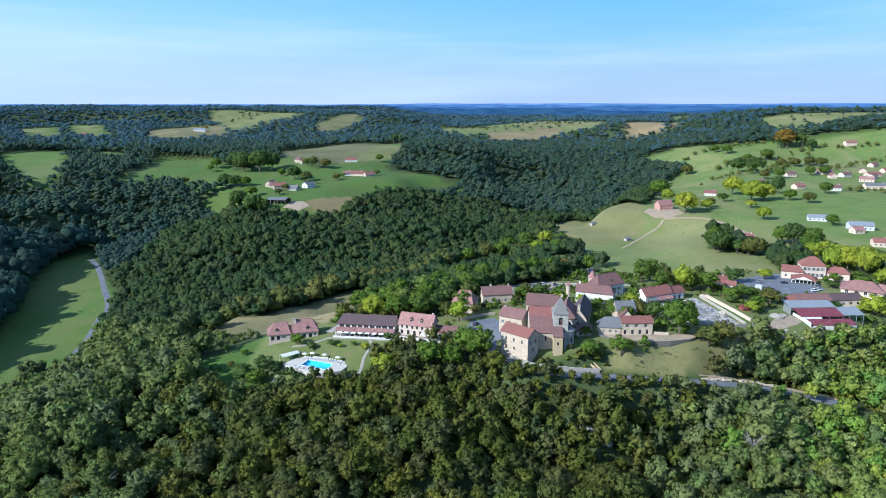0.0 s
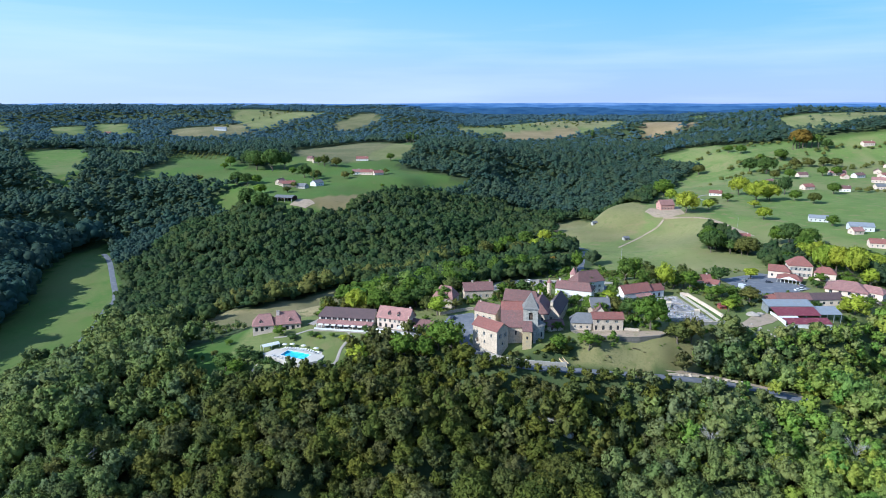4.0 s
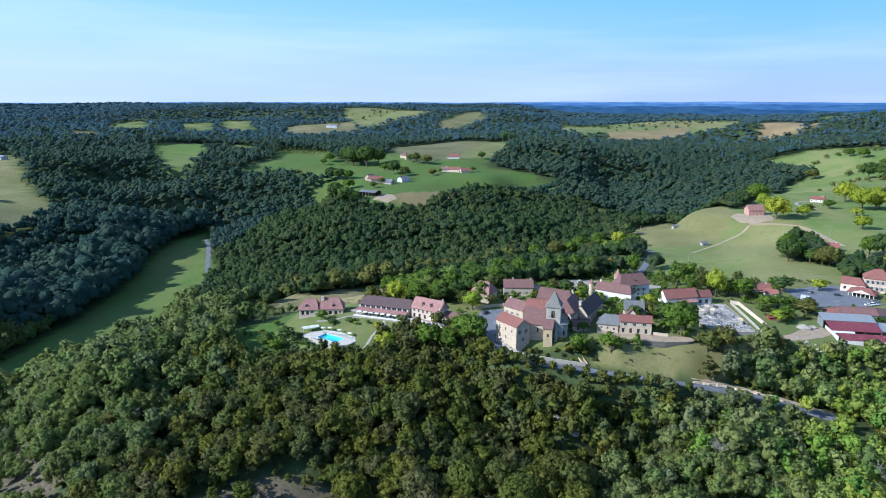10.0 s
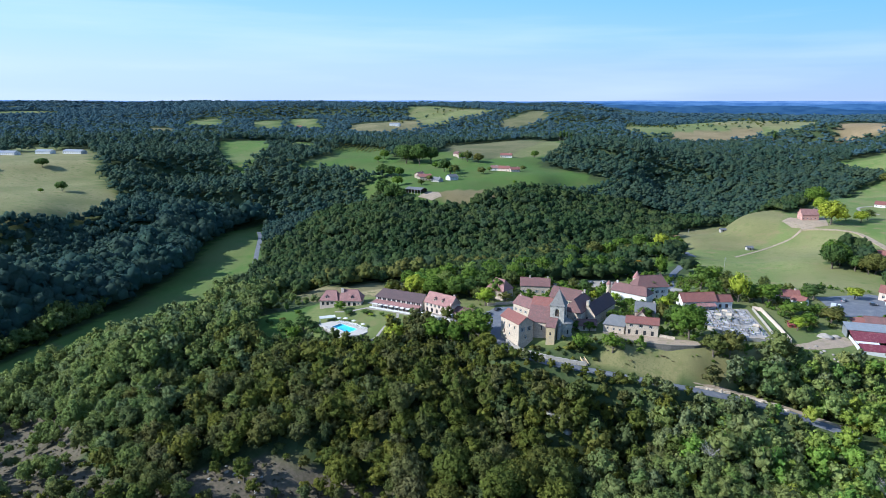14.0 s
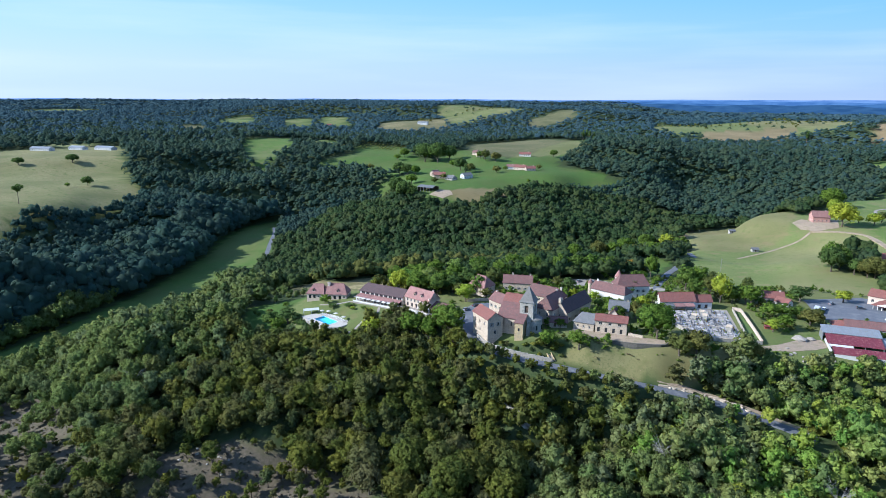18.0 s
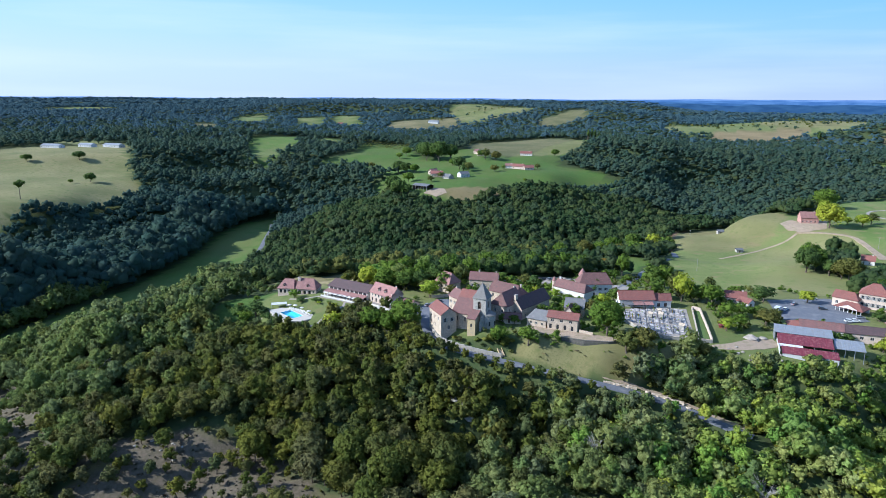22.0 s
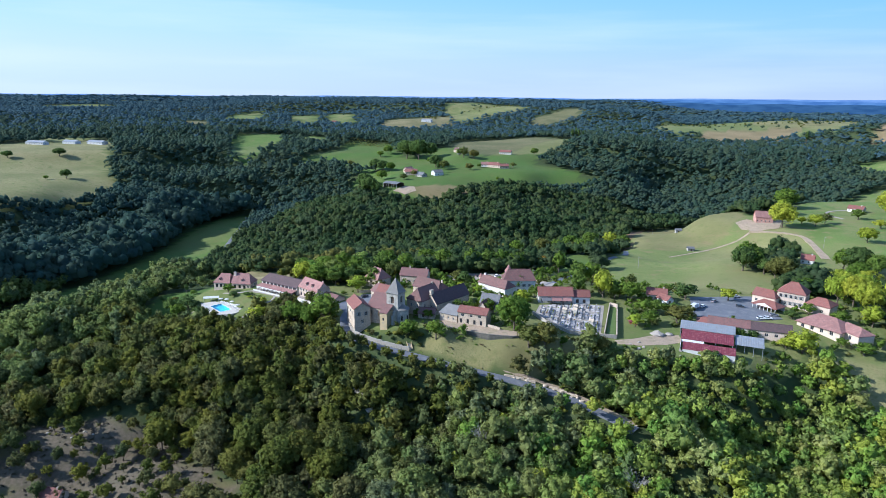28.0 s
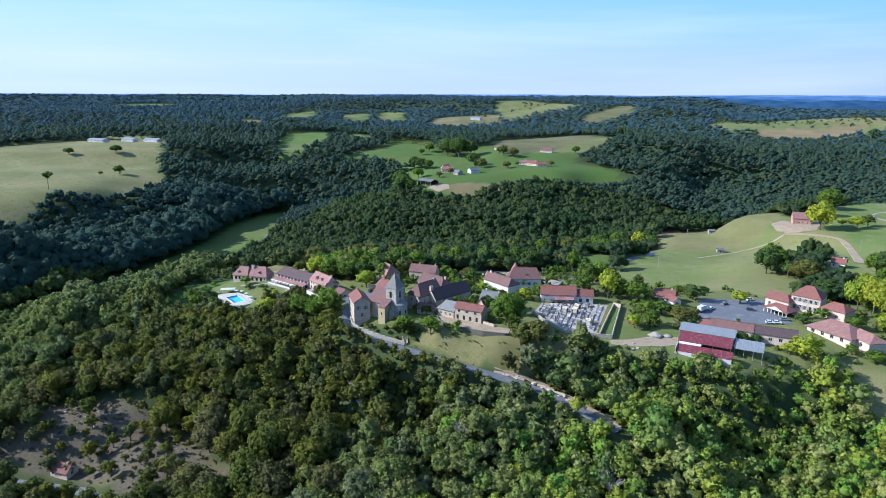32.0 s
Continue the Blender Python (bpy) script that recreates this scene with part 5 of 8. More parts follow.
def window(parent, w, h, kind, m, shutter=WOOD_GREY, trim=None):
    """A window set in an opening: frame, pane, sill and shutters as the kind tells. m: the opening's lower left corner on the outer face."""
    if kind == "door":
        g = Geo().box(0.04, w - 0.04, 0.10, 0.17, 0.02, h - 0.02)
        for i in range(4):
            g.box(0.06 + i * (w - 0.12) / 4 + 0.02, 0.06 + (i + 1) * (w - 0.12) / 4 - 0.02, 0.085, 0.10, 0.1, h - 0.1)
        d = part("door", g, WOOD_DARK, parent)
        d.matrix_local = m
        return
    if kind == "arch":
        pane = part("window", Geo().box(0.02, w - 0.02, 0.26, 0.30, 0.0, h - 0.02), GLASS, parent, "dark glazed opening")
        pane.matrix_local = m
        return
    f = Geo()
    b = 0.07
    f.box(0, b, 0.12, 0.20, 0, h).box(w - b, w, 0.12, 0.20, 0, h).box(b, w - b, 0.12, 0.20, 0, b).box(b, w - b, 0.12, 0.20, h - b, h)
    f.box(w / 2 - 0.03, w / 2 + 0.03, 0.13, 0.19, b, h - b)
    frame_ = part("window_frame", f, TRIM_WHITE, parent)
    frame_.matrix_local = m
    part("pane", Geo().box(b, w - b, 0.15, 0.165, b, h - b), GLASS, frame_)
    part("sill", Geo().box(-0.08, w + 0.08, -0.06, 0.12, -0.10, -0.01), trim or STONE, frame_)
    if kind == "s":
        for x0 in (-w * 0.52, w + 0.02):
            g = Geo().box(x0, x0 + w * 0.5, -0.07, -0.03, 0.0, h)
            for j in range(3):
                g.box(x0 + 0.03, x0 + w * 0.5 - 0.03, -0.085, -0.07, 0.12 + j * (h - 0.3) / 2, 0.2 + j * (h - 0.3) / 2)
            part("shutter", g, shutter, frame_)


def roof_planes(L, W, over, eave, ridge, hip0=0.0, hip1=0.0):
    """Corner lists of the two (or four) slopes of a roof whose ridge runs along x."""
    k = (ridge - eave) / (W / 2)
    low = eave - over * k
    x0, x1, y0, y1 = -L / 2 - over, L / 2 + over, -W / 2 - over, W / 2 + over
    a, b = -L / 2 - (over if not hip0 else 0) + hip0, L / 2 + (over if not hip1 else 0) - hip1
    out = [[(x0, y0, low), (x1, y0, low), (b, 0, ridge), (a, 0, ridge)], [(x1, y1, low), (x0, y1, low), (a, 0, ridge), (b, 0, ridge)]]
    if hip0:
        out.append([(x0, y1, low), (x0, y0, low), (a, 0, ridge)])
    if hip1:
        out.append([(x1, y0, low), (x1, y1, low), (b, 0, ridge)])
    return out


def house(name, label, a, b, width, ridge, eave, base, roof_mat=TILE_PINK, wall_mat=RENDER_PINK, hips=(0, 0), front=(), back=(), left=(), right=(), chimneys=(), dormers=(),
          over=0.45, shutter=WOOD_GREY, category="house", group="", stretch=0.0, depth=4.0, no_roof=False, sides="flrb"):
    """A house whose ridge runs from a to b (plan points); front is the side on the right hand going from a to b. Openings: (along, above floor, width, height, kind).
    ridge, eave, base: heights of the roof's crest, the wall's top and the ground floor."""
    a, b = Vector(a), Vector(b)
    L = (b - a).length + stretch
    mid = (a + b) / 2
    at = pose(mid.x, mid.y, base, 0, 0, math.degrees(math.atan2(b.y - a.y, b.x - a.x)))
    root = thing(name, label, category, group, at)
    e, r, t = eave - base, ridge - base, 0.45
    W = width
    frames_ = {"f": (pose(-L / 2, -W / 2, -depth), L, front, 0), "r": (pose(L / 2, -W / 2, -depth, 0, 0, 90), W, right, 0 if hips[1] else r - e),
               "b": (pose(L / 2, W / 2, -depth, 0, 0, 180), L, back, 0), "l": (pose(-L / 2, W / 2, -depth, 0, 0, 270), W, left, 0 if hips[0] else r - e)}
    for key, (m, length, holes, gable) in frames_.items():
        if key not in sides:
            continue
        inset = t if key in "rl" else 0
        cut = [(h[0] - inset, h[1] + depth, h[2], h[3]) for h in holes]
        g = wall_geo(length - 2 * inset, e + depth, t, cut)
        g.v = [(q[0] + inset, q[1], q[2]) for q in g.v]
        if gable:
            top = Geo().add([(0, 0, e + depth), (length, 0, e + depth), (length / 2, 0, e + depth + gable), (0, t, e + depth), (length, t, e + depth), (length / 2, t, e + depth + gable)],
                  [(0, 1, 2), (5, 4, 3), (0, 2, 5, 3), (1, 4, 5, 2), (0, 3, 4, 1)])
        w = part("wall", g, wall_mat, root)
        w.matrix_local = m
        if gable:
            part("gable", top, wall_mat, w)
        for h in holes:
            window(w, h[2], h[3], h[4], pose(h[0], 0, h[1] + depth), shutter)
    if not no_roof:
        lift = 0.24
        for plane in roof_planes(L, W, over, e, r, *hips):
            part("roof_slope", Geo().slab([(x, y, z + lift) for x, y, z in plane], 0.22), roof_mat, root)
        x0, x1 = -L / 2 - (over if not hips[0] else -hips[0]), L / 2 + (over if not hips[1] else -hips[1])
        if x1 - x0 > 0.8:
            part("ridge_tiles", Geo().rod((x0, 0, r + lift), (x1, 0, r + lift), 0.16, n=6), roof_mat, root)
    for cx, cy, size, up in chimneys:
        k = (r - e) / (W / 2)
        foot = r - abs(cy) * k
        g = Geo().box(cx - size / 2, cx + size / 2, cy - size * 0.35, cy + size * 0.35, foot - 0.6, r + up)
        c = part("chimney", g, wall_mat, root)
        part("chimney_cap", Geo().box(cx - size / 2 - 0.08, cx + size / 2 + 0.08, cy - size * 0.35 - 0.08, cy + size * 0.35 + 0.08, r + up, r + up + 0.12), STONE_GREY, c)
        part("chimney_pot", Geo().rod((cx, cy, r + up + 0.1), (cx, cy, r + up + 0.5), 0.14, 0.11, 8), TILE_PINK, c)
    for dx, up, dw, dh in dormers:
        k = (r - e) / (W / 2)
        y_face = -W / 2 + (up) / k
        z0 = e + up
        y_back = -(r - (z0 + dh * 1.2)) / k
        d = part("dormer", Geo().box(dx - dw / 2, dx - dw / 2 + 0.15, y_face, y_back, z0, z0 + dh).box(dx + dw / 2 - 0.15, dx + dw / 2, y_face, y_back, z0, z0 + dh)
                 .box(dx - dw / 2 + 0.15, dx + dw / 2 - 0.15, y_face, y_face + 0.15, z0, z0 + 0.3)
                 .box(dx - dw / 2 + 0.15, dx + dw / 2 - 0.15, y_face, y_face + 0.15, z0 + dh - 0.15, z0 + dh), wall_mat, root)
        part("pane", Geo().box(dx - dw / 2 + 0.15, dx + dw / 2 - 0.15, y_face + 0.08, y_face + 0.1, z0 + 0.3, z0 + dh - 0.15), GLASS, d)
        o, top = 0.2, z0 + dh + dw * 0.5
        yb = min(0, -(r - top) / k)
        for s in (-1, 1):
            quad = [(dx + s * (dw / 2 + o), y_face - o, z0 + dh - 0.1), (dx, y_face - o, top), (dx, yb, top), (dx + s * (dw / 2 + o), y_back, z0 + dh - 0.1)]
            part("dormer_roof", Geo().slab([(x, y, z + 0.12) for x, y, z in (quad if s < 0 else quad[::-1])][::-1], 0.12), roof_mat, d)
    return root


def row(n, x0, step, z, w, h, kind):
    return [(x0 + i * step, z, w, h, kind) for i in range(n)]

# ---------------------------------------------------------------- the hotel and its outbuildings
house("hotel_annex", "cream annex house with a pink hipped roof", (-85.4, 297.4), (-75.6, 300.0), 9, -4.7, -9.0, -12.2, TILE_PINK, RENDER_PINK, (3.0, 1.2),
      front=[(1.2, 0.1, 1.5, 2.1, "arch"), (3.8, 0.1, 1.5, 2.1, "arch"), (6.4, 0.9, 1.2, 1.3, "s")], left=[(2, 0.9, 1.1, 1.3, "s"), (5.5, 0.9, 1.1, 1.3, "s")], dormers=[(-1.2, 0.7, 1.2, 1.2)])
house("hotel_annex", "larger annex house with a pink roof and a broad chimney", (-73.8, 300.4), (-62.6, 303.4), 9.4, -4.0, -8.8, -12.2, TILE_PINK, RENDER_PINK, (0, 2.4),
      front=[(1.0, 0.1, 1.6, 2.1, "arch"), (4.0, 0.1, 1.6, 2.1, "arch"), (7.0, 0.1, 1.6, 2.1, "arch"), (9.6, 0.9, 1.1, 1.3, "n")], right=[(2, 0.9, 1.1, 1.3, "s"), (5.5, 0.9, 1.1, 1.3, "s")],
      chimneys=[(-5.2, -1.0, 1.5, 0.9)], dormers=[(0.6, 0.7, 1.2, 1.2)])
house("annex_link", "low link between the two annex houses", (-76.0, 299.2), (-73.4, 300.0), 6.5, -6.6, -9.0, -12.2, TILE_BROWN, RENDER_PINK)
dining = house("dining_hall", "long dining hall with a dark tiled roof and white gallery", (-51, 302.6), (-22.8, 298.7), 9, -1.5, -4.7, -9.6, TILE_DARK, RENDER_WHITE, (2.0, 0),
               front=row(9, 1.0, 3.05, 3.0, 2.3, 1.3, "n") + row(9, 1.0, 3.05, 0.1, 2.3, 1.9, "arch"), over=0.6)
for i, (x0, x1) in enumerate(((-14.4, -4.9), (-4.7, 4.7), (4.9, 14.4))):
    part("verandah_roof", Geo().slab([(x0, -8.8, 2.45), (x1, -8.8, 2.45), (x1, -4.55, 3.15), (x0, -4.55, 3.15)], 0.18), TILE_PINK, dining, "pink tiled verandah roof")
for i in range(13):
    part("post", Geo().box(-14.1 + i * 2.33, -13.85 + i * 2.33, -8.6, -8.35, -0.2, 2.5), TRIM_WHITE, dining)
part("terrace", Geo().box(-14.8, 15.0, -11.2, -4.5, -3.0, -0.05), GRAVEL, dining, "pale paved terrace")
part("balustrade", Geo().box(-14.6, 14.8, -11.1, -10.85, -0.05, 0.75), TRIM_WHITE, dining, "low white terrace wall")
for i in range(8):
    part("awning", Geo().slab([(-13 + i * 3.4, -10.4, 2.0), (-10.6 + i * 3.4, -10.4, 2.0), (-10.6 + i * 3.4, -8.7, 2.3), (-13 + i * 3.4, -8.7, 2.3)], 0.06), CANVAS, dining, "cream canvas awning")
house("hotel", "two-storey cream hotel with a steep brown tiled roof and two dormers", (-20, 298.3), (-4, 292.8), 9, 0.8, -3.5, -8.8, TILE_PINK, RENDER_PINK,
      front=row(6, 1.2, 2.6, 3.2, 1.1, 1.6, "n") + row(5, 1.0, 3.2, 0.2, 1.4, 2.1, "arch"), right=[(3.8, 5.6, 1.0, 1.3, "n")], left=[(3.8, 3.0, 1.0, 1.3, "n")],
      chimneys=[(7.4, 0.6, 0.8, 0.7)], dormers=[(-2.4, 0.9, 1.3, 1.4), (2.6, 0.9, 1.3, 1.4)])
house("hotel_wing", "low hotel wing with a brown tiled roof", (-4.4, 294.6), (7, 291.4), 8.5, -4.6, -6.6, -9.2, TILE_BROWN, RENDER_PINK, front=row(4, 1, 2.7, 0.5, 1.5, 1.5, "n"), right=[(3, 0.5, 1.4, 1.5, "n")])
terrace = thing("hotel_terrace", "raised pale stone terrace in front of the hotel", "terrace", at=pose(-11, 288.6, -8.9, 0, 0, -18.5))
part("paving", Geo().box(-11, 13, -2.8, 1.6, -4, 0), GRAVEL, terrace)
part("parapet", Geo().box(-11, 13, -3.05, -2.8, -4, 0.9), RENDER_WHITE, terrace)
for i in range(5):
    part("awning", Geo().slab([(0.5 + i * 2.4, -2.2, 2.1), (2.6 + i * 2.4, -2.2, 2.1), (2.6 + i * 2.4, 0.4, 2.6), (0.5 + i * 2.4, 0.4, 2.6)], 0.06), CANVAS, terrace, "cream canvas awning")

# ---------------------------------------------------------------- round the church
house("annex_house", "tall stone house with an orange-red tiled roof beside the lane", (28.6, 273.4), (39.2, 263.6), 8, 4.2, 1.5, -6.8, TILE_RED, STONE,
      front=row(3, 2.2, 4.2, 4.6, 1.0, 1.7, "n") + [(2.3, 0.6, 1.2, 2.1, "door"), (6.6, 0.9, 1.0, 1.4, "n")], right=[(1.6, 4.4, 1.1, 2.0, "s"), (5.2, 4.4, 1.1, 2.0, "s"), (3.4, 0.6, 1.2, 2.0, "n")])
house("stone_house", "cream stone house with a faded brown roof", (29.2, 296), (39.2, 289.4), 8.5, 4.4, 1.2, -6.5, TILE_BROWN, STONE, front=row(3, 1.4, 3.4, 4.2, 0.9, 1.4, "s") + row(3, 1.4, 3.4, 0.9, 0.9, 1.5, "n"), chimneys=[(-5, 0, 0.8, 0.7)])
house("hip_roofed_house", "stone house with a steep pink hipped roof among trees", (6.5, 327.5), (17, 323.5), 9.5, 3.4, -1.6, -7, TILE_PINK, STONE, (2.4, 2.4), front=row(2, 1.2, 3.2, 2.6, 1.0, 1.4, "n"), right=row(2, 1.5, 3.4, 2.6, 1.0, 1.4, "n"), dormers=[(0, 1.0, 1.2, 1.3)])
house("long_house", "low house with a dark brown tiled roof and chimneys", (21, 338), (37, 341), 8, 1.8, -1.6, -6.5, TILE_BROWN, STONE, front=row(4, 1.4, 3.6, 0.8, 1.0, 1.4, "s"), chimneys=[(-3, 0, 0.9, 1.2), (7, 0, 0.8, 1.0)])
house("presbytery_range", "long range with a brown tiled roof behind the church", (43.4, 315.6), (61, 310.5), 9, 5.0, 0.8, -5.5, TILE_BROWN, STONE, (0, 2.5), front=row(4, 2, 4.4, 3.4, 1.0, 1.5, "n"), chimneys=[(8, 0, 0.9, 0.9)])
house("tall_stone_house", "tall stone house with a red-brown roof behind the belfry", (57, 284), (60.5, 299), 9.5, 7.6, 2.6, -5.4, TILE_BROWN, STONE, (2.5, 0), front=row(3, 2.2, 4.4, 4.2, 1.0, 1.6, "n") + row(3, 2.2, 4.4, 1, 1.0, 1.6, "n"), left=row(2, 2.2, 4, 4.2, 1.0, 1.6, "n"), chimneys=[(6.5, 0, 0.9, 0.8)])
house("slate_barn", "long stone barn with a dark brown roof and a chimneyed gable", (64, 289), (71.6, 312.6), 7.5, 5.2, 0.6, -5.2, TILE_DARK, STONE, front=row(4, 3, 5.6, 0.8, 1.0, 1.4, "n"), left=[(3.0, 2.6, 1.0, 1.4, "n")], chimneys=[(-12.2, 0, 1.7, 1.7)])
house("lean_to", "small stone outhouse with a russet roof", (60.4, 282.6), (68.4, 284.6), 5, -0.6, -2.6, -5.4, TILE_BROWN, STONE, front=[(2, 0.5, 1.2, 1.8, "door")])

# ---------------------------------------------------------------- the church
church = thing("church", "old stone church with a square belfry, pyramid roof and round apse", "church", at=pose(52.3, 273.4, -6, 0, 0, -3))


def church_wall(name, g, mat, label=""):
    return part(name, g, mat, church, label)


tower_top = 15.0
g = Geo()
for m_, holes in ((0, [(2.35, 9.8, 1.8, 3.6)]), (90, [(2.35, 9.8, 1.8, 3.6)]), (180, [(2.35, 9.8, 1.8, 3.6)]), (270, [(2.35, 9.8, 1.8, 3.6)])):
    w = wall_geo(6.5 if m_ in (0, 180) else 5.1, tower_top + 3, 0.7, [(h[0] - (0 if m_ in (0, 180) else 0.7), h[1] + 3, h[2], h[3]) for h in holes])
    turn = pose(0, 0, 0, 0, 0, m_) @ pose(-3.25 + (0 if m_ in (0, 180) else 0.7), -3.25, -3)
    face = church_wall("belfry_wall", w, STONE_GREY)
    face.matrix_local = turn
    hx = 2.35 - (0 if m_ in (0, 180) else 0.7)
    arch = Geo()
    ring = [(hx + 0.9 + 0.9 * math.cos(math.pi * k / 8), 15.5 + 0.88 * math.sin(math.pi * k / 8)) for k in range(9)]
    for (x0, z0), (x1, z1) in zip(ring, ring[1:]):
        arch.add([(x0, 0.05, z0), (x1, 0.05, z1), (x1, 0.05, 16.42), (x0, 0.05, 16.42), (x0, 0.65, z0), (x1, 0.65, z1), (x1, 0.65, 16.42), (x0, 0.65, 16.42)],
                 [(0, 3, 2, 1), (4, 5, 6, 7), (0, 1, 5, 4)])
    part("arch_head", arch, STONE_GREY, face)
    for k in range(5):
        part("louvre", Geo().slab([(hx + 0.05, 0.35, 13.1 + k * 0.6), (hx + 1.75, 0.35, 13.1 + k * 0.6), (hx + 1.75, 0.65, 13.4 + k * 0.6), (hx + 0.05, 0.65, 13.4 + k * 0.6)], 0.05), WOOD_DARK, face)
church_wall("cornice", Geo().box(-3.5, 3.5, -3.5, -3.1, 14.6, 15.0).box(-3.5, 3.5, 3.1, 3.5, 14.6, 15.0).box(-3.5, -3.1, -3.1, 3.1, 14.6, 15.0).box(3.1, 3.5, -3.1, 3.1, 14.6, 15.0), STONE_GREY)
spire = Geo()
r0, r1, h0, h1, h2 = 3.75, 3.0, 15.0, 16.0, 22.2
spire.add([(-r0, -r0, h0), (r0, -r0, h0), (r0, r0, h0), (-r0, r0, h0), (-r1, -r1, h1), (r1, -r1, h1), (r1, r1, h1), (-r1, r1, h1), (0, 0, h2)],
          [(3, 2, 1, 0)] + [(i, (i + 1) % 4, 4 + (i + 1) % 4, 4 + i) for i in range(4)] + [(4 + i, 4 + (i + 1) % 4, 8) for i in range(4)])
church_wall("belfry_roof", spire, LAUZE, "grey stone-slab pyramid roof")
church_wall("finial", Geo().rod((0, 0, 22.0), (0, 0, 23.2), 0.06).box(-0.35, 0.35, -0.04, 0.04, 22.7, 22.8), IRON)
X0, X1, Y0, YM, Y1, EAVE, CREST = -13.6, -3.3, -5.6, 6.6, 13.4, 7.0, 15.4
f = church_wall("nave_wall", wall_geo(X1 - X0 - 0.4, EAVE + 3, 0.8, [(2.0 + k * 4.2, EAVE - 1.0, 0.7, 2.2) for k in range(2)]), STONE)
f.matrix_local = pose(X0 + 0.4, Y0 + 0.5, -3)
for k in range(2):
    part("nave_window", Geo().box(2.0 + k * 4.2, 2.7 + k * 4.2, 0.4, 0.44, EAVE - 1.0, EAVE + 1.2), GLASS, f)
church_wall("nave_wall", wall_geo(X1 - X0 - 0.4, 13, 0.8, []), STONE).matrix_local = pose(X1, Y1 - 0.5, -3, 0, 0, 180)
church_wall("nave_roof", Geo().slab([(X0, Y0, EAVE), (X1, Y0, EAVE), (X1, 2.4, EAVE + 5.5), (X0, 2.4, EAVE + 5.5)], 0.25), TILE_BROWN, "steep brown tiled nave roof")
church_wall("nave_roof", Geo().slab([(X0, 2.4, EAVE + 5.52), (X1, 2.4, EAVE + 5.52), (X1, YM, CREST), (X0, YM, CREST)], 0.25), TILE_RED, "red tiled upper roof")
church_wall("nave_roof", Geo().slab([(X1, Y1, 10.0), (X0, Y1, 10.0), (X0, YM, CREST), (X1, YM, CREST)], 0.25), TILE_BROWN)
church_wall("ridge_tiles", Geo().rod((X0, YM, CREST + 0.02), (X1, YM, CREST + 0.02), 0.18, n=6), TILE_RED)
for xw in (X0 + 0.4, X1 - 0.8):
    prof = [(Y0 + 0.6, -3), (Y1 - 0.6, -3), (Y1 - 0.6, 10.1), (YM, CREST - 0.4), (Y0 + 0.6, EAVE - 0.1)]
    church_wall("gable_wall", Geo().add([(xw, y, z) for y, z in prof] + [(xw + 0.8, y, z) for y, z in prof], [(0, 4, 3, 2, 1), (5, 6, 7, 8, 9)] + [(i, 5 + i, 5 + (i + 1) % 5, (i + 1) % 5)[::-1] for i in range(5)]), STONE)
church_wall("sacristy", Geo().box(-3.6, 0.4, -9.0, -3.3, -4, 6.6), STONE_GOLD, "golden stone sacristy")
church_wall("sacristy_roof", Geo().slab([(-3.9, -9.3, 6.5), (0.7, -9.3, 6.5), (0.7, -3.2, 9.3), (-3.9, -3.2, 9.3)], 0.25), TILE_BROWN)
church_wall("sacristy_window", Geo().box(-2.0, -1.2, -9.04, -8.9, 2.6, 4.0), GLASS)
church_wall("buttress", Geo().box(1.2, 2.4, -6.4, -3.2, -4, 4.6).box(1.2, 2.4, -5.2, -3.2, 4.6, 6.4), STONE_GREY)
church_wall("apse", Geo().spin([(3.4, -4), (3.4, 6.6), (3.7, 6.7), (3.7, 7.0)], 18, -math.pi / 2, math.pi / 2, 3.2, 0.2), STONE_GREY, "round grey stone apse")
church_wall("apse_roof", Geo().spin([(3.9, 6.9), (2.0, 8.2), (0.05, 9.0)], 18, -math.pi / 2, math.pi / 2, 3.2, 0.2), LAUZE)
for k in range(3):
    a = -1.0 + k * 0.9
    church_wall("apse_window", Geo().box(-0.4, 0.4, -0.06, 0.1, 1.8, 4.0), GLASS).matrix_local = pose(3.2 + 3.38 * math.cos(a), 0.2 + 3.38 * math.sin(a), 0, 0, 0, math.degrees(a) + 90)

# ---------------------------------------------------------------- inn, presbytery, farm range
house("inn", "stone inn with a red tiled roof and arched ground-floor openings", (82.6, 284), (96.2, 284.4), 7, 3.2, 1.2, -4.4, TILE_RED, STONE,
      front=row(3, 1.6, 4.3, 3.6, 1.5, 1.2, "n") + row(4, 1.0, 3.4, 0.1, 1.2, 2.2, "arch"), right=[(2.6, 3.4, 1.0, 1.3, "n")], stretch=0.6)
house("inn_wing", "low stone wing with a grey slate roof", (72.6, 285.2), (82.2, 284.1), 7.2, 2.6, -0.8, -4.5, SLATE, STONE, (2.6, 0), front=row(3, 1.6, 2.8, 0.9, 0.9, 1.2, "n"))
house("slate_house", "pale stone house with a grey slate roof", (85.4, 305.4), (94.6, 305.9), 8, 3.8, 0.2, -4.8, SLATE, STONE, front=row(3, 1.2, 3, 2.8, 0.9, 1.2, "n"), right=row(2, 1.6, 3, 2.6, 0.9, 1.2, "n"), chimneys=[(4, 0, 0.7, 0.8)])
house("small_house", "small stone house with a steep tiled gable", (88.8, 296), (89.4, 301.5), 5.5, 2.4, -1.2, -4.7, TILE_BROWN, RENDER_PINK, left=[(2, 1.2, 1.0, 1.2, "n")])
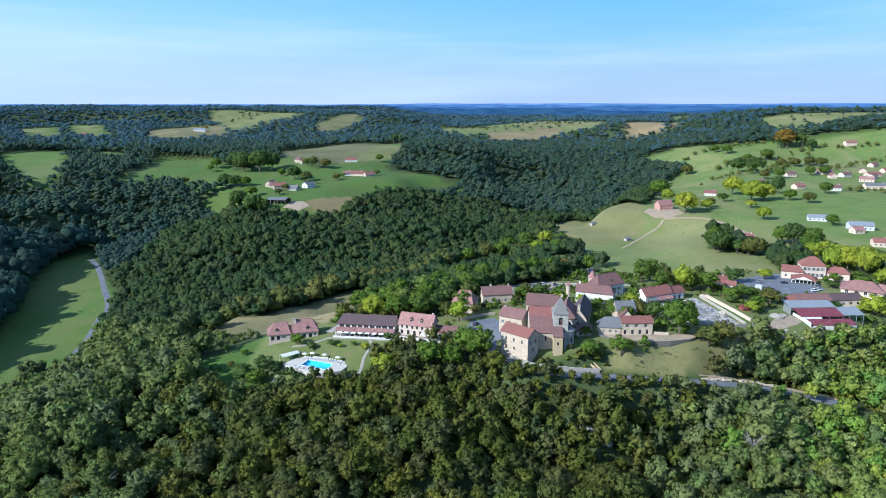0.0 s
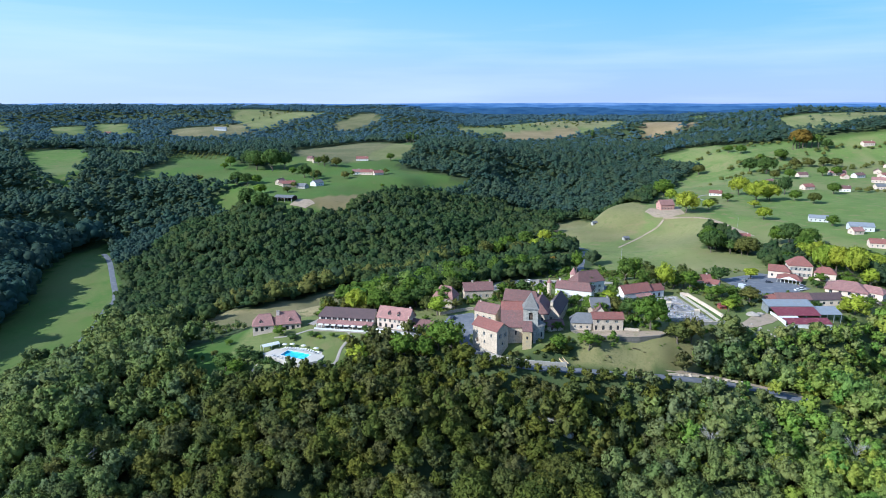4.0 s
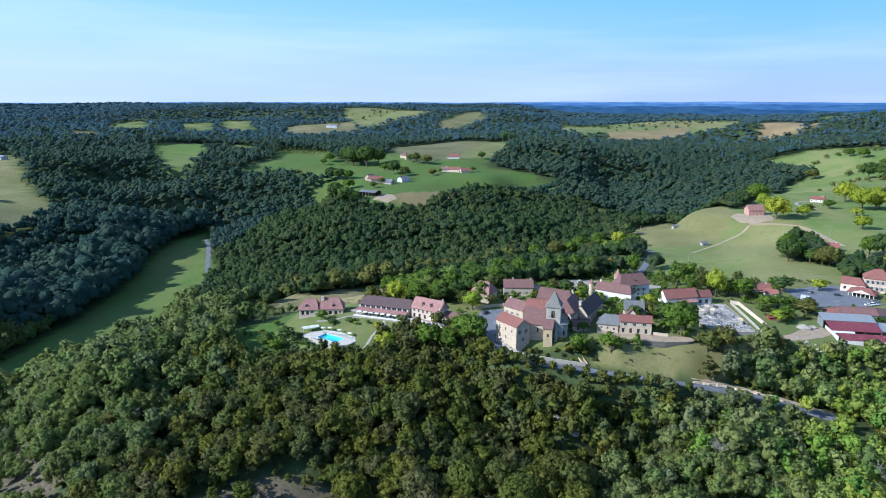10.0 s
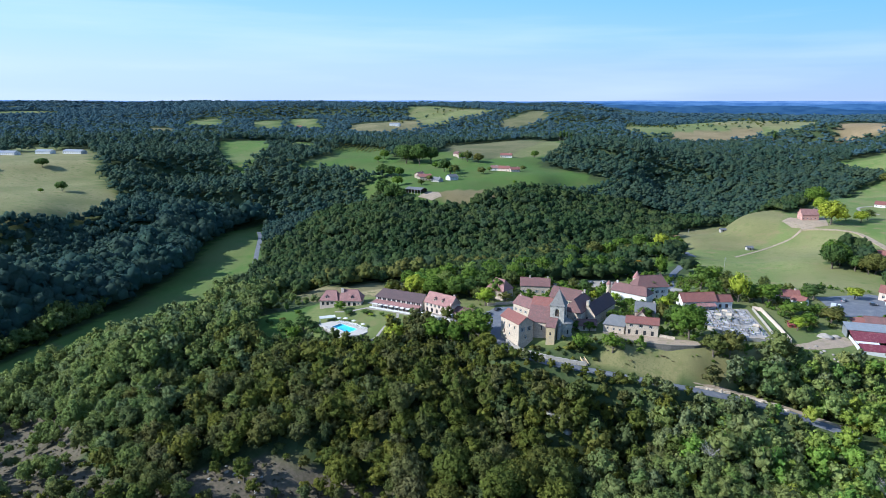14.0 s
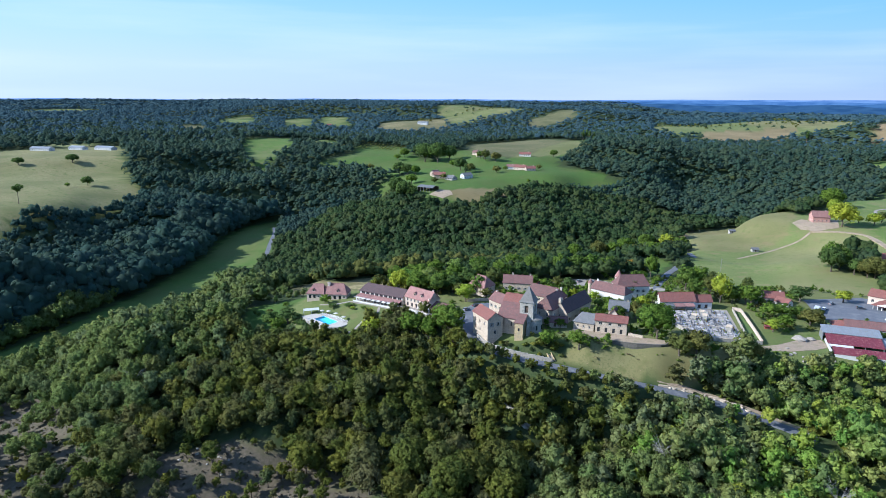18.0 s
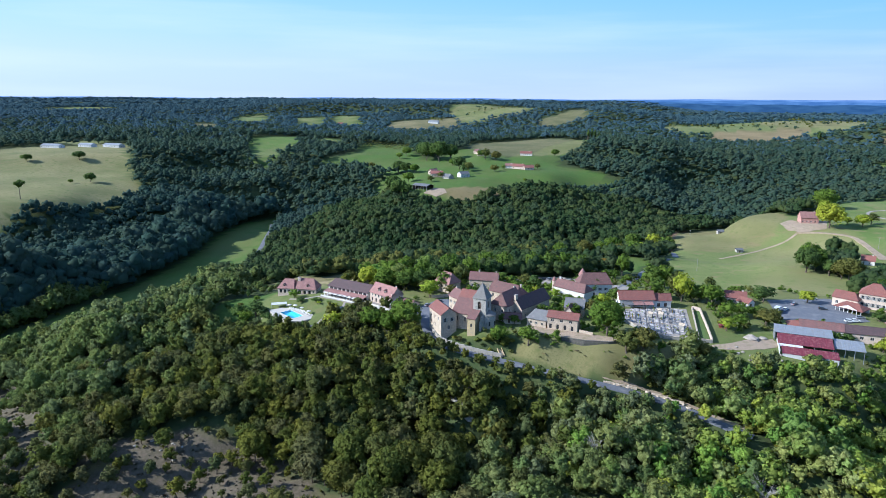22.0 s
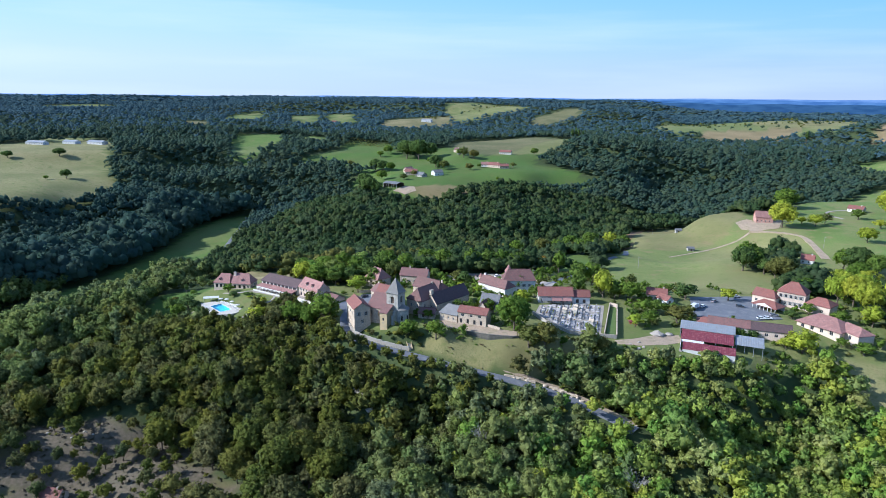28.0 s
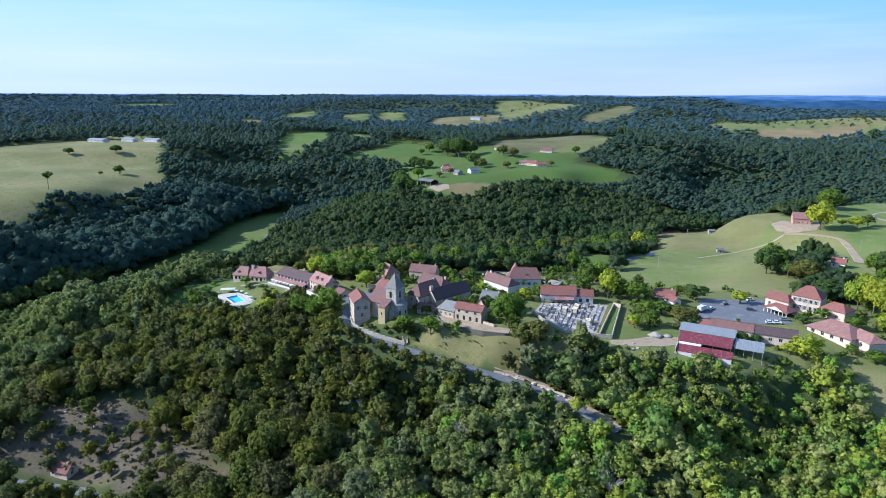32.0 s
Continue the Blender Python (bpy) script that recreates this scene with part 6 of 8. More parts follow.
house("presbytery_wing", "long low white house with a brown-pink tiled roof", (73.6, 337.6), (91.4, 330.5), 8.5, 4.0, 0.8, -5, TILE_BROWN, RENDER_WHITE, (0, 2), front=row(5, 1.4, 3.5, 1.0, 1.0, 1.5, "s"), chimneys=[(-8.6, 0, 0.9, 1.2)], stretch=0.5)
house("presbytery", "tall white house with a brown tiled roof", (83, 342.4), (99, 350.4), 9, 7.0, 2.0, -5.2, TILE_BROWN, RENDER_WHITE, (3, 2.2), front=row(5, 1.4, 3.2, 3.4, 1.0, 1.5, "s") + row(5, 1.4, 3.2, 0.6, 1.0, 1.6, "n"), right=row(2, 2, 3.6, 3.4, 1.0, 1.5, "s"))
for q, r, top, base in (((84, 349.5), 2.0, 8.4, -5.5), ((69.6, 343.4), 1.2, 3.4, -5.5)):
    turret = thing("turret", "small stone turret with a pointed tiled roof", "turret", "turrets", pose(q[0], q[1], base))
    part("wall", Geo().spin([(r, -3), (r, top - base - r * 1.9)], 14), STONE, turret)
    part("roof", Geo().spin([(r + 0.35, top - base - r * 1.9 - 0.15), (r * 0.5, top - base - r * 0.8), (0.05, top - base)], 14), TILE_PINK, turret)
house("cemetery_house", "long house with a red-brown tiled roof at the cemetery", (106.7, 332.3), (123.2, 339.7), 8, 2.6, -0.9, -5.2, TILE_RED, RENDER_WHITE, front=row(5, 1.4, 3.3, 0.8, 1.0, 1.5, "n"), left=[(3.2, 1.0, 1.2, 1.5, "n")])
house("cemetery_shed", "lower tiled shed joined to the long house", (123.6, 339.9), (131.6, 343.4), 6.5, 1.0, -1.6, -5.4, TILE_RED, RENDER_WHITE, front=row(2, 1.4, 3.6, 0.3, 1.6, 2, "door"))
for i, (u0, u1) in enumerate(((-7.5, -2.5), (-2.2, 3.2), (3.5, 8))):
    porch_at = pose(114.9, 336, -5.2, 0, 0, 24.2)
    lean = thing("lean_to_roof", "low tiled lean-to against the long house", "lean-to", "lean-tos", porch_at)
    part("roof", Geo().slab([(u0, -7.2, 2.4), (u1, -7.2, 2.4), (u1, -4.1, 3.4), (u0, -4.1, 3.4)], 0.18), (SLATE, TILE_PINK, TILE_PINK)[i], lean)
    part("post", Geo().box(u0 + 0.1, u0 + 0.3, -7.1, -6.9, -1, 2.3), WOOD_DARK, lean)
    part("post", Geo().box(u1 - 0.3, u1 - 0.1, -7.1, -6.9, -1, 2.3), WOOD_DARK, lean)
house("red_house", "low house with a russet tiled roof at the meadow's edge", (158.4, 369.6), (168.8, 370.7), 8, -0.9, -3.4, -6.6, TILE_RED, RENDER_PINK, front=row(3, 1.4, 3.2, 0.8, 1.0, 1.3, "s"), chimneys=[(3.4, 0, 0.8, 0.9)])
house("red_house_porch", "low tiled porch wing of the russet-roofed house", (166, 366.8), (171.6, 362.4), 5, -2.4, -4.2, -6.8, TILE_RED, RENDER_WHITE, right=[(1.4, 0.3, 1.6, 1.8, "door")])
house("garden_cabin", "small cabin with a red roof in the yard", (156.6, 322.6), (160.4, 322.8), 3.4, -3.9, -5.0, -6.8, SHEET_RED, WOOD_RED, front=[(1.2, 0.1, 1.0, 1.5, "door")])

# ---------------------------------------------------------------- sheds, town hall and houses by the car park
barn = thing("farm_shed", "run of farm sheds with grey and dark red sheet roofs", "shed", at=pose(180.8, 300.6, -9.2, 0, 0, 1.5))
for x0, x1, y0, y1, z0, z1, mat, lab in ((0, 24, 17.6, 25, 5.4, 7.0, SHEET_GREY, "grey sheet roof"), (1.0, 23.4, 9.2, 17.4, 3.2, 5.2, SHEET_RED, "dark red sheet roof"), (2.2, 24.4, 0.6, 6.2, 1.6, 3.1, SHEET_RED, "rust-streaked red sheet roof"),
                                         (24.0, 36, 12.2, 20.2, 2.8, 4.8, SHEET_GREY, "pale blue-grey sheet roof")):
    n_sheets = max(2, int((x1 - x0) / 3.2))
    for k in range(n_sheets):
        a0, a1 = x0 + (x1 - x0) * k / n_sheets, x0 + (x1 - x0) * (k + 1) / n_sheets
        sh = Geo()
        ribs = 8
        pts = []
        for j in range(ribs * 2 + 1):
            dz = 0.05 if j % 4 in (1, 2) else 0.0
            pts.append((a0 + (a1 - a0) * j / (ribs * 2), dz))
        for (xa, da), (xb, db) in zip(pts, pts[1:]):
            sh.add([(xa, y0, z0 + da), (xb, y0, z0 + db), (xb, y1, z1 + db), (xa, y1, z1 + da)], [(0, 1, 2, 3)])
        sh.slab([(a0, y0, z0 - 0.02), (a1, y0, z0 - 0.02), (a1, y1, z1 - 0.02), (a0, y1, z1 - 0.02)], 0.08)
        part("roof_sheet", sh, mat, barn, lab)
    for k in range(4):
        a0 = x0 + 0.4 + (x1 - x0 - 1.0) * k / 3
        part("post", Geo().box(a0, a0 + 0.2, y0 + 0.2, y0 + 0.4, -3, z0 - 0.1), SHEET_GREY, barn)
part("front_wall", Geo().box(2.4, 11.8, 0.7, 0.9, -3, 1.55), SHEET_WHITE, barn, "white sheet front wall")
part("front_wall", Geo().box(11.9, 24.2, 0.7, 0.9, -3, 1.5), SHEET_WHITE, barn)
part("side_wall", Geo().box(1.2, 1.4, 1.0, 17.3, -3, 3.0), SHEET_WHITE, barn)
part("side_wall", Geo().box(0.2, 0.4, 17.7, 24.8, -3, 5.4), SHEET_GREY, barn)
part("white_panel", Geo().slab([(1.6, 7.4, 2.5), (11, 7.4, 2.5), (11, 9.15, 3.1), (1.6, 9.15, 3.1)], 0.15), SHEET_WHITE, barn, "white roof strip")
part("back_wall", Geo().box(0.4, 24, 24.6, 24.8, -3, 6.9), SHEET_GREY, barn)
house("low_range", "long low range with a russet tiled roof along the car park", (192, 336.6), (210, 337.2), 8, -2.0, -4.4, -8.2, TILE_BROWN, RENDER_WHITE, front=row(4, 2, 4.2, 0.8, 1.2, 1.3, "n"), left=[(2.6, 0.5, 1.6, 2.0, "door")], stretch=0.2)
house("low_range", "continuation of the low range with a darker roof", (210.4, 337.4), (228, 339), 8, -2.2, -4.6, -8.2, TILE_DARK, RENDER_PINK, front=row(4, 2, 4.2, 0.8, 1.6, 1.5, "n"))
house("low_range_end", "small hipped end of the low range", (187, 336.0), (191.6, 336.4), 7, -2.8, -4.6, -8.2, TILE_RED, RENDER_WHITE, (2.4, 0), front=[(2, 0.5, 1.2, 1.6, "n")])
house("town_hall", "tall cream town hall with a russet hipped roof", (226.6, 392.6), (236.6, 389.8), 10.5, 5.8, 1.2, -6.6, TILE_RED, RENDER_PINK, (5, 5), stretch=3.2,
      front=row(5, 1.3, 2.45, 4.6, 1.1, 1.9, "s") + row(5, 1.3, 2.45, 0.8, 1.1, 2.1, "s"), left=row(3, 1.6, 3.2, 4.6, 1.1, 1.8, "s"))
house("town_hall_wing", "single-storey cream wing with a russet roof", (213.6, 392.4), (224.6, 387.4), 9, 0.4, -2.4, -6.8, TILE_RED, RENDER_PINK, (0, 3), front=row(3, 1.6, 3.4, 1.0, 1.3, 1.6, "n"))
house("town_hall_wing", "single-storey cream wing with a hipped russet roof", (240.6, 386.6), (248.4, 382.6), 10, 0.6, -2.2, -6.8, TILE_RED, RENDER_PINK, (3.5, 3.5), stretch=3, front=row(2, 3, 4.4, 1.0, 1.3, 1.6, "n"))
hall = house("market_pavilion", "open pavilion with white columns and a russet roof", (215.6, 379.4), (223.4, 374.6), 9, -2.0, -4.2, -7.2, TILE_RED, RENDER_WHITE, (3.5, 3.5), stretch=4, sides="b")
for i in range(7):
    part("column", Geo().rod((-6.2 + i * 2.05, -4.2, -1), (-6.2 + i * 2.05, -4.2, 3.0), 0.2, 0.17, 10), TRIM_WHITE, hall, "white round column")
part("floor", Geo().box(-6.8, 6.8, -4.6, 4.3, -3, 0.05), GRAVEL, hall)
part("beam", Geo().box(-6.7, 6.7, -4.4, -4.0, 2.85, 3.15), TRIM_WHITE, hall)
part("pediment", Geo().add([(-4.6, -4.95, 3.0), (4.6, -4.95, 3.0), (0, -4.95, 4.8), (-4.6, -4.7, 3.0), (4.6, -4.7, 3.0), (0, -4.7, 4.8)], [(0, 1, 2), (5, 4, 3), (0, 2, 5, 3), (1, 4, 5, 2), (0, 3, 4, 1)]), TRIM_WHITE, hall, "white triangular pediment")
house("broad_roofed_hall", "broad low hall with a large russet tiled roof", (238.6, 364.8), (251, 356.6), 15, -1.6, -5.4, -8.6, TILE_PINK, RENDER_PINK, (6, 6), stretch=6, front=row(4, 2.2, 4.6, 0.6, 1.6, 2.0, "n"), over=0.8)
house("broad_hall_wing", "lower tiled wing of the broad hall", (253, 358), (260, 349), 9, -2.8, -5.4, -8.8, TILE_PINK, RENDER_PINK, (0, 3), front=row(2, 2, 4, 0.6, 1.4, 1.8, "n"))

# ---------------------------------------------------------------- scattered houses and farms
FARMHOUSES = [("new_house", "new pink brick house standing on bare earth", 222, 640, 14, 11, 4.8, 9.2, 10, TILE_PINK, BRICK), ("cottage", "white cottage with a red roof among trees", 248, 512, 8, 7, 3.2, 6.0, -10, TILE_RED, RENDER_WHITE),
              ("villa", "low villa with a russet roof and white drive", 304, 727, 13, 9, 3, 5.6, -25, TILE_RED, RENDER_WHITE), ("hangar", "pale sheet-roofed farm hangar", 337, 571, 15, 8, 3.4, 5.4, -20, SHEET_GREY, SHEET_WHITE),
              ("hangar", "long grey sheet-roofed farm hangar", 350, 530, 18, 11, 4, 6.4, -15, SHEET_GREY, SHEET_WHITE), ("farmhouse", "small russet-roofed farmhouse beside the hangars", 338, 515, 9, 7, 3, 5.4, 10, TILE_PINK, RENDER_PINK),
              ("house", "cream house with a russet roof", 330, 474, 11, 8, 3.4, 6, -15, TILE_RED, RENDER_PINK)]
HAMLET = [(422, 760, 13, 9, 15, 0), (527, 890, 20, 10, -10, 0), (539, 862, 15, 9, 20, 1), (515, 850, 10, 8, 80, 0), (536, 812, 16, 10, -30, 0), (560, 838, 14, 9, 40, 1), (575, 860, 20, 10, 10, 0), (512, 758, 26, 9, -5, 2),
          (590, 905, 13, 9, 60, 0), (674, 1076, 18, 10, 0, 0), (398, 804, 11, 8, 30, 0), (455, 742, 11, 8, -20, 1), (620, 900, 15, 9, 15, 0), (600, 820, 14, 10, -40, 1), (470, 870, 13, 9, 5, 0), (640, 960, 14, 9, 30, 0)]


def plain_house(name, label, x, y, length, width, eave, ridge, turn, roof, wall, group=""):
    c, s = math.cos(math.radians(turn)), math.sin(math.radians(turn))
    z = ground(x, y)
    a, b = (x - c * length / 2, y - s * length / 2), (x + c * length / 2, y + s * length / 2)
    k = max(1, int(length / 3.4))
    return house(name, label, a, b, width, z + ridge, z + eave, z, roof, wall, front=row(k, 1.0, (length - 1) / k, 0.8, 1.1, 1.4, "n"), left=[(width / 2 - 0.6, 0.8, 1.2, 1.4, "n")], right=[(width / 2 - 0.6, 0.8, 1.2, 1.4, "n")],
                 chimneys=[(length * 0.3, 0, 0.8, 0.8)] if wall is not SHEET_WHITE else [], group=group, category="house")


for row_ in FARMHOUSES:
    plain_house(*row_)
for i, (x, y, length, width, turn, wall) in enumerate(HAMLET):
    plain_house("village_house", "cream village house with a russet tiled roof", x, y, length, width, 3.6, 6.4, turn, (TILE_RED, TILE_PINK, TILE_BROWN)[i % 3] if wall < 2 else SLATE, (RENDER_PINK, RENDER_WHITE, RENDER_PINK)[wall], "houses of the upper hamlet")
HILL_FARM = [(-195, 766, 15, 9, 4.5, 7.5, 20, TILE_RED, STONE), (-212, 790, 12, 8, 4, 7, 70, TILE_PINK, STONE), (-205, 778, 10, 7, 3.5, 6, -10, TILE_BROWN, STONE), (-176, 757, 12, 9, 2.5, 5.5, -20, SLATE, STONE_GREY), (-163, 778, 13, 10, 4, 7, 55, SLATE, SHEET_WHITE), (-113, 860, 16, 9, 3.6, 6.6, -8, TILE_RED, RENDER_PINK), (-98, 856, 13, 8, 3.2, 6, 30, TILE_RED, RENDER_PINK), (-128, 862, 10, 8, 3.4, 6.4, 15, TILE_PINK, RENDER_WHITE)]
FAR_FARMS = [(-139, 980, 18, 8, 3.4, 6.2, 8, TILE_RED, RENDER_WHITE), (-202, 948, 12, 8, 4, 7, 30, TILE_RED, STONE), (-215, 965, 10, 8, 4, 7, -30, TILE_BROWN, STONE), (-905, 1640, 16, 9, 4, 7, 10, TILE_RED, STONE), (-640, 1720, 30, 12, 5, 8, 5, SHEET_GREY, SHEET_WHITE), (-660, 1215, 14, 9, 4, 7, 10, TILE_RED, STONE), (209, 2200, 16, 9, 4, 7, 0, SHEET_GREY, RENDER_WHITE)]
for i, (x, y, length, width, eave, ridge, turn, roof, wall) in enumerate(HILL_FARM + FAR_FARMS):
    plain_house("farm_building", "old farm building with a pitched roof on the far hill" if i < 11 else "far farm building on the hills", x, y, length, width, eave, ridge, turn, roof, wall, "farm buildings of the hill")
shed = thing("cattle_shed", "open cattle shed with a dark sheet roof on the hill", "shed", at=pose(-176, 683, ground(-176, 683), 0, 0, -12))
part("roof", Geo().slab([(-11, -7, 4.2), (11, -7, 4.2), (11, 0, 6.2), (-11, 0, 6.2)], 0.2), SLATE, shed)
part("roof", Geo().slab([(11, 7, 4.2), (-11, 7, 4.2), (-11, 0, 6.2), (11, 0, 6.2)], 0.2), SLATE, shed)
part("back_wall", Geo().box(-10.6, 10.6, 6.4, 6.7, -2, 4.2), WOOD_DARK, shed)
part("side_wall", Geo().box(-10.7, -10.4, -6.6, 6.4, -2, 4.2), WOOD_DARK, shed)
for i in range(6):
    part("post", Geo().box(-10.4 + i * 4.1, -10.1 + i * 4.1, -6.7, -6.4, -1, 4.2), WOOD_GREY, shed)
for x, y, length, turn in ((-784, 656, 34, 8), (-752, 690, 26, 5), (-712, 704, 34, 0)):
    plain_house("stock_barn", "long low stock barn with a pale sheet roof", x, y, length, 11, 3.4, 5.6, turn, SHEET_GREY, SHEET_WHITE, "stock barns")
plain_house("roadside_house", "small roadside house with a red tiled roof", -37, 152, 9, 6, 2.6, 5.2, 12, TILE_RED, RENDER_PINK)
plain_house("roadside_house", "dark-roofed house by the lower road", -47, 131, 9, 7, 3.2, 6.4, 55, TILE_DARK, STONE)
# hut shapes added where small heaps lie in the meadow
for x, y in ((168, 573), (152, 640)):
    hut = thing("field_hut", "hut-shaped stand-in for a small heap in the meadow", "hut", "field huts", pose(x, y, ground(x, y), 0, 0, 20))
    part("body", Geo().box(-2.6, 2.6, -2, 2, -1, 2.2), STONE_GREY, hut)
    part("roof_slope", Geo().slab([(-3, -2.4, 2.0), (3, -2.4, 2.0), (3, 0, 3.6), (-3, 0, 3.6)], 0.15), SLATE, hut)
    part("roof_slope", Geo().slab([(3, 2.4, 2.0), (-3, 2.4, 2.0), (-3, 0, 3.6), (3, 0, 3.6)], 0.15), SLATE, hut)
    part("door", Geo().box(-0.5, 0.5, -2.04, -1.9, 0, 1.8), WOOD_DARK, hut)

# ---------------------------------------------------------------- trees of the village and the meadows: x, y, height, half width, kind
TREES_CHURCH = [(110, 283, 17, 9.4, "g"), (64, 264, 8.0, 4.8, "g"), (78, 265, 8.5, 5.2, "g"), (66, 281, 5.2, 2.7, "g"), (75, 297, 6.6, 2.8, "g"), (60, 281, 4.7, 2.2, "g"), (8, 309, 11, 5.6, "y"), (17, 318, 6.1, 3.8, "o"),
                (29, 346, 6.3, 3.2, "o"), (100, 326, 6.6, 4.3, "y"), (74, 329, 6.0, 3.0, "y"), (82, 324, 5.0, 3.4, "g"), (88, 322, 5.0, 3.4, "g"), (120, 274, 10.5, 5.6, "o"), (127, 276, 12.5, 5.7, "o"), (42, 398, 15, 5.7, "g")]
TREES_SQUARE = [(51, 404, 15, 6.6, "g"), (60, 408, 15, 5.9, "g"), (70, 410, 14, 6.6, "g"), (25, 388, 15, 7.1, "g"), (12, 390, 14, 8.2, "g"), (85, 429, 10, 6.9, "r"), (97, 414, 16, 4.5, "g"), 
                (119, 372, 15.5, 6.0, "g"), (126, 378, 14, 6.0, "g"), (132, 376, 11.5, 5.5, "o"), (63, 330, 6.5, 2.4, "y"), (78, 318, 5.2, 3.4, "g"), (124, 352, 13, 5.0, "g"), (132, 366, 9.9, 4.0, "o"), (137, 354, 17, 5.4, "y"),
                (143, 356, 10.8, 5.0, "g"), (152, 355, 12, 6.2, "g")]
TREES_YARD = [(150, 364, 14.2, 4.0, "o"), (160, 342, 7.0, 4.9, "g"), (167, 345, 7.1, 5.5, "g"), (174, 347, 6.6, 5.0, "g"), (178, 334, 10, 5.9, "o"), (178, 378, 9.7, 6.6, "d"), (200, 386, 7.3, 4.9, "y"), (151, 284, 9.5, 4.0, "o"),
              (196, 298, 5.5, 4.6, "d"), (182, 346, 7.1, 3.3, "o"), (207, 472, 17, 9.2, "d"), (213, 478, 15.9, 7.4, "g"), (220, 468, 11.1, 6.6, "d"), (230, 462, 14, 9.0, "o"), (145, 360, 7.3, 3.4, "g")]
TREES_HALL = [(254, 405, 17, 7.3, "y"), (261, 402, 18, 8.0, "y"), (266, 392, 17.5, 7.8, "y"), (260, 440, 14, 8.7, "y"), (268, 425, 15, 8.5, "y"), (266, 374, 12, 5.6, "y"), (233, 331, 11.5, 6.8, "y"), (238, 377, 6.0, 4.2, "g"),
              (259, 342, 6.5, 5.0, "g"), (250, 345, 5, 3.2, "g"), (230, 366, 5, 4.0, "d"), (206, 330, 4.4, 3.3, "d"), (212, 331, 4.4, 3.4, "d"), (240, 424, 10.5, 6.3, "g"),
              (252, 372, 6.5, 4.6, "g"), (226, 330, 6, 3.9, "y")]
TREES_FIELDS = [(248, 428, 9, 5.6, "d"), (272, 465, 14.5, 7.6, "g"), (209, 482, 18, 7.7, "g"), (275, 450, 13, 8, "y"), (284, 420, 15, 8, "y"), (284, 400, 15, 8, "y"), (-525, 515, 11, 7, "d"), (-532, 495, 5, 3, "g"),
                (-679, 545, 10, 8, "d"), (-640, 590, 12, 9, "d"), (262, 632, 11, 6.5, "y"), (270, 645, 10, 6, "o"), (252, 640, 7, 4, "y"), (310, 640, 8, 6, "y"), (345, 690, 9, 5, "y"), (360, 745, 12, 7, "y"), (372, 760, 13, 8, "y")]
TREES_LAWN = [(-88, 264, 9, 5, "d"), (-82, 262, 8, 4.5, "g"), (-75, 268, 5, 4, "d"), (-70, 290, 5.5, 3.4, "g"), (-26, 288, 4.5, 2.4, "d"), (-104, 290, 6, 1.3, "d"), (-48, 283, 2, 1.6, "y"), (-42, 284, 2, 1.6, "g"), (-97, 275, 3, 2, "o"),
              (-94, 286, 3, 2.2, "g"), (-105, 272, 3.4, 1.2, "d"), (-101, 270, 3.4, 1.2, "d"), (-62, 285, 2.5, 3.0, "d"), (-52, 286, 2.5, 3.0, "d"), (-36, 280, 3.5, 2.4, "y"), (-12, 316, 12, 6, "g"), (-24, 316, 13, 7, "g"), (-36, 318, 13, 7, "y")]
FIELD_TREE = {"g": ("field_tree", "leafy green tree standing in the meadows", "field trees"), "d": ("dark_field_tree", "dark green tree on the far pasture", "dark field trees"), "y": ("yellowing_tree", "yellow-green tree in the upper meadows", "yellowing field trees"),
              "o": ("olive_green_tree", "olive-green tree beside the fields", "drying field trees"), "r": ("rust_tree", "orange-brown autumn tree by the fields", "autumn field trees")}
TREES_HOTEL = [(16, 266, 17, 6.6, "g"), (10, 271, 15, 6.0, "g"), (4, 267, 13, 5.2, "g"), (-6, 268, 13, 6.2, "g"), (-14, 266, 11, 5.0, "f"), (-26, 264, 9, 5.4, "y"), (-20, 269, 8, 4.4, "o"), (22, 258, 11, 5.0, "f"), (-80, 268, 9.5, 5.2, "d")]
TREES_BEHIND = [
    (-44, 330, 13, 6.0, "g"), (-36, 328, 12, 6.5, "b"), (-29, 332, 14, 6.5, "g"), (-21, 327, 13, 6.0, "b"), (-13, 324, 12, 5.4, "g"), (-4, 321, 12, 5.0, "d"), (2, 316, 8, 4.2, "o"), (-8, 334, 14, 6.2, "g"), (2, 330, 14, 6.0, "d"),
               (10, 324, 12, 5.6, "g"), (-24, 342, 14, 6.4, "g"), (-12, 346, 14, 6.4, "b"), (2, 346, 14, 6.2, "g"), (14, 340, 12, 5.6, "o"), (14, 356, 14, 6.4, "g"), (-40, 345, 14, 6.8, "g"), (-2, 360, 14, 6.8, "g"), (22, 364, 13, 6.2, "d")]
TREES_GARDENS = [
    (34, 356, 9, 4.4, "g"), (48, 360, 9, 4.6, "o"), (44, 346, 8, 4.4, "g"), (56, 352, 9, 4.8, "d"), (82, 352, 9, 4.6, "g"), (92, 346, 10, 5.0, "g"), (84, 336, 8, 4.0, "o"), (104, 336, 7.5, 3.8, "g"),
               (90, 300, 8, 4.0, "g"), (98, 306, 9, 4.4, "o"), (86, 308, 8, 4.4, "g"), (104, 300, 11, 5.0, "d"), (166, 326, 8, 4.6, "g"), (160, 318, 7, 4.2, "y")]
n_tree = 0
for group_ in (TREES_CHURCH, TREES_SQUARE, TREES_YARD, TREES_HALL, TREES_FIELDS, TREES_LAWN, TREES_HOTEL, TREES_BEHIND, TREES_GARDENS):
    for x, y, tall, wide, key in group_:
        n_tree += 1
        tree(x, y, tall, wide, key, n_tree * 3)

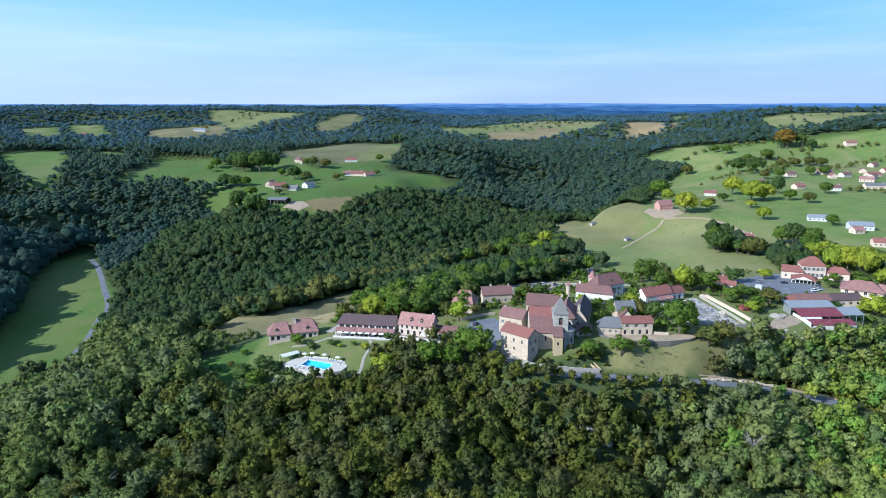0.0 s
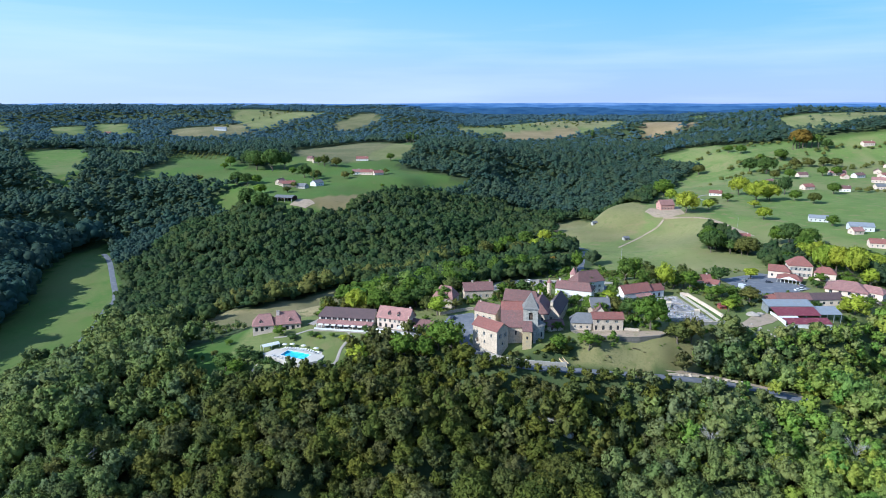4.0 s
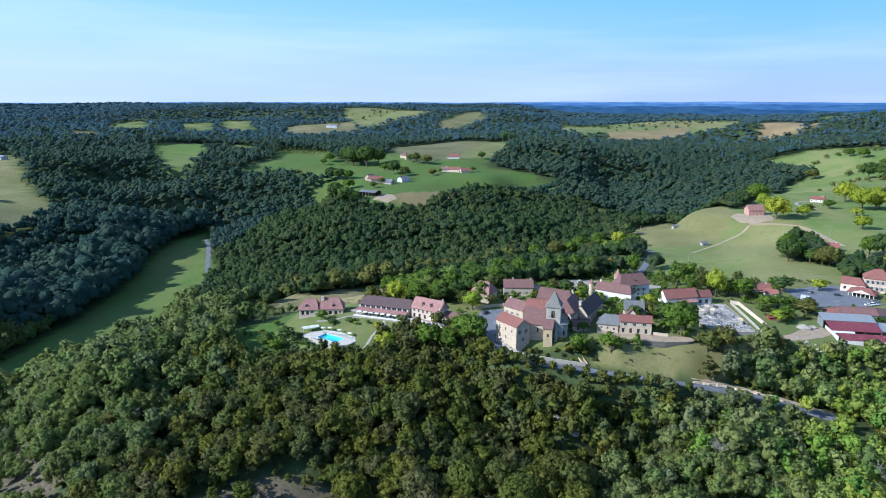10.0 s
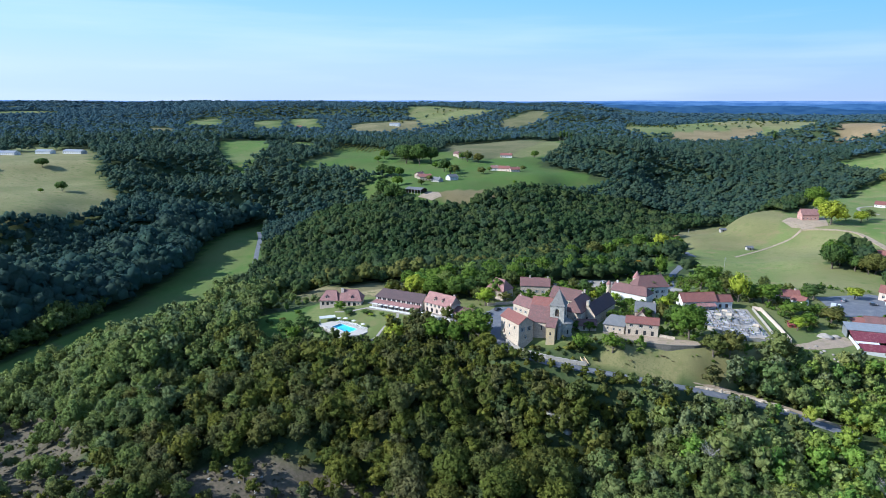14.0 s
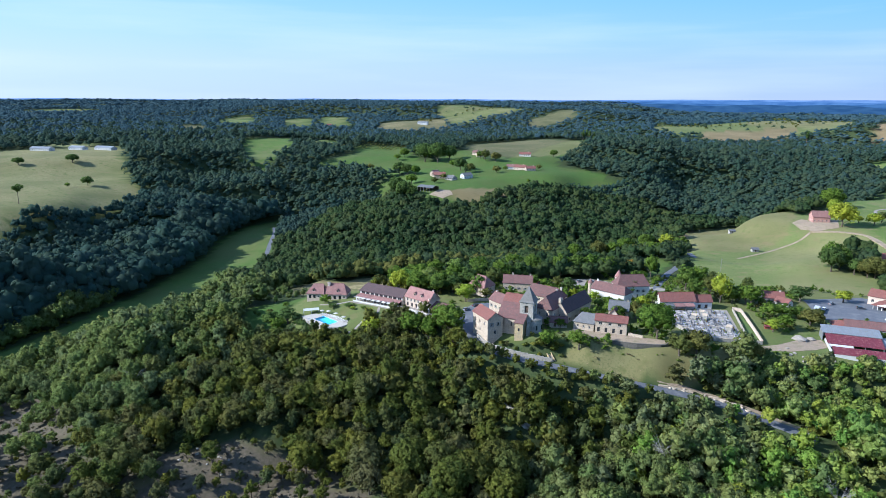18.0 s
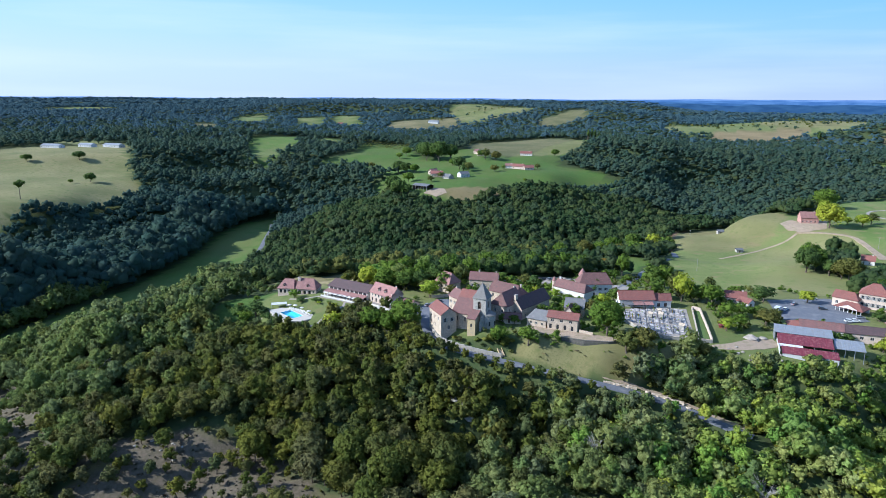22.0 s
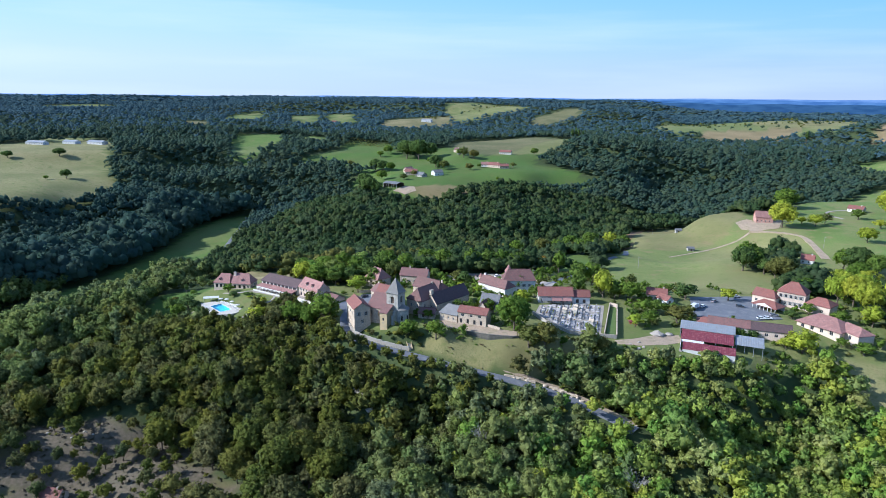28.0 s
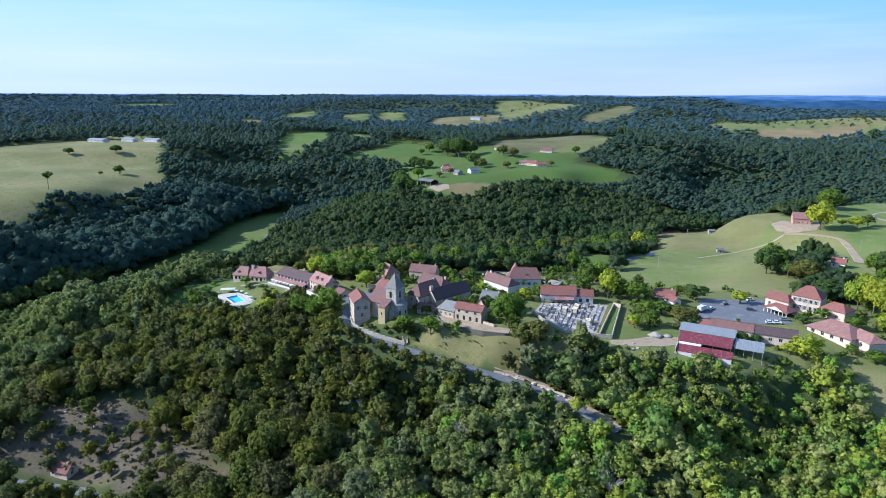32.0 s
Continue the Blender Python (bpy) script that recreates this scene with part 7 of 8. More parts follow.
# ---------------------------------------------------------------- single trees and copses round the farms and upper meadows: x, y, height, half width, kind
COPSE_A = [(239, 680, 15, 7.2, "y"), (236, 619, 21, 15.8, "y"), (243, 719, 20, 17.1, "g"), (393, 1038, 17, 11.1, "o"), (463, 1103, 13, 8.9, "g"), (473, 1078, 15, 14.6, "g"), (430, 938, 22, 12.8, "d"), (441, 910, 24, 15.1, "d"), (512, 1024, 18, 11.4, "g"), (330, 728, 21, 12.0, "y"), (328, 678, 22, 20.6, "y"), (346, 686, 18, 11.5, "y"), (292, 577, 12, 9.7, "y"), (299, 680, 10, 9.3, "g"), (369, 733, 17, 6.1, "d"), (379, 724, 21, 8.1, "d"), (573, 1091, 32, 18.3, "r"), (610, 1077, 16, 9.2, "d")]
COPSE_B = [(226, 462, 12, 7.0, "o"), (268, 498, 15, 8, "g"), (275, 494, 18, 9.9, "d"), (285, 485, 15, 9.8, "g"), (503, 882, 13, 15.1, "g"), (523, 883, 13, 15.2, "g"), (511, 976, 13, 16.4, "o"), (533, 976, 13, 16.5, "o"), (558, 983, 15, 16.8, "o"), (569, 971, 15, 13.9, "o"), (337, 548, 10, 8.0, "g"), (423, 846, 12, 9.4, "o"), (446, 853, 13, 9.5, "g"), (484, 1028, 11, 8.5, "g"), (583, 1102, 19, 12.3, "o"), (607, 1102, 16, 9.3, "g")]
COPSE_C = [(369, 679, 12, 7.7, "g"), (377, 657, 12, 9.4, "o"), (430, 719, 13, 8.3, "g")]
COPSE_D = [(-194, 838, 18, 12.3, "d"), (-286, 925, 29, 16.1, "d"), (-260, 916, 33, 15.8, "d"), (-245, 926, 26, 13.6, "d"), (-307, 955, 23, 11.9, "d"), (-275, 809, 17, 10.2, "d"), (-259, 802, 16, 10.1, "d"), (-246, 801, 13, 7.0, "g"), (-332, 946, 15, 8.3, "g"), (-332, 921, 10, 8.2, "g"), (-219, 730, 13, 11.0, "g"), (-222, 694, 22, 10.5, "d"), (-197, 663, 21, 11.7, "d"), (-186, 663, 14, 6.6, "d"), (-137, 825, 10, 15.9, "o"), (-84, 794, 5, 2.8, "g"), (-183, 915, 18, 6.6, "o"), (-166, 914, 14, 8.8, "o")]
COPSE_E = [(-98, 999, 12, 9.5, "g"), (-195, 928, 12, 6.7, "g"), (-175, 825, 13, 8.0, "o"), (-219, 874, 11, 6.4, "g"), (-131, 847, 6, 4.1, "g"), (-89, 869, 8, 5.2, "o"), (-337, 840, 9, 10.8, "o"), (-186, 756, 8, 5.6, "o"), (-187, 729, 8, 5.4, "o")]
COPSE_F = [(62, 596, 16, 8.4, "g"), (79, 600, 17, 8.6, "g"), (97, 598, 14, 7.4, "y"), (40, 577, 15, 8.0, "o"), (22, 553, 14, 7.2, "g"), (110, 590, 12, 6.6, "g"), (88, 583, 14, 7.4, "y"), (52, 582, 14, 7.4, "g"), (104, 574, 12, 6.8, "d"), (70, 580, 14, 7.6, "o"), (105, 552, 12, 6.4, "g"), (98, 530, 12, 6.4, "o"), (92, 505, 12, 6.2, "g")]
for group_ in (COPSE_F, COPSE_A, COPSE_B, COPSE_C, COPSE_D, COPSE_E):
    for x, y, tall, wide, key in group_:
        n_tree += 1
        wide = min(wide, 0.62 * tall)
        tree(x, y, tall, wide, key, n_tree * 3, FIELD_TREE[key])
from mathutils.geometry import tessellate_polygon


# ---------------------------------------------------------------- walls
def wall_run(name, label, line, height, thick, mat, cap, sink=2.0, top=None, kind="", group=""):
    """A wall along a bent line: lengths of walling with coping stones on them. top: a level crest instead of one that follows the ground."""
    root = thing(name, label, "wall", group, pose(line[0][0], line[0][1], ground(*line[0])), kind)
    inv = root.matrix_world.inverted()
    for (x0, y0), (x1, y1) in zip(line, line[1:]):
        d = math.hypot(x1 - x0, y1 - y0)
        k = max(1, round(d / 4))
        turn = math.degrees(math.atan2(y1 - y0, x1 - x0))
        for j in range(k):
            xa, ya = x0 + (x1 - x0) * j / k, y0 + (y1 - y0) * j / k
            xm, ym = x0 + (x1 - x0) * (j + 0.5) / k, y0 + (y1 - y0) * (j + 0.5) / k
            z = ground(xm, ym)
            crest = (top - z) if top is not None else height
            m = inv @ pose(xa, ya, z, 0, 0, turn)
            w = part("walling", Geo().box(0, d / k + 0.02 * (j % 2), -thick / 2, thick / 2, -sink, crest), mat, root)
            w.matrix_local = m
            c = Geo()
            n_stone = 4
            for q in range(n_stone):
                c.box(q * d / k / n_stone + 0.015, (q + 1) * d / k / n_stone - 0.015, -thick / 2 - 0.06, thick / 2 + 0.06, crest, crest + 0.12 + 0.02 * ((q + j) % 2))
            part("coping", c, cap, w)
    return root


wall_run("cemetery_wall", "cream rendered cemetery wall", [(147, 342.2), (154.4, 299.6)], 1.8, 0.35, RENDER_PINK, STONE)
wall_run("cemetery_wall", "cream rendered cemetery wall", [(143, 343.6), (147, 342.4)], 1.8, 0.35, RENDER_PINK, STONE)
wall_run("cemetery_wall", "low grey stone cemetery wall", [(111, 309.5), (120, 300.5), (134, 293.5), (148, 297.6), (154.4, 299.4)], 1.6, 0.5, STONE_GREY, STONE)
wall_run("cemetery_wall", "low grey wall beside the mown strip", [(143, 343.4), (148.6, 300)], 1.3, 0.35, STONE_GREY, STONE)
wall_run("terrace_wall", "grey stone retaining wall below the inn", [(72.4, 280.5), (76, 276), (82, 273), (92, 271.6), (102, 272), (112, 274.6), (118, 279)], 1, 0.6, RUBBLE, RUBBLE, sink=6, top=-4.5)
wall_run("roadside_wall", "weathered grey stone wall beside the lane", [(29.5, 266.5), (34, 262), (40, 259.3), (50, 258.2), (60, 258.3), (67.5, 258.8)], 1.9, 0.6, SCREE, STONE_GREY, sink=3)
wall_run("roadside_wall", "broken pale stone wall along the lane", [(113, 261.4), (122, 262.6), (127, 262.9)], 0.7, 0.6, STONE, STONE, sink=2)
wall_run("roadside_wall", "broken pale stone wall along the lane", [(133, 263.2), (141, 262.6), (146, 261.8)], 0.7, 0.6, STONE, STONE, sink=2)
wall_run("garden_wall", "low pale garden wall by the inn", [(97.4, 281.5), (104, 280.2)], 1.3, 0.4, STONE, STONE)
wall_run("garden_wall", "pale stone wall round the forecourt", [(9, 309), (20, 315), (27, 317)], 1.4, 0.4, STONE, STONE)
patch("pavement", [(73, 280.5), (82, 273.4), (92, 272), (102, 272.4), (112, 275), (117.6, 279.5), (112, 281.4), (97, 281), (82, 280.4), (76, 281)], 0, DIRT, "pale earth terrace in front of the inn", "pavement", level=-4.62, thick=2.5)
steps_ = thing("garden_steps", "stone steps climbing from the lane to the church garden", "steps", at=pose(68, 259, -13.6, 0, 0, 130))
for i in range(12):
    part("step", Geo().box(i * 0.36, i * 0.36 + 0.4, -0.9, 0.9, i * 0.18 - 1.5, i * 0.18 + 0.18), STONE, steps_)
for s in (-1.1, 0.9):
    part("cheek", Geo().slab([(-0.2, s, 0.7), (4.5, s, 2.9), (4.5, s + 0.2, 2.9), (-0.2, s + 0.2, 0.7)], 2.4), STONE_GOLD, steps_)

# ---------------------------------------------------------------- the pool and its terrace
POOL = [Vector((-61.3, 274.3, 0)), Vector((-63.3, 268.2, 0)), Vector((-51.3, 263.2, 0)), Vector((-49.3, 269.2, 0))]
LEVEL = -14.0
OUTER = [(-72, 269.6), (-66, 265.4), (-58, 261.4), (-50, 259.4), (-44.4, 262), (-42.6, 267), (-44, 272), (-50, 276.4), (-58.6, 280), (-67, 276.6)]
pool = thing("swimming_pool", "blue rectangular swimming pool in a pale paved terrace", "pool", at=pose(0, 0, LEVEL))
ring_pts = [Vector((*q, 0)) for q in OUTER]
tri = tessellate_polygon([ring_pts, POOL])
both = [tuple(q) for q in ring_pts + POOL]
deck = Geo().add(both, [t if (Vector(both[t[1]]) - Vector(both[t[0]])).cross(Vector(both[t[2]]) - Vector(both[t[0]])).z > 0 else t[::-1] for t in tri])
for a, b in zip(ring_pts, ring_pts[1:] + ring_pts[:1]):
    deck.add([a, b, (b.x, b.y, -2.6), (a.x, a.y, -2.6)], [(0, 3, 2, 1)])
part("deck", deck, surface("pale_pool_paving", (0.60, 0.54, 0.46), (0.52, 0.47, 0.41), (0.44, 0.40, 0.35), big=0.5, small=3), pool, "pale stone paving")
liner = Geo()
low = [q + Vector((0, 0, -1.5)) for q in POOL]
liner.add([tuple(q) for q in POOL] + [tuple(q) for q in low], [(i, (i + 1) % 4, 4 + (i + 1) % 4, 4 + i) for i in range(4)] + [(4, 5, 6, 7)])
part("liner", liner, POOL_LINER, pool, "pale blue liner")
water = part("water", Geo().add([tuple(q + Vector((0, 0, -0.12))) for q in POOL], [(0, 1, 2, 3)]), WATER, pool, "clear blue water")
water.visible_shadow = False
for a, b in zip(POOL, POOL[1:] + POOL[:1]):
    d = (b - a)
    c = Geo()
    k = 12
    for i in range(k):
        c.box(i * d.length / k + 0.01, (i + 1) * d.length / k - 0.01, 0.0, 0.4, -0.05, 0.06)
    e = part("coping", c, TRIM_WHITE, pool)
    e.matrix_local = pose(a.x, a.y, 0, 0, 0, math.degrees(math.atan2(d.y, d.x))) @ pose(0, -0.4, 0)


def parasol(x, y, r=1.3):
    root = thing("parasol", "open cream canvas parasol by the pool", "parasol", "parasols", pose(x, y, LEVEL + 0.02, 0, 0, x * 31 % 90))
    part("pole", Geo().rod((0, 0, 0), (0, 0, 2.5), 0.035), WOOD_DARK, root)
    part("base", Geo().spin([(0.0, 0.1), (0.28, 0.1), (0.32, 0.0)], 12), STONE_GREY, root)
    part("canopy", Geo().spin([(r, 1.98), (r, 2.06), (r * 0.5, 2.34), (0.02, 2.52)], 8), CANVAS, root)


def lounger(x, y, turn):
    root = thing("sun_lounger", "white sun lounger on the pool deck", "lounger", "sun loungers", pose(x, y, LEVEL + 0.02, 0, 0, turn))
    part("bed", Geo().box(-0.33, 0.33, -0.95, 0.35, 0.28, 0.36), TRIM_WHITE, root)
    part("backrest", Geo().slab([(-0.33, 0.35, 0.36), (0.33, 0.35, 0.36), (0.33, 0.95, 0.75), (-0.33, 0.95, 0.75)], 0.07), TRIM_WHITE, root)
    for lx, ly in ((-0.3, -0.8), (0.26, -0.8), (-0.3, 0.25), (0.26, 0.25)):
        part("leg", Geo().box(lx, lx + 0.05, ly, ly + 0.05, 0, 0.28), TRIM_WHITE, root)


for x, y in ((-63.5, 276.6), (-60.0, 277.4), (-54.2, 275.4), (-47.4, 272.2)):
    parasol(x, y)
for i in range(14):
    s = i / 13
    lounger(-63.6 + 17.2 * s, 276.0 - 5.6 * s + 1.4 * math.sin(3 * s), -25 + 12 * (i % 3))
for i in range(6):
    lounger(-66.6 + 2.3 * i, 267.0 - 1.25 * i, 150 + 9 * (i % 3))
cover = thing("pool_shelter", "white arched poolside shelter on posts", "shelter", at=pose(-70.4, 276.4, LEVEL - 0.2, 0, 0, 38))
arc = Geo()
for i in range(10):
    a0, a1 = -1.0 + 0.2 * i, -1.0 + 0.2 * (i + 1)
    arc.slab([(-4.2, 1.9 * a0, 2.7 - 0.55 * a0 * a0), (4.2, 1.9 * a0, 2.7 - 0.55 * a0 * a0), (4.2, 1.9 * a1, 2.7 - 0.55 * a1 * a1), (-4.2, 1.9 * a1, 2.7 - 0.55 * a1 * a1)], 0.08)
part("canopy", arc, SHEET_WHITE, cover, "curved white canopy")
for lx in (-4.0, 0, 4.0):
    for ly in (-1.75, 1.75):
        part("post", Geo().box(lx - 0.06, lx + 0.06, ly - 0.06, ly + 0.06, -1, 2.2), TRIM_WHITE, cover)
ribbon("garden_path", [(-72, 288), (-64, 288.4), (-56, 293.5), (-53, 294)], 1.6, 0.12, GRAVEL, "pale gravel path across the lawn", category="path")
ribbon("garden_path", [(-35, 289), (-33, 284), (-34.5, 279), (-36, 273), (-37, 262), (-44, 261)], 1.4, 0.12, GRAVEL, "pale winding garden path", category="path")
ribbon("garden_path", [(-72, 267.5), (-75, 264), (-76, 261)], 1.2, 0.12, GRAVEL, "pale path down from the pool", category="path")
ribbon("drive", [(-57, 301), (-54, 306), (-50, 311), (-30, 309), (-8, 304)], 4, 0.14, GRAVEL, "pale drive behind the hotel", category="path")

# ---------------------------------------------------------------- the cemetery
GRAVES = [(111.6, 311.5), (134, 295), (146.8, 301), (140.4, 342), (127, 337.5), (110, 325)]
patch("pavement", GRAVES, 0.12, GRAVEL, "pale gravel between the graves", "pavement", cell=3)
patch("lawn", [(143.4, 343), (149.2, 300.2), (153.8, 300.2), (146.6, 341.6)], 0.14, LAWN, "mown grass strip inside the cemetery wall", "lawn", cell=4)


def grave(i):
    """One of seven kinds of tomb, at the origin, head to +y."""
    mat = (GRANITE_PALE, GRANITE_DARK, GRANITE_PALE, GRANITE_PALE, STONE_GREY, GRANITE_DARK, GRANITE_PALE)[i]
    root = thing("grave", ("pale granite tomb slab with a headstone", "dark granite tomb slab with a headstone", "pale tomb slab with a stone cross", "pale raised double tomb", "small grey stone family chapel", "dark tomb slab with flowers", "plain pale tomb slab")[i], "grave", "graves")
    if i == 4:
        part("body", Geo().box(-0.9, 0.9, -1.1, 1.1, -0.5, 2.0), STONE_GREY, root)
        part("roof", Geo().add([(-1.05, -1.25, 2.0), (1.05, -1.25, 2.0), (1.05, 1.25, 2.0), (-1.05, 1.25, 2.0), (0, -1.25, 2.8), (0, 1.25, 2.8)], [(0, 1, 4), (2, 3, 5), (1, 2, 5, 4), (3, 0, 4, 5), (3, 2, 1, 0)]), STONE, root)
        part("door", Geo().box(-0.4, 0.4, -1.13, -1.09, 0.1, 1.6), IRON, root)
        return root
    w = 0.95 if i == 3 else 0.55
    part("kerb", Geo().box(-w - 0.12, w + 0.12, -1.15, 1.15, -0.5, 0.22), GRANITE_PALE, root)
    part("slab", Geo().box(-w, w, -1.05, 0.95, 0.22, 0.42 + 0.12 * (i == 3)), mat, root)
    if i == 2:
        part("cross", Geo().box(-0.09, 0.09, 0.9, 1.05, 0.2, 1.7).box(-0.42, 0.42, 0.92, 1.03, 1.15, 1.33), mat, root)
    elif i != 6:
        part("headstone", Geo().box(-w * 0.9, w * 0.9, 0.9, 1.08, 0.2, 1.0 + 0.1 * i).box(-w * 0.6, w * 0.6, 0.92, 1.06, 1.0 + 0.1 * i, 1.15 + 0.1 * i), mat, root)
    if i in (0, 3, 5):
        part("bouquet", Geo().spin([(0.12, 0.42), (0.2, 0.7), (0.3, 0.85), (0.02, 1.0)], 7, cy=-0.4), LEAF_RUST if i == 5 else LEAF_BRIGHT, root, "potted flowers")
    return root


models = [grave(i) for i in range(7)]
rng = np.random.default_rng(77)
used = set()
ax_u, ax_v = Vector((0.985, 0.171)), Vector((0.171, -0.985))
n_grave = 0
for iu in range(16):
    for iv in range(26):
        q = Vector((104, 340)) + ax_u * (iu * 2.75 + 0.5 * (iu // 2 % 2)) + ax_v * (iv * 1.95 - 2)
        if inside(np.array([q.x]), np.array([q.y]), GRAVES)[0] and min(off_line(np.array([q.x]), np.array([q.y]), GRAVES + GRAVES[:1])) > 1.2 and rng.random() < 0.9 and iv % 7 != 3 and n_grave < 235:
            i = int(rng.choice(7, p=(0.26, 0.16, 0.16, 0.14, 0.03, 0.10, 0.15)))
            m = pose(q.x + rng.normal() * 0.1, q.y + rng.normal() * 0.1, ground(q.x, q.y) + 0.12, 0, 0, 80 + rng.normal() * 2 + 180 * (iu % 2)) @ Matrix.Diagonal((1, 1, float(rng.uniform(0.85, 1.2)), 1))
            n_grave += 1
            if i in used:
                copy_thing(models[i], m)
            else:
                models[i].matrix_world = m
                used.add(i)

patch("track", [(154, 297), (162, 303), (168, 310), (180, 318), (183, 310), (176, 303), (166, 297), (156, 294)], 0.1, DIRT, "pale earth yard with tyre tracks", "track", cell=3)

# ---------------------------------------------------------------- parked vehicles
CAR_PAINTS = {"red": paint("red_car_paint", (0.42, 0.03, 0.025)), "white": paint("white_car_paint", (0.75, 0.75, 0.74)), "grey": paint("grey_car_paint", (0.22, 0.23, 0.25)), "dark": paint("dark_car_paint", (0.03, 0.035, 0.045)), "blue": paint("blue_car_paint", (0.04, 0.10, 0.24))}


def car(x, y, turn, colour, lift=0.25):
    root = thing("car", colour + " parked car on the tarmac", "car", "parked cars", pose(x, y, ground(x, y) + lift, 0, 0, turn))
    body, L, W = CAR_PAINTS[colour], 4.2, 1.75
    prof = [(-2.1, 0.35), (-2.1, 0.8), (-1.95, 0.95), (1.0, 0.95), (2.0, 0.78), (2.1, 0.6), (2.1, 0.35)]
    k = len(prof)
    g = Geo().add([(px, -W / 2, pz) for px, pz in prof] + [(px, W / 2, pz) for px, pz in prof], [tuple(range(k)), tuple(range(2 * k - 1, k - 1, -1))] + [(i, k + i, k + (i + 1) % k, (i + 1) % k) for i in range(k)])
    part("body", g, body, root)
    top = [(-1.9, 0.95), (-1.5, 1.45), (0.2, 1.48), (1.0, 0.95)]
    cab = Geo().add([(px, -W / 2 + (0.1 if pz < 1 else 0.24), pz) for px, pz in top] + [(px, W / 2 - (0.1 if pz < 1 else 0.24), pz) for px, pz in top], [(0, 1, 2, 3), (7, 6, 5, 4), (0, 4, 5, 1), (2, 6, 7, 3)])
    part("glasshouse", cab, GLASS, root)
    part("roof", Geo().slab([(-1.52, -0.66, 1.5), (0.22, -0.66, 1.53), (0.22, 0.66, 1.53), (-1.52, 0.66, 1.5)], 0.05), body, root)
    for wx in (-1.3, 1.3):
        for wy in (-0.8, 0.8):
            t = part("tyre", Geo().rod((wx, wy - 0.1, 0.32), (wx, wy + 0.1, 0.32), 0.32, n=12), RUBBER, root)
            part("rim", Geo().rod((wx, wy - 0.11, 0.32), (wx, wy + 0.11, 0.32), 0.19, n=10), SHEET_GREY, t)
    for wy in (-0.6, 0.6):
        part("headlight", Geo().box(2.05, 2.12, wy - 0.2, wy + 0.2, 0.6, 0.74), TRIM_WHITE, root)
        part("tail_light", Geo().box(-2.13, -2.08, wy - 0.15, wy + 0.15, 0.65, 0.85), CAR_PAINTS["red"], root)


for row_ in ((33, 372.5, 80, "red"), (52, 384.5, 60, "dark"), (56, 386.5, 60, "grey"), (63, 389, 70, "white"), (70, 388, 80, "dark"), (90, 376.5, 20, "blue"), (206, 374, 5, "dark"), (219, 360.5, 15, "white"), (222, 366.5, 15, "grey"),
             (216, 359, 15, "white"), (188, 366, 70, "white"), (193, 378, 60, "grey"), (204, 396, 40, "white"), (13, 296, 70, "grey"), (16, 303, 70, "dark")):
    car(*row_)
truck = thing("truck", "white box truck parked in the yard", "truck", at=pose(184, 361, ground(184, 361) + 0.25, 0, 0, 75))
part("box_body", Geo().box(-3.4, 1.6, -1.2, 1.2, 0.9, 3.2), SHEET_WHITE, truck)
part("cab", Geo().box(1.75, 3.4, -1.1, 1.1, 0.6, 2.6), CAR_PAINTS["white"], truck)
part("windscreen", Geo().box(3.38, 3.44, -0.95, 0.95, 1.6, 2.4), GLASS, truck)
part("chassis", Geo().box(-3.3, 3.2, -0.5, 0.5, 0.5, 0.9), IRON, truck)
for wx in (-2.2, 2.4):
    for wy in (-1.0, 1.0):
        part("tyre", Geo().rod((wx, wy - 0.14, 0.45), (wx, wy + 0.14, 0.45), 0.45, n=12), RUBBER, truck)

# ---------------------------------------------------------------- heaps, rocks, dead wood, poles
rng = np.random.default_rng(90)


def boulder(name, label, x, y, z, r, mat, category, group="", flat=0.7):
    v, f = ico(1)
    v = v * r * rng.uniform(0.75, 1.2, (len(v), 1)) * np.array([1.1, 1.0, flat])
    whole(name, Geo().add(v.tolist(), f.tolist()), mat, label, category, group, at=pose(x, y, z, 0, 0, float(rng.uniform(0, 360))))


boulder("gravel_heap", "white heap of gravel in the yard", 171, 313, ground(171, 313) + 0.2, 3.2, GRAVEL, "heap", flat=0.45)
boulder("gravel_heap", "smaller heap of pale rubble in the yard", 176, 316, ground(176, 316) + 0.1, 2.0, GRAVEL, "heap", flat=0.45)
for i in range(26):
    x, y = 57 + rng.normal() * 4.5, 235 + rng.normal() * 3.0
    boulder("rock", "pale limestone outcrop on the wooded slope", x, y, ground(x, y) + 0.4, float(rng.uniform(0.8, 2.2)), SCREE, "rock", "outcrop rocks")
for i in range(18):
    x, y = -60 + rng.normal() * 10, 178 + rng.normal() * 3.0
    boulder("rock", "pale stones scattered on the dry slope", x, y, ground(x, y) + 0.1, float(rng.uniform(0.4, 1.0)), SCREE, "rock", "slope stones")
for i in range(16):
    x, y = 172 + rng.normal() * 6, 296 + rng.normal() * 4
    boulder("rubble", "pale rubble lying in the yard", x, y, ground(x, y) + 0.1, float(rng.uniform(0.3, 0.9)), GRAVEL, "rubble", "yard rubble")


for i in range(15):
    x = float(rng.uniform(113, 168))
    y = 262.8 - max(0, x - 138) * 0.24 + rng.normal() * 0.9
    boulder("rock", "pale block of stone on the earth bank by the lane", x, y, ground(x, y) + 0.2, float(rng.uniform(0.5, 1.1)), STONE, "rock", "lane stones", flat=0.6)


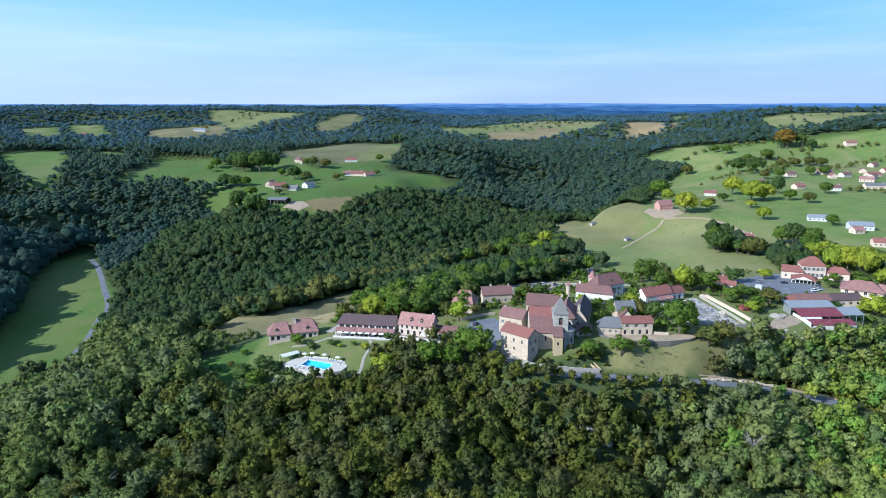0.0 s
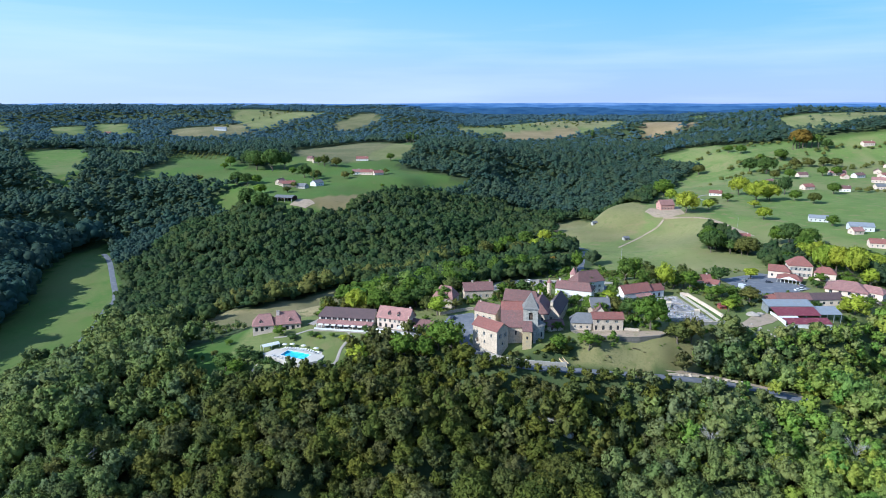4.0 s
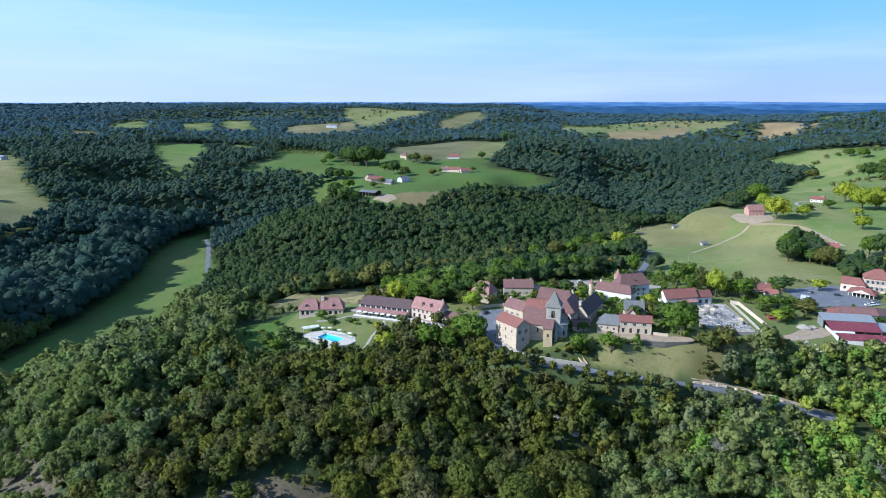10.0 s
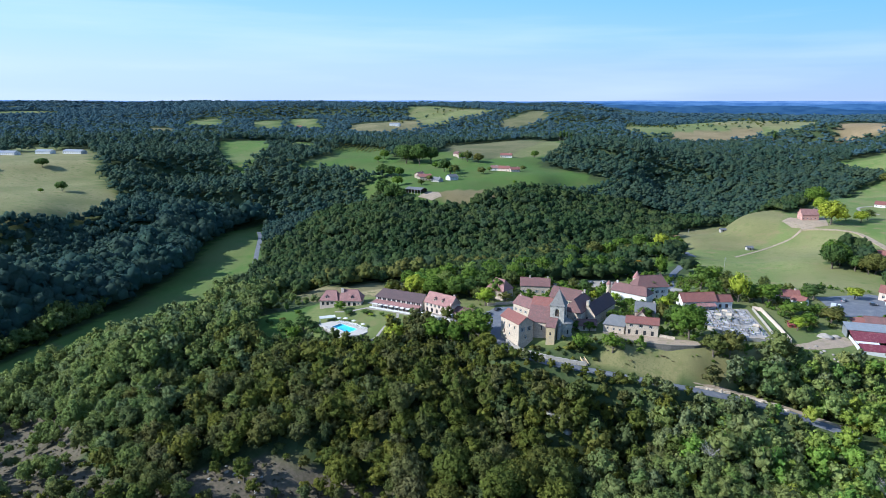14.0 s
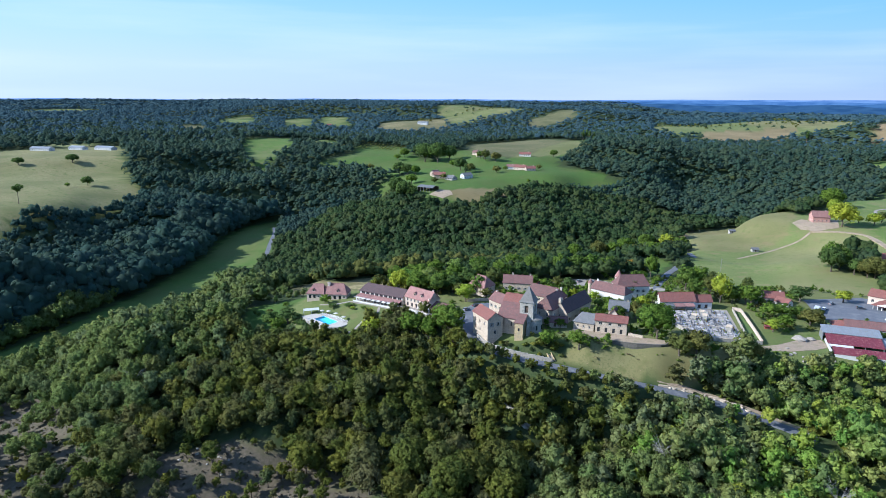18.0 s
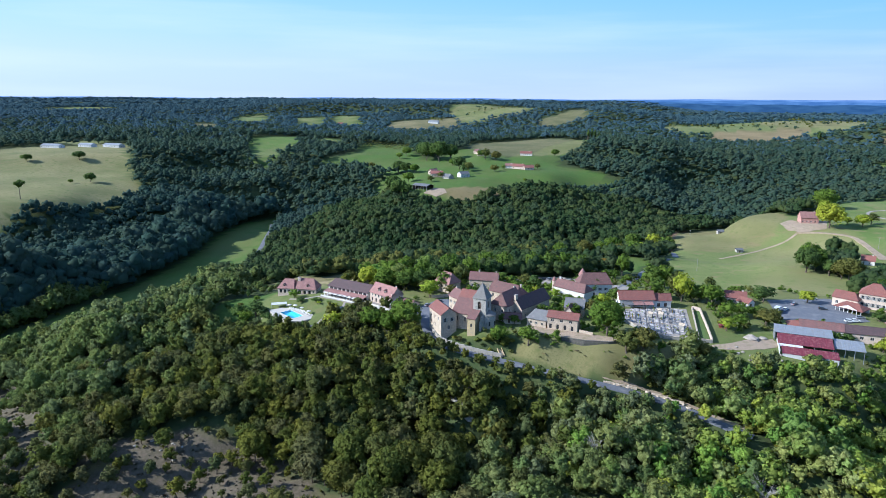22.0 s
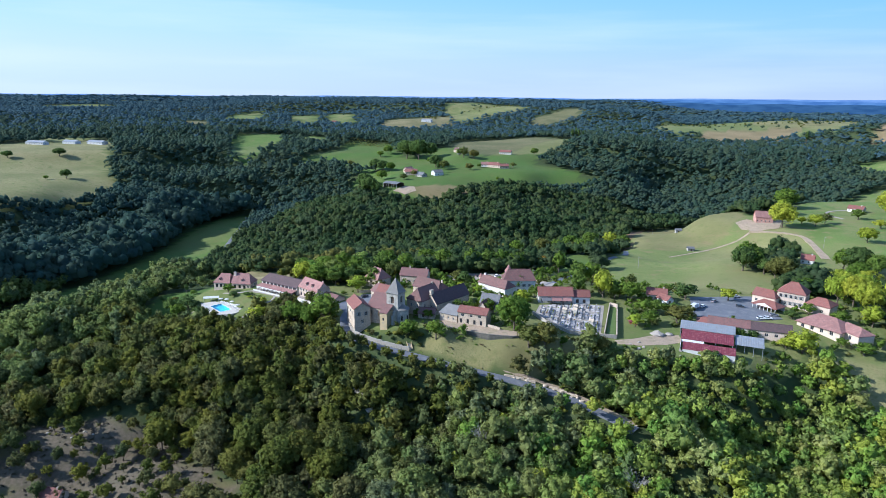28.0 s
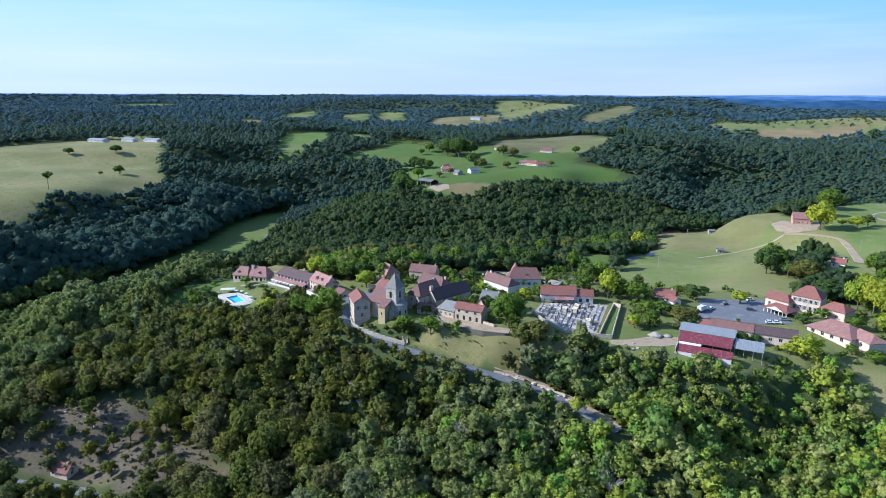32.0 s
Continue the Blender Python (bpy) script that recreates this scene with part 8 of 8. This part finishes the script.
def dead_tree(x, y, tall):
    root = thing("dead_tree", "bare pale dead tree in the wood", "tree", "dead trees", pose(x, y, ground(x, y)))
    part("trunk", Geo().rod((0, 0, -1), (0.3, 0.1, tall * 0.55), 0.25, 0.14), DEADWOOD, root)
    g = Geo()
    for i in range(26):
        a, z = i * 2.4, tall * (0.35 + 0.2 * rng.random())
        b = Vector((math.cos(a) * tall * 0.28, math.sin(a) * tall * 0.28, z + tall * (0.25 + 0.25 * rng.random())))
        m_ = Vector((0.2, 0.1, z)).lerp(b, 0.5) + Vector((0, 0, 0.5))
        g.rod((0.2, 0.1, z), m_, 0.09, 0.06, 5).rod(m_, b, 0.06, 0.02, 4)
        for s in (-0.5, 0.6):
            g.rod(m_, b + Vector((math.cos(a + s) * 1.4, math.sin(a + s) * 1.4, 0.6)), 0.04, 0.015, 4)
    part("crown", g, DEADWOOD, root)


for x, y, tall in ((-117, 198, 14), (176, 226, 13), (118, 222, 12)):
    dead_tree(x, y, tall)
pine = thing("pine_tree", "tall lone pine with a bare stem on the pasture", "tree", at=pose(-481, 403, ground(-481, 403)))
part("trunk", Geo().rod((0, 0, -1), (0.4, 0, 17), 0.4, 0.15), BARK, pine)
cr_v, cr_t, cr_n = crown(np.random.default_rng(5), 320, 0.7, 7, 4.6, 19, 10)
part("crown", big_mesh("crown", cr_v, cr_t, LEAF_DARK, np.zeros(len(cr_v)), cr_n), None, pine)
slim = kinds(15, 3, 300, 0.7, 9, lambda i, g: (1.7, 18.0, 1.0))
slim_meshes = [(big_mesh("crown", v, t, LEAF_DARK, np.zeros(len(v)), nv), as_mesh("trunk", st, BARK)) for (v, t, nv), *_, st in slim]
for i, (x, y, s) in enumerate([(-92, 1221, 1.3), (-86, 1224, 1.4), (-80, 1219, 1.25), (-72, 1222, 1.1), (-172, 800, 1.1), (-62, 1150, 0.9), (560, 1085, 1.4), (568, 1090, 1.5), (576, 1086, 1.5), (584, 1091, 1.4), (592, 1088, 1.5), (600, 1084, 1.3), (320, 1560, 1.8), (150, 358, 0.7)]):
    root = thing("poplar_tree", "tall narrow dark poplar", "tree", "poplars", pose(x, y, ground(x, y)) @ Matrix.Diagonal((s * 1.2, s * 1.2, s, 1)))
    part("trunk", slim_meshes[i % 3][1], None, root)
    part("crown", slim_meshes[i % 3][0], None, root)
for x, y in ((124, 690), (262, 560), (92, 372), (-206, 455), (140, 470)):
    pole = thing("utility_pole", "wooden utility pole with a crossbar", "pole", "utility poles", pose(x, y, ground(x, y)))
    part("post", Geo().rod((0, 0, -1), (0, 0, 9), 0.14, 0.1), WOOD_GREY, pole)
    part("crossbar", Geo().box(-0.9, 0.9, -0.06, 0.06, 8.3, 8.45), WOOD_GREY, pole)


# ---------------------------------------------------------------- bushes, scrub and rough grass
def built_over(x, y, gap):
    """Which places lie on or beside something that was built."""
    hit = np.zeros(len(x), bool)
    bpy.context.view_layer.update()
    for ob in scene.objects:
        if ob.type != "MESH" or ob.name.split(".")[0] in ("ground", "backdrop", "woodland", "hedgerow", "crown", "trunk"):
            continue
        c = [ob.matrix_world @ Vector(q) for q in ob.bound_box]
        x0, x1, y0, y1 = min(q.x for q in c), max(q.x for q in c), min(q.y for q in c), max(q.y for q in c)
        if ob.name.startswith("road") or x1 - x0 > 60 or y1 - y0 > 60 or x1 < -130 or x0 > 330 or y0 > 480:
            continue
        hit |= (x > x0 - gap) & (x < x1 + gap) & (y > y0 - gap) & (y < y1 + gap)
    return hit


BUSH_KINDS = kinds(51, 6, 90, 0.85, 4, lambda i, g: (g.uniform(3.6, 4.6), g.uniform(5.0, 7.5), 0.0))
TUFT_KINDS = kinds(53, 5, 16, 1.5, 1, lambda i, g: (g.uniform(3.4, 4.4), g.uniform(3.2, 4.6), 0.0))
rng = np.random.default_rng(55)
x, y = scatter(56, -60, 276, 262, 440, 4.2)
keep = inside(x, y, VILLAGE_AREA) & ~inside(x, y, HOTEL_LAWN) & ~built_over(x, y, 1.3) & ~inside(x, y, SQUARE) & ~inside(x, y, CAR_PARK) & (off_line(x, y, ROAD) > 5) & (rng.random(len(x)) < 0.46)
x, y = x[keep], y[keep]
half = rng.random(len(x)) < 0.7
joined_trees("shrubbery", planted(x[half], y[half]), rng.uniform(0.2, 0.72, int(half.sum())), BUSH_KINDS, LEAF_GREEN, 57, "green garden bushes among the village houses")
joined_trees("shrubbery", planted(x[~half], y[~half]), rng.uniform(0.18, 0.6, int((~half).sum())), BUSH_KINDS, LEAF_OLIVE, 58, "olive and yellowing bushes in the village gardens")
x, y = scatter(60, 40, 240, 250, 312, 1.35)
rough = (inside(x, y, VERGE) | inside(x, y, YARD) | (inside(x, y, VILLAGE_AREA) & (y < 300)))
keep = rough & ~built_over(x, y, 0.7) & (off_line(x, y, ROAD) > 4) & (rng.random(len(x)) < 0.16)
x, y = x[keep], y[keep]
dry_ = rng.random(len(x)) < 0.55
joined_trees("rough_grass", planted(x[dry_], y[dry_]), rng.uniform(0.10, 0.28, int(dry_.sum())), TUFT_KINDS, foliage("dry_grass", [(0.24, 0.20, 0.10), (0.17, 0.155, 0.07), (0.30, 0.24, 0.13), (0.15, 0.165, 0.06), (0.22, 0.17, 0.10)]), 61, "dry tussocks of grass on the bank below the inn", flat=0.42)
joined_trees("scrub", planted(x[~dry_], y[~dry_]), rng.uniform(0.12, 0.30, int((~dry_).sum())), BUSH_KINDS, LEAF_GREEN, 62, "low green scrub on the bank below the inn", flat=0.7)
# box and laurel planted along the foot of the pool terrace
px_ = np.array([-74, -71.5, -69, -66.5, -64, -61.5, -59, -56.5, -54, -51.5, -49, -46.5, -44, -42])
py_ = np.array([266, 264.4, 263, 261.8, 260.6, 259.6, 258.8, 258, 257.4, 256.8, 256.8, 257.4, 258.6, 260.4])
joined_trees("hedge", planted(px_, py_), rng.uniform(0.36, 0.52, len(px_)), BUSH_KINDS, LEAF_DARK, 63, "dark green bushes along the pool terrace")
x, y = scatter(64, -235, 60, 118, 210, 2.6)
keep = (inside(x, y, BARE_SLOPE) | inside(x, y, BARE_LEFT)) & (rng.random(len(x)) < 0.5) & (off_line(x, y, LOWER_ROAD) > 4)
x, y = x[keep], y[keep]
grey = rng.random(len(x)) < 0.86
joined_trees("scrub", planted(x[grey], y[grey]), rng.uniform(0.10, 0.30, int(grey.sum())), TUFT_KINDS, foliage("grey_scrub", [(0.155, 0.135, 0.100), (0.115, 0.11, 0.07), (0.19, 0.16, 0.12)]), 65, "dry grey scrub on the stony slope", flat=0.6)
joined_trees("scrub", planted(x[~grey], y[~grey]), rng.uniform(0.12, 0.36, int((~grey).sum())), BUSH_KINDS, LEAF_FOREST, 66, "green juniper and box bushes on the stony slope")
x, y = scatter(68, -300, 300, 100, 300, 3.6)
keep = wooded(x, y) & ~inside(x, y, BARE_SLOPE) & ~inside(x, y, BARE_LEFT) & (off_line(x, y, ROAD) > 5.5) & (rng.random(len(x)) < np.where(x > 20, 0.7, 0.3))
x, y = x[keep], y[keep]
joined_trees("undergrowth", planted(x, y), rng.uniform(0.4, 0.85, len(x)), TUFT_KINDS, LEAF_FOREST, 69, "green undergrowth between the oaks")
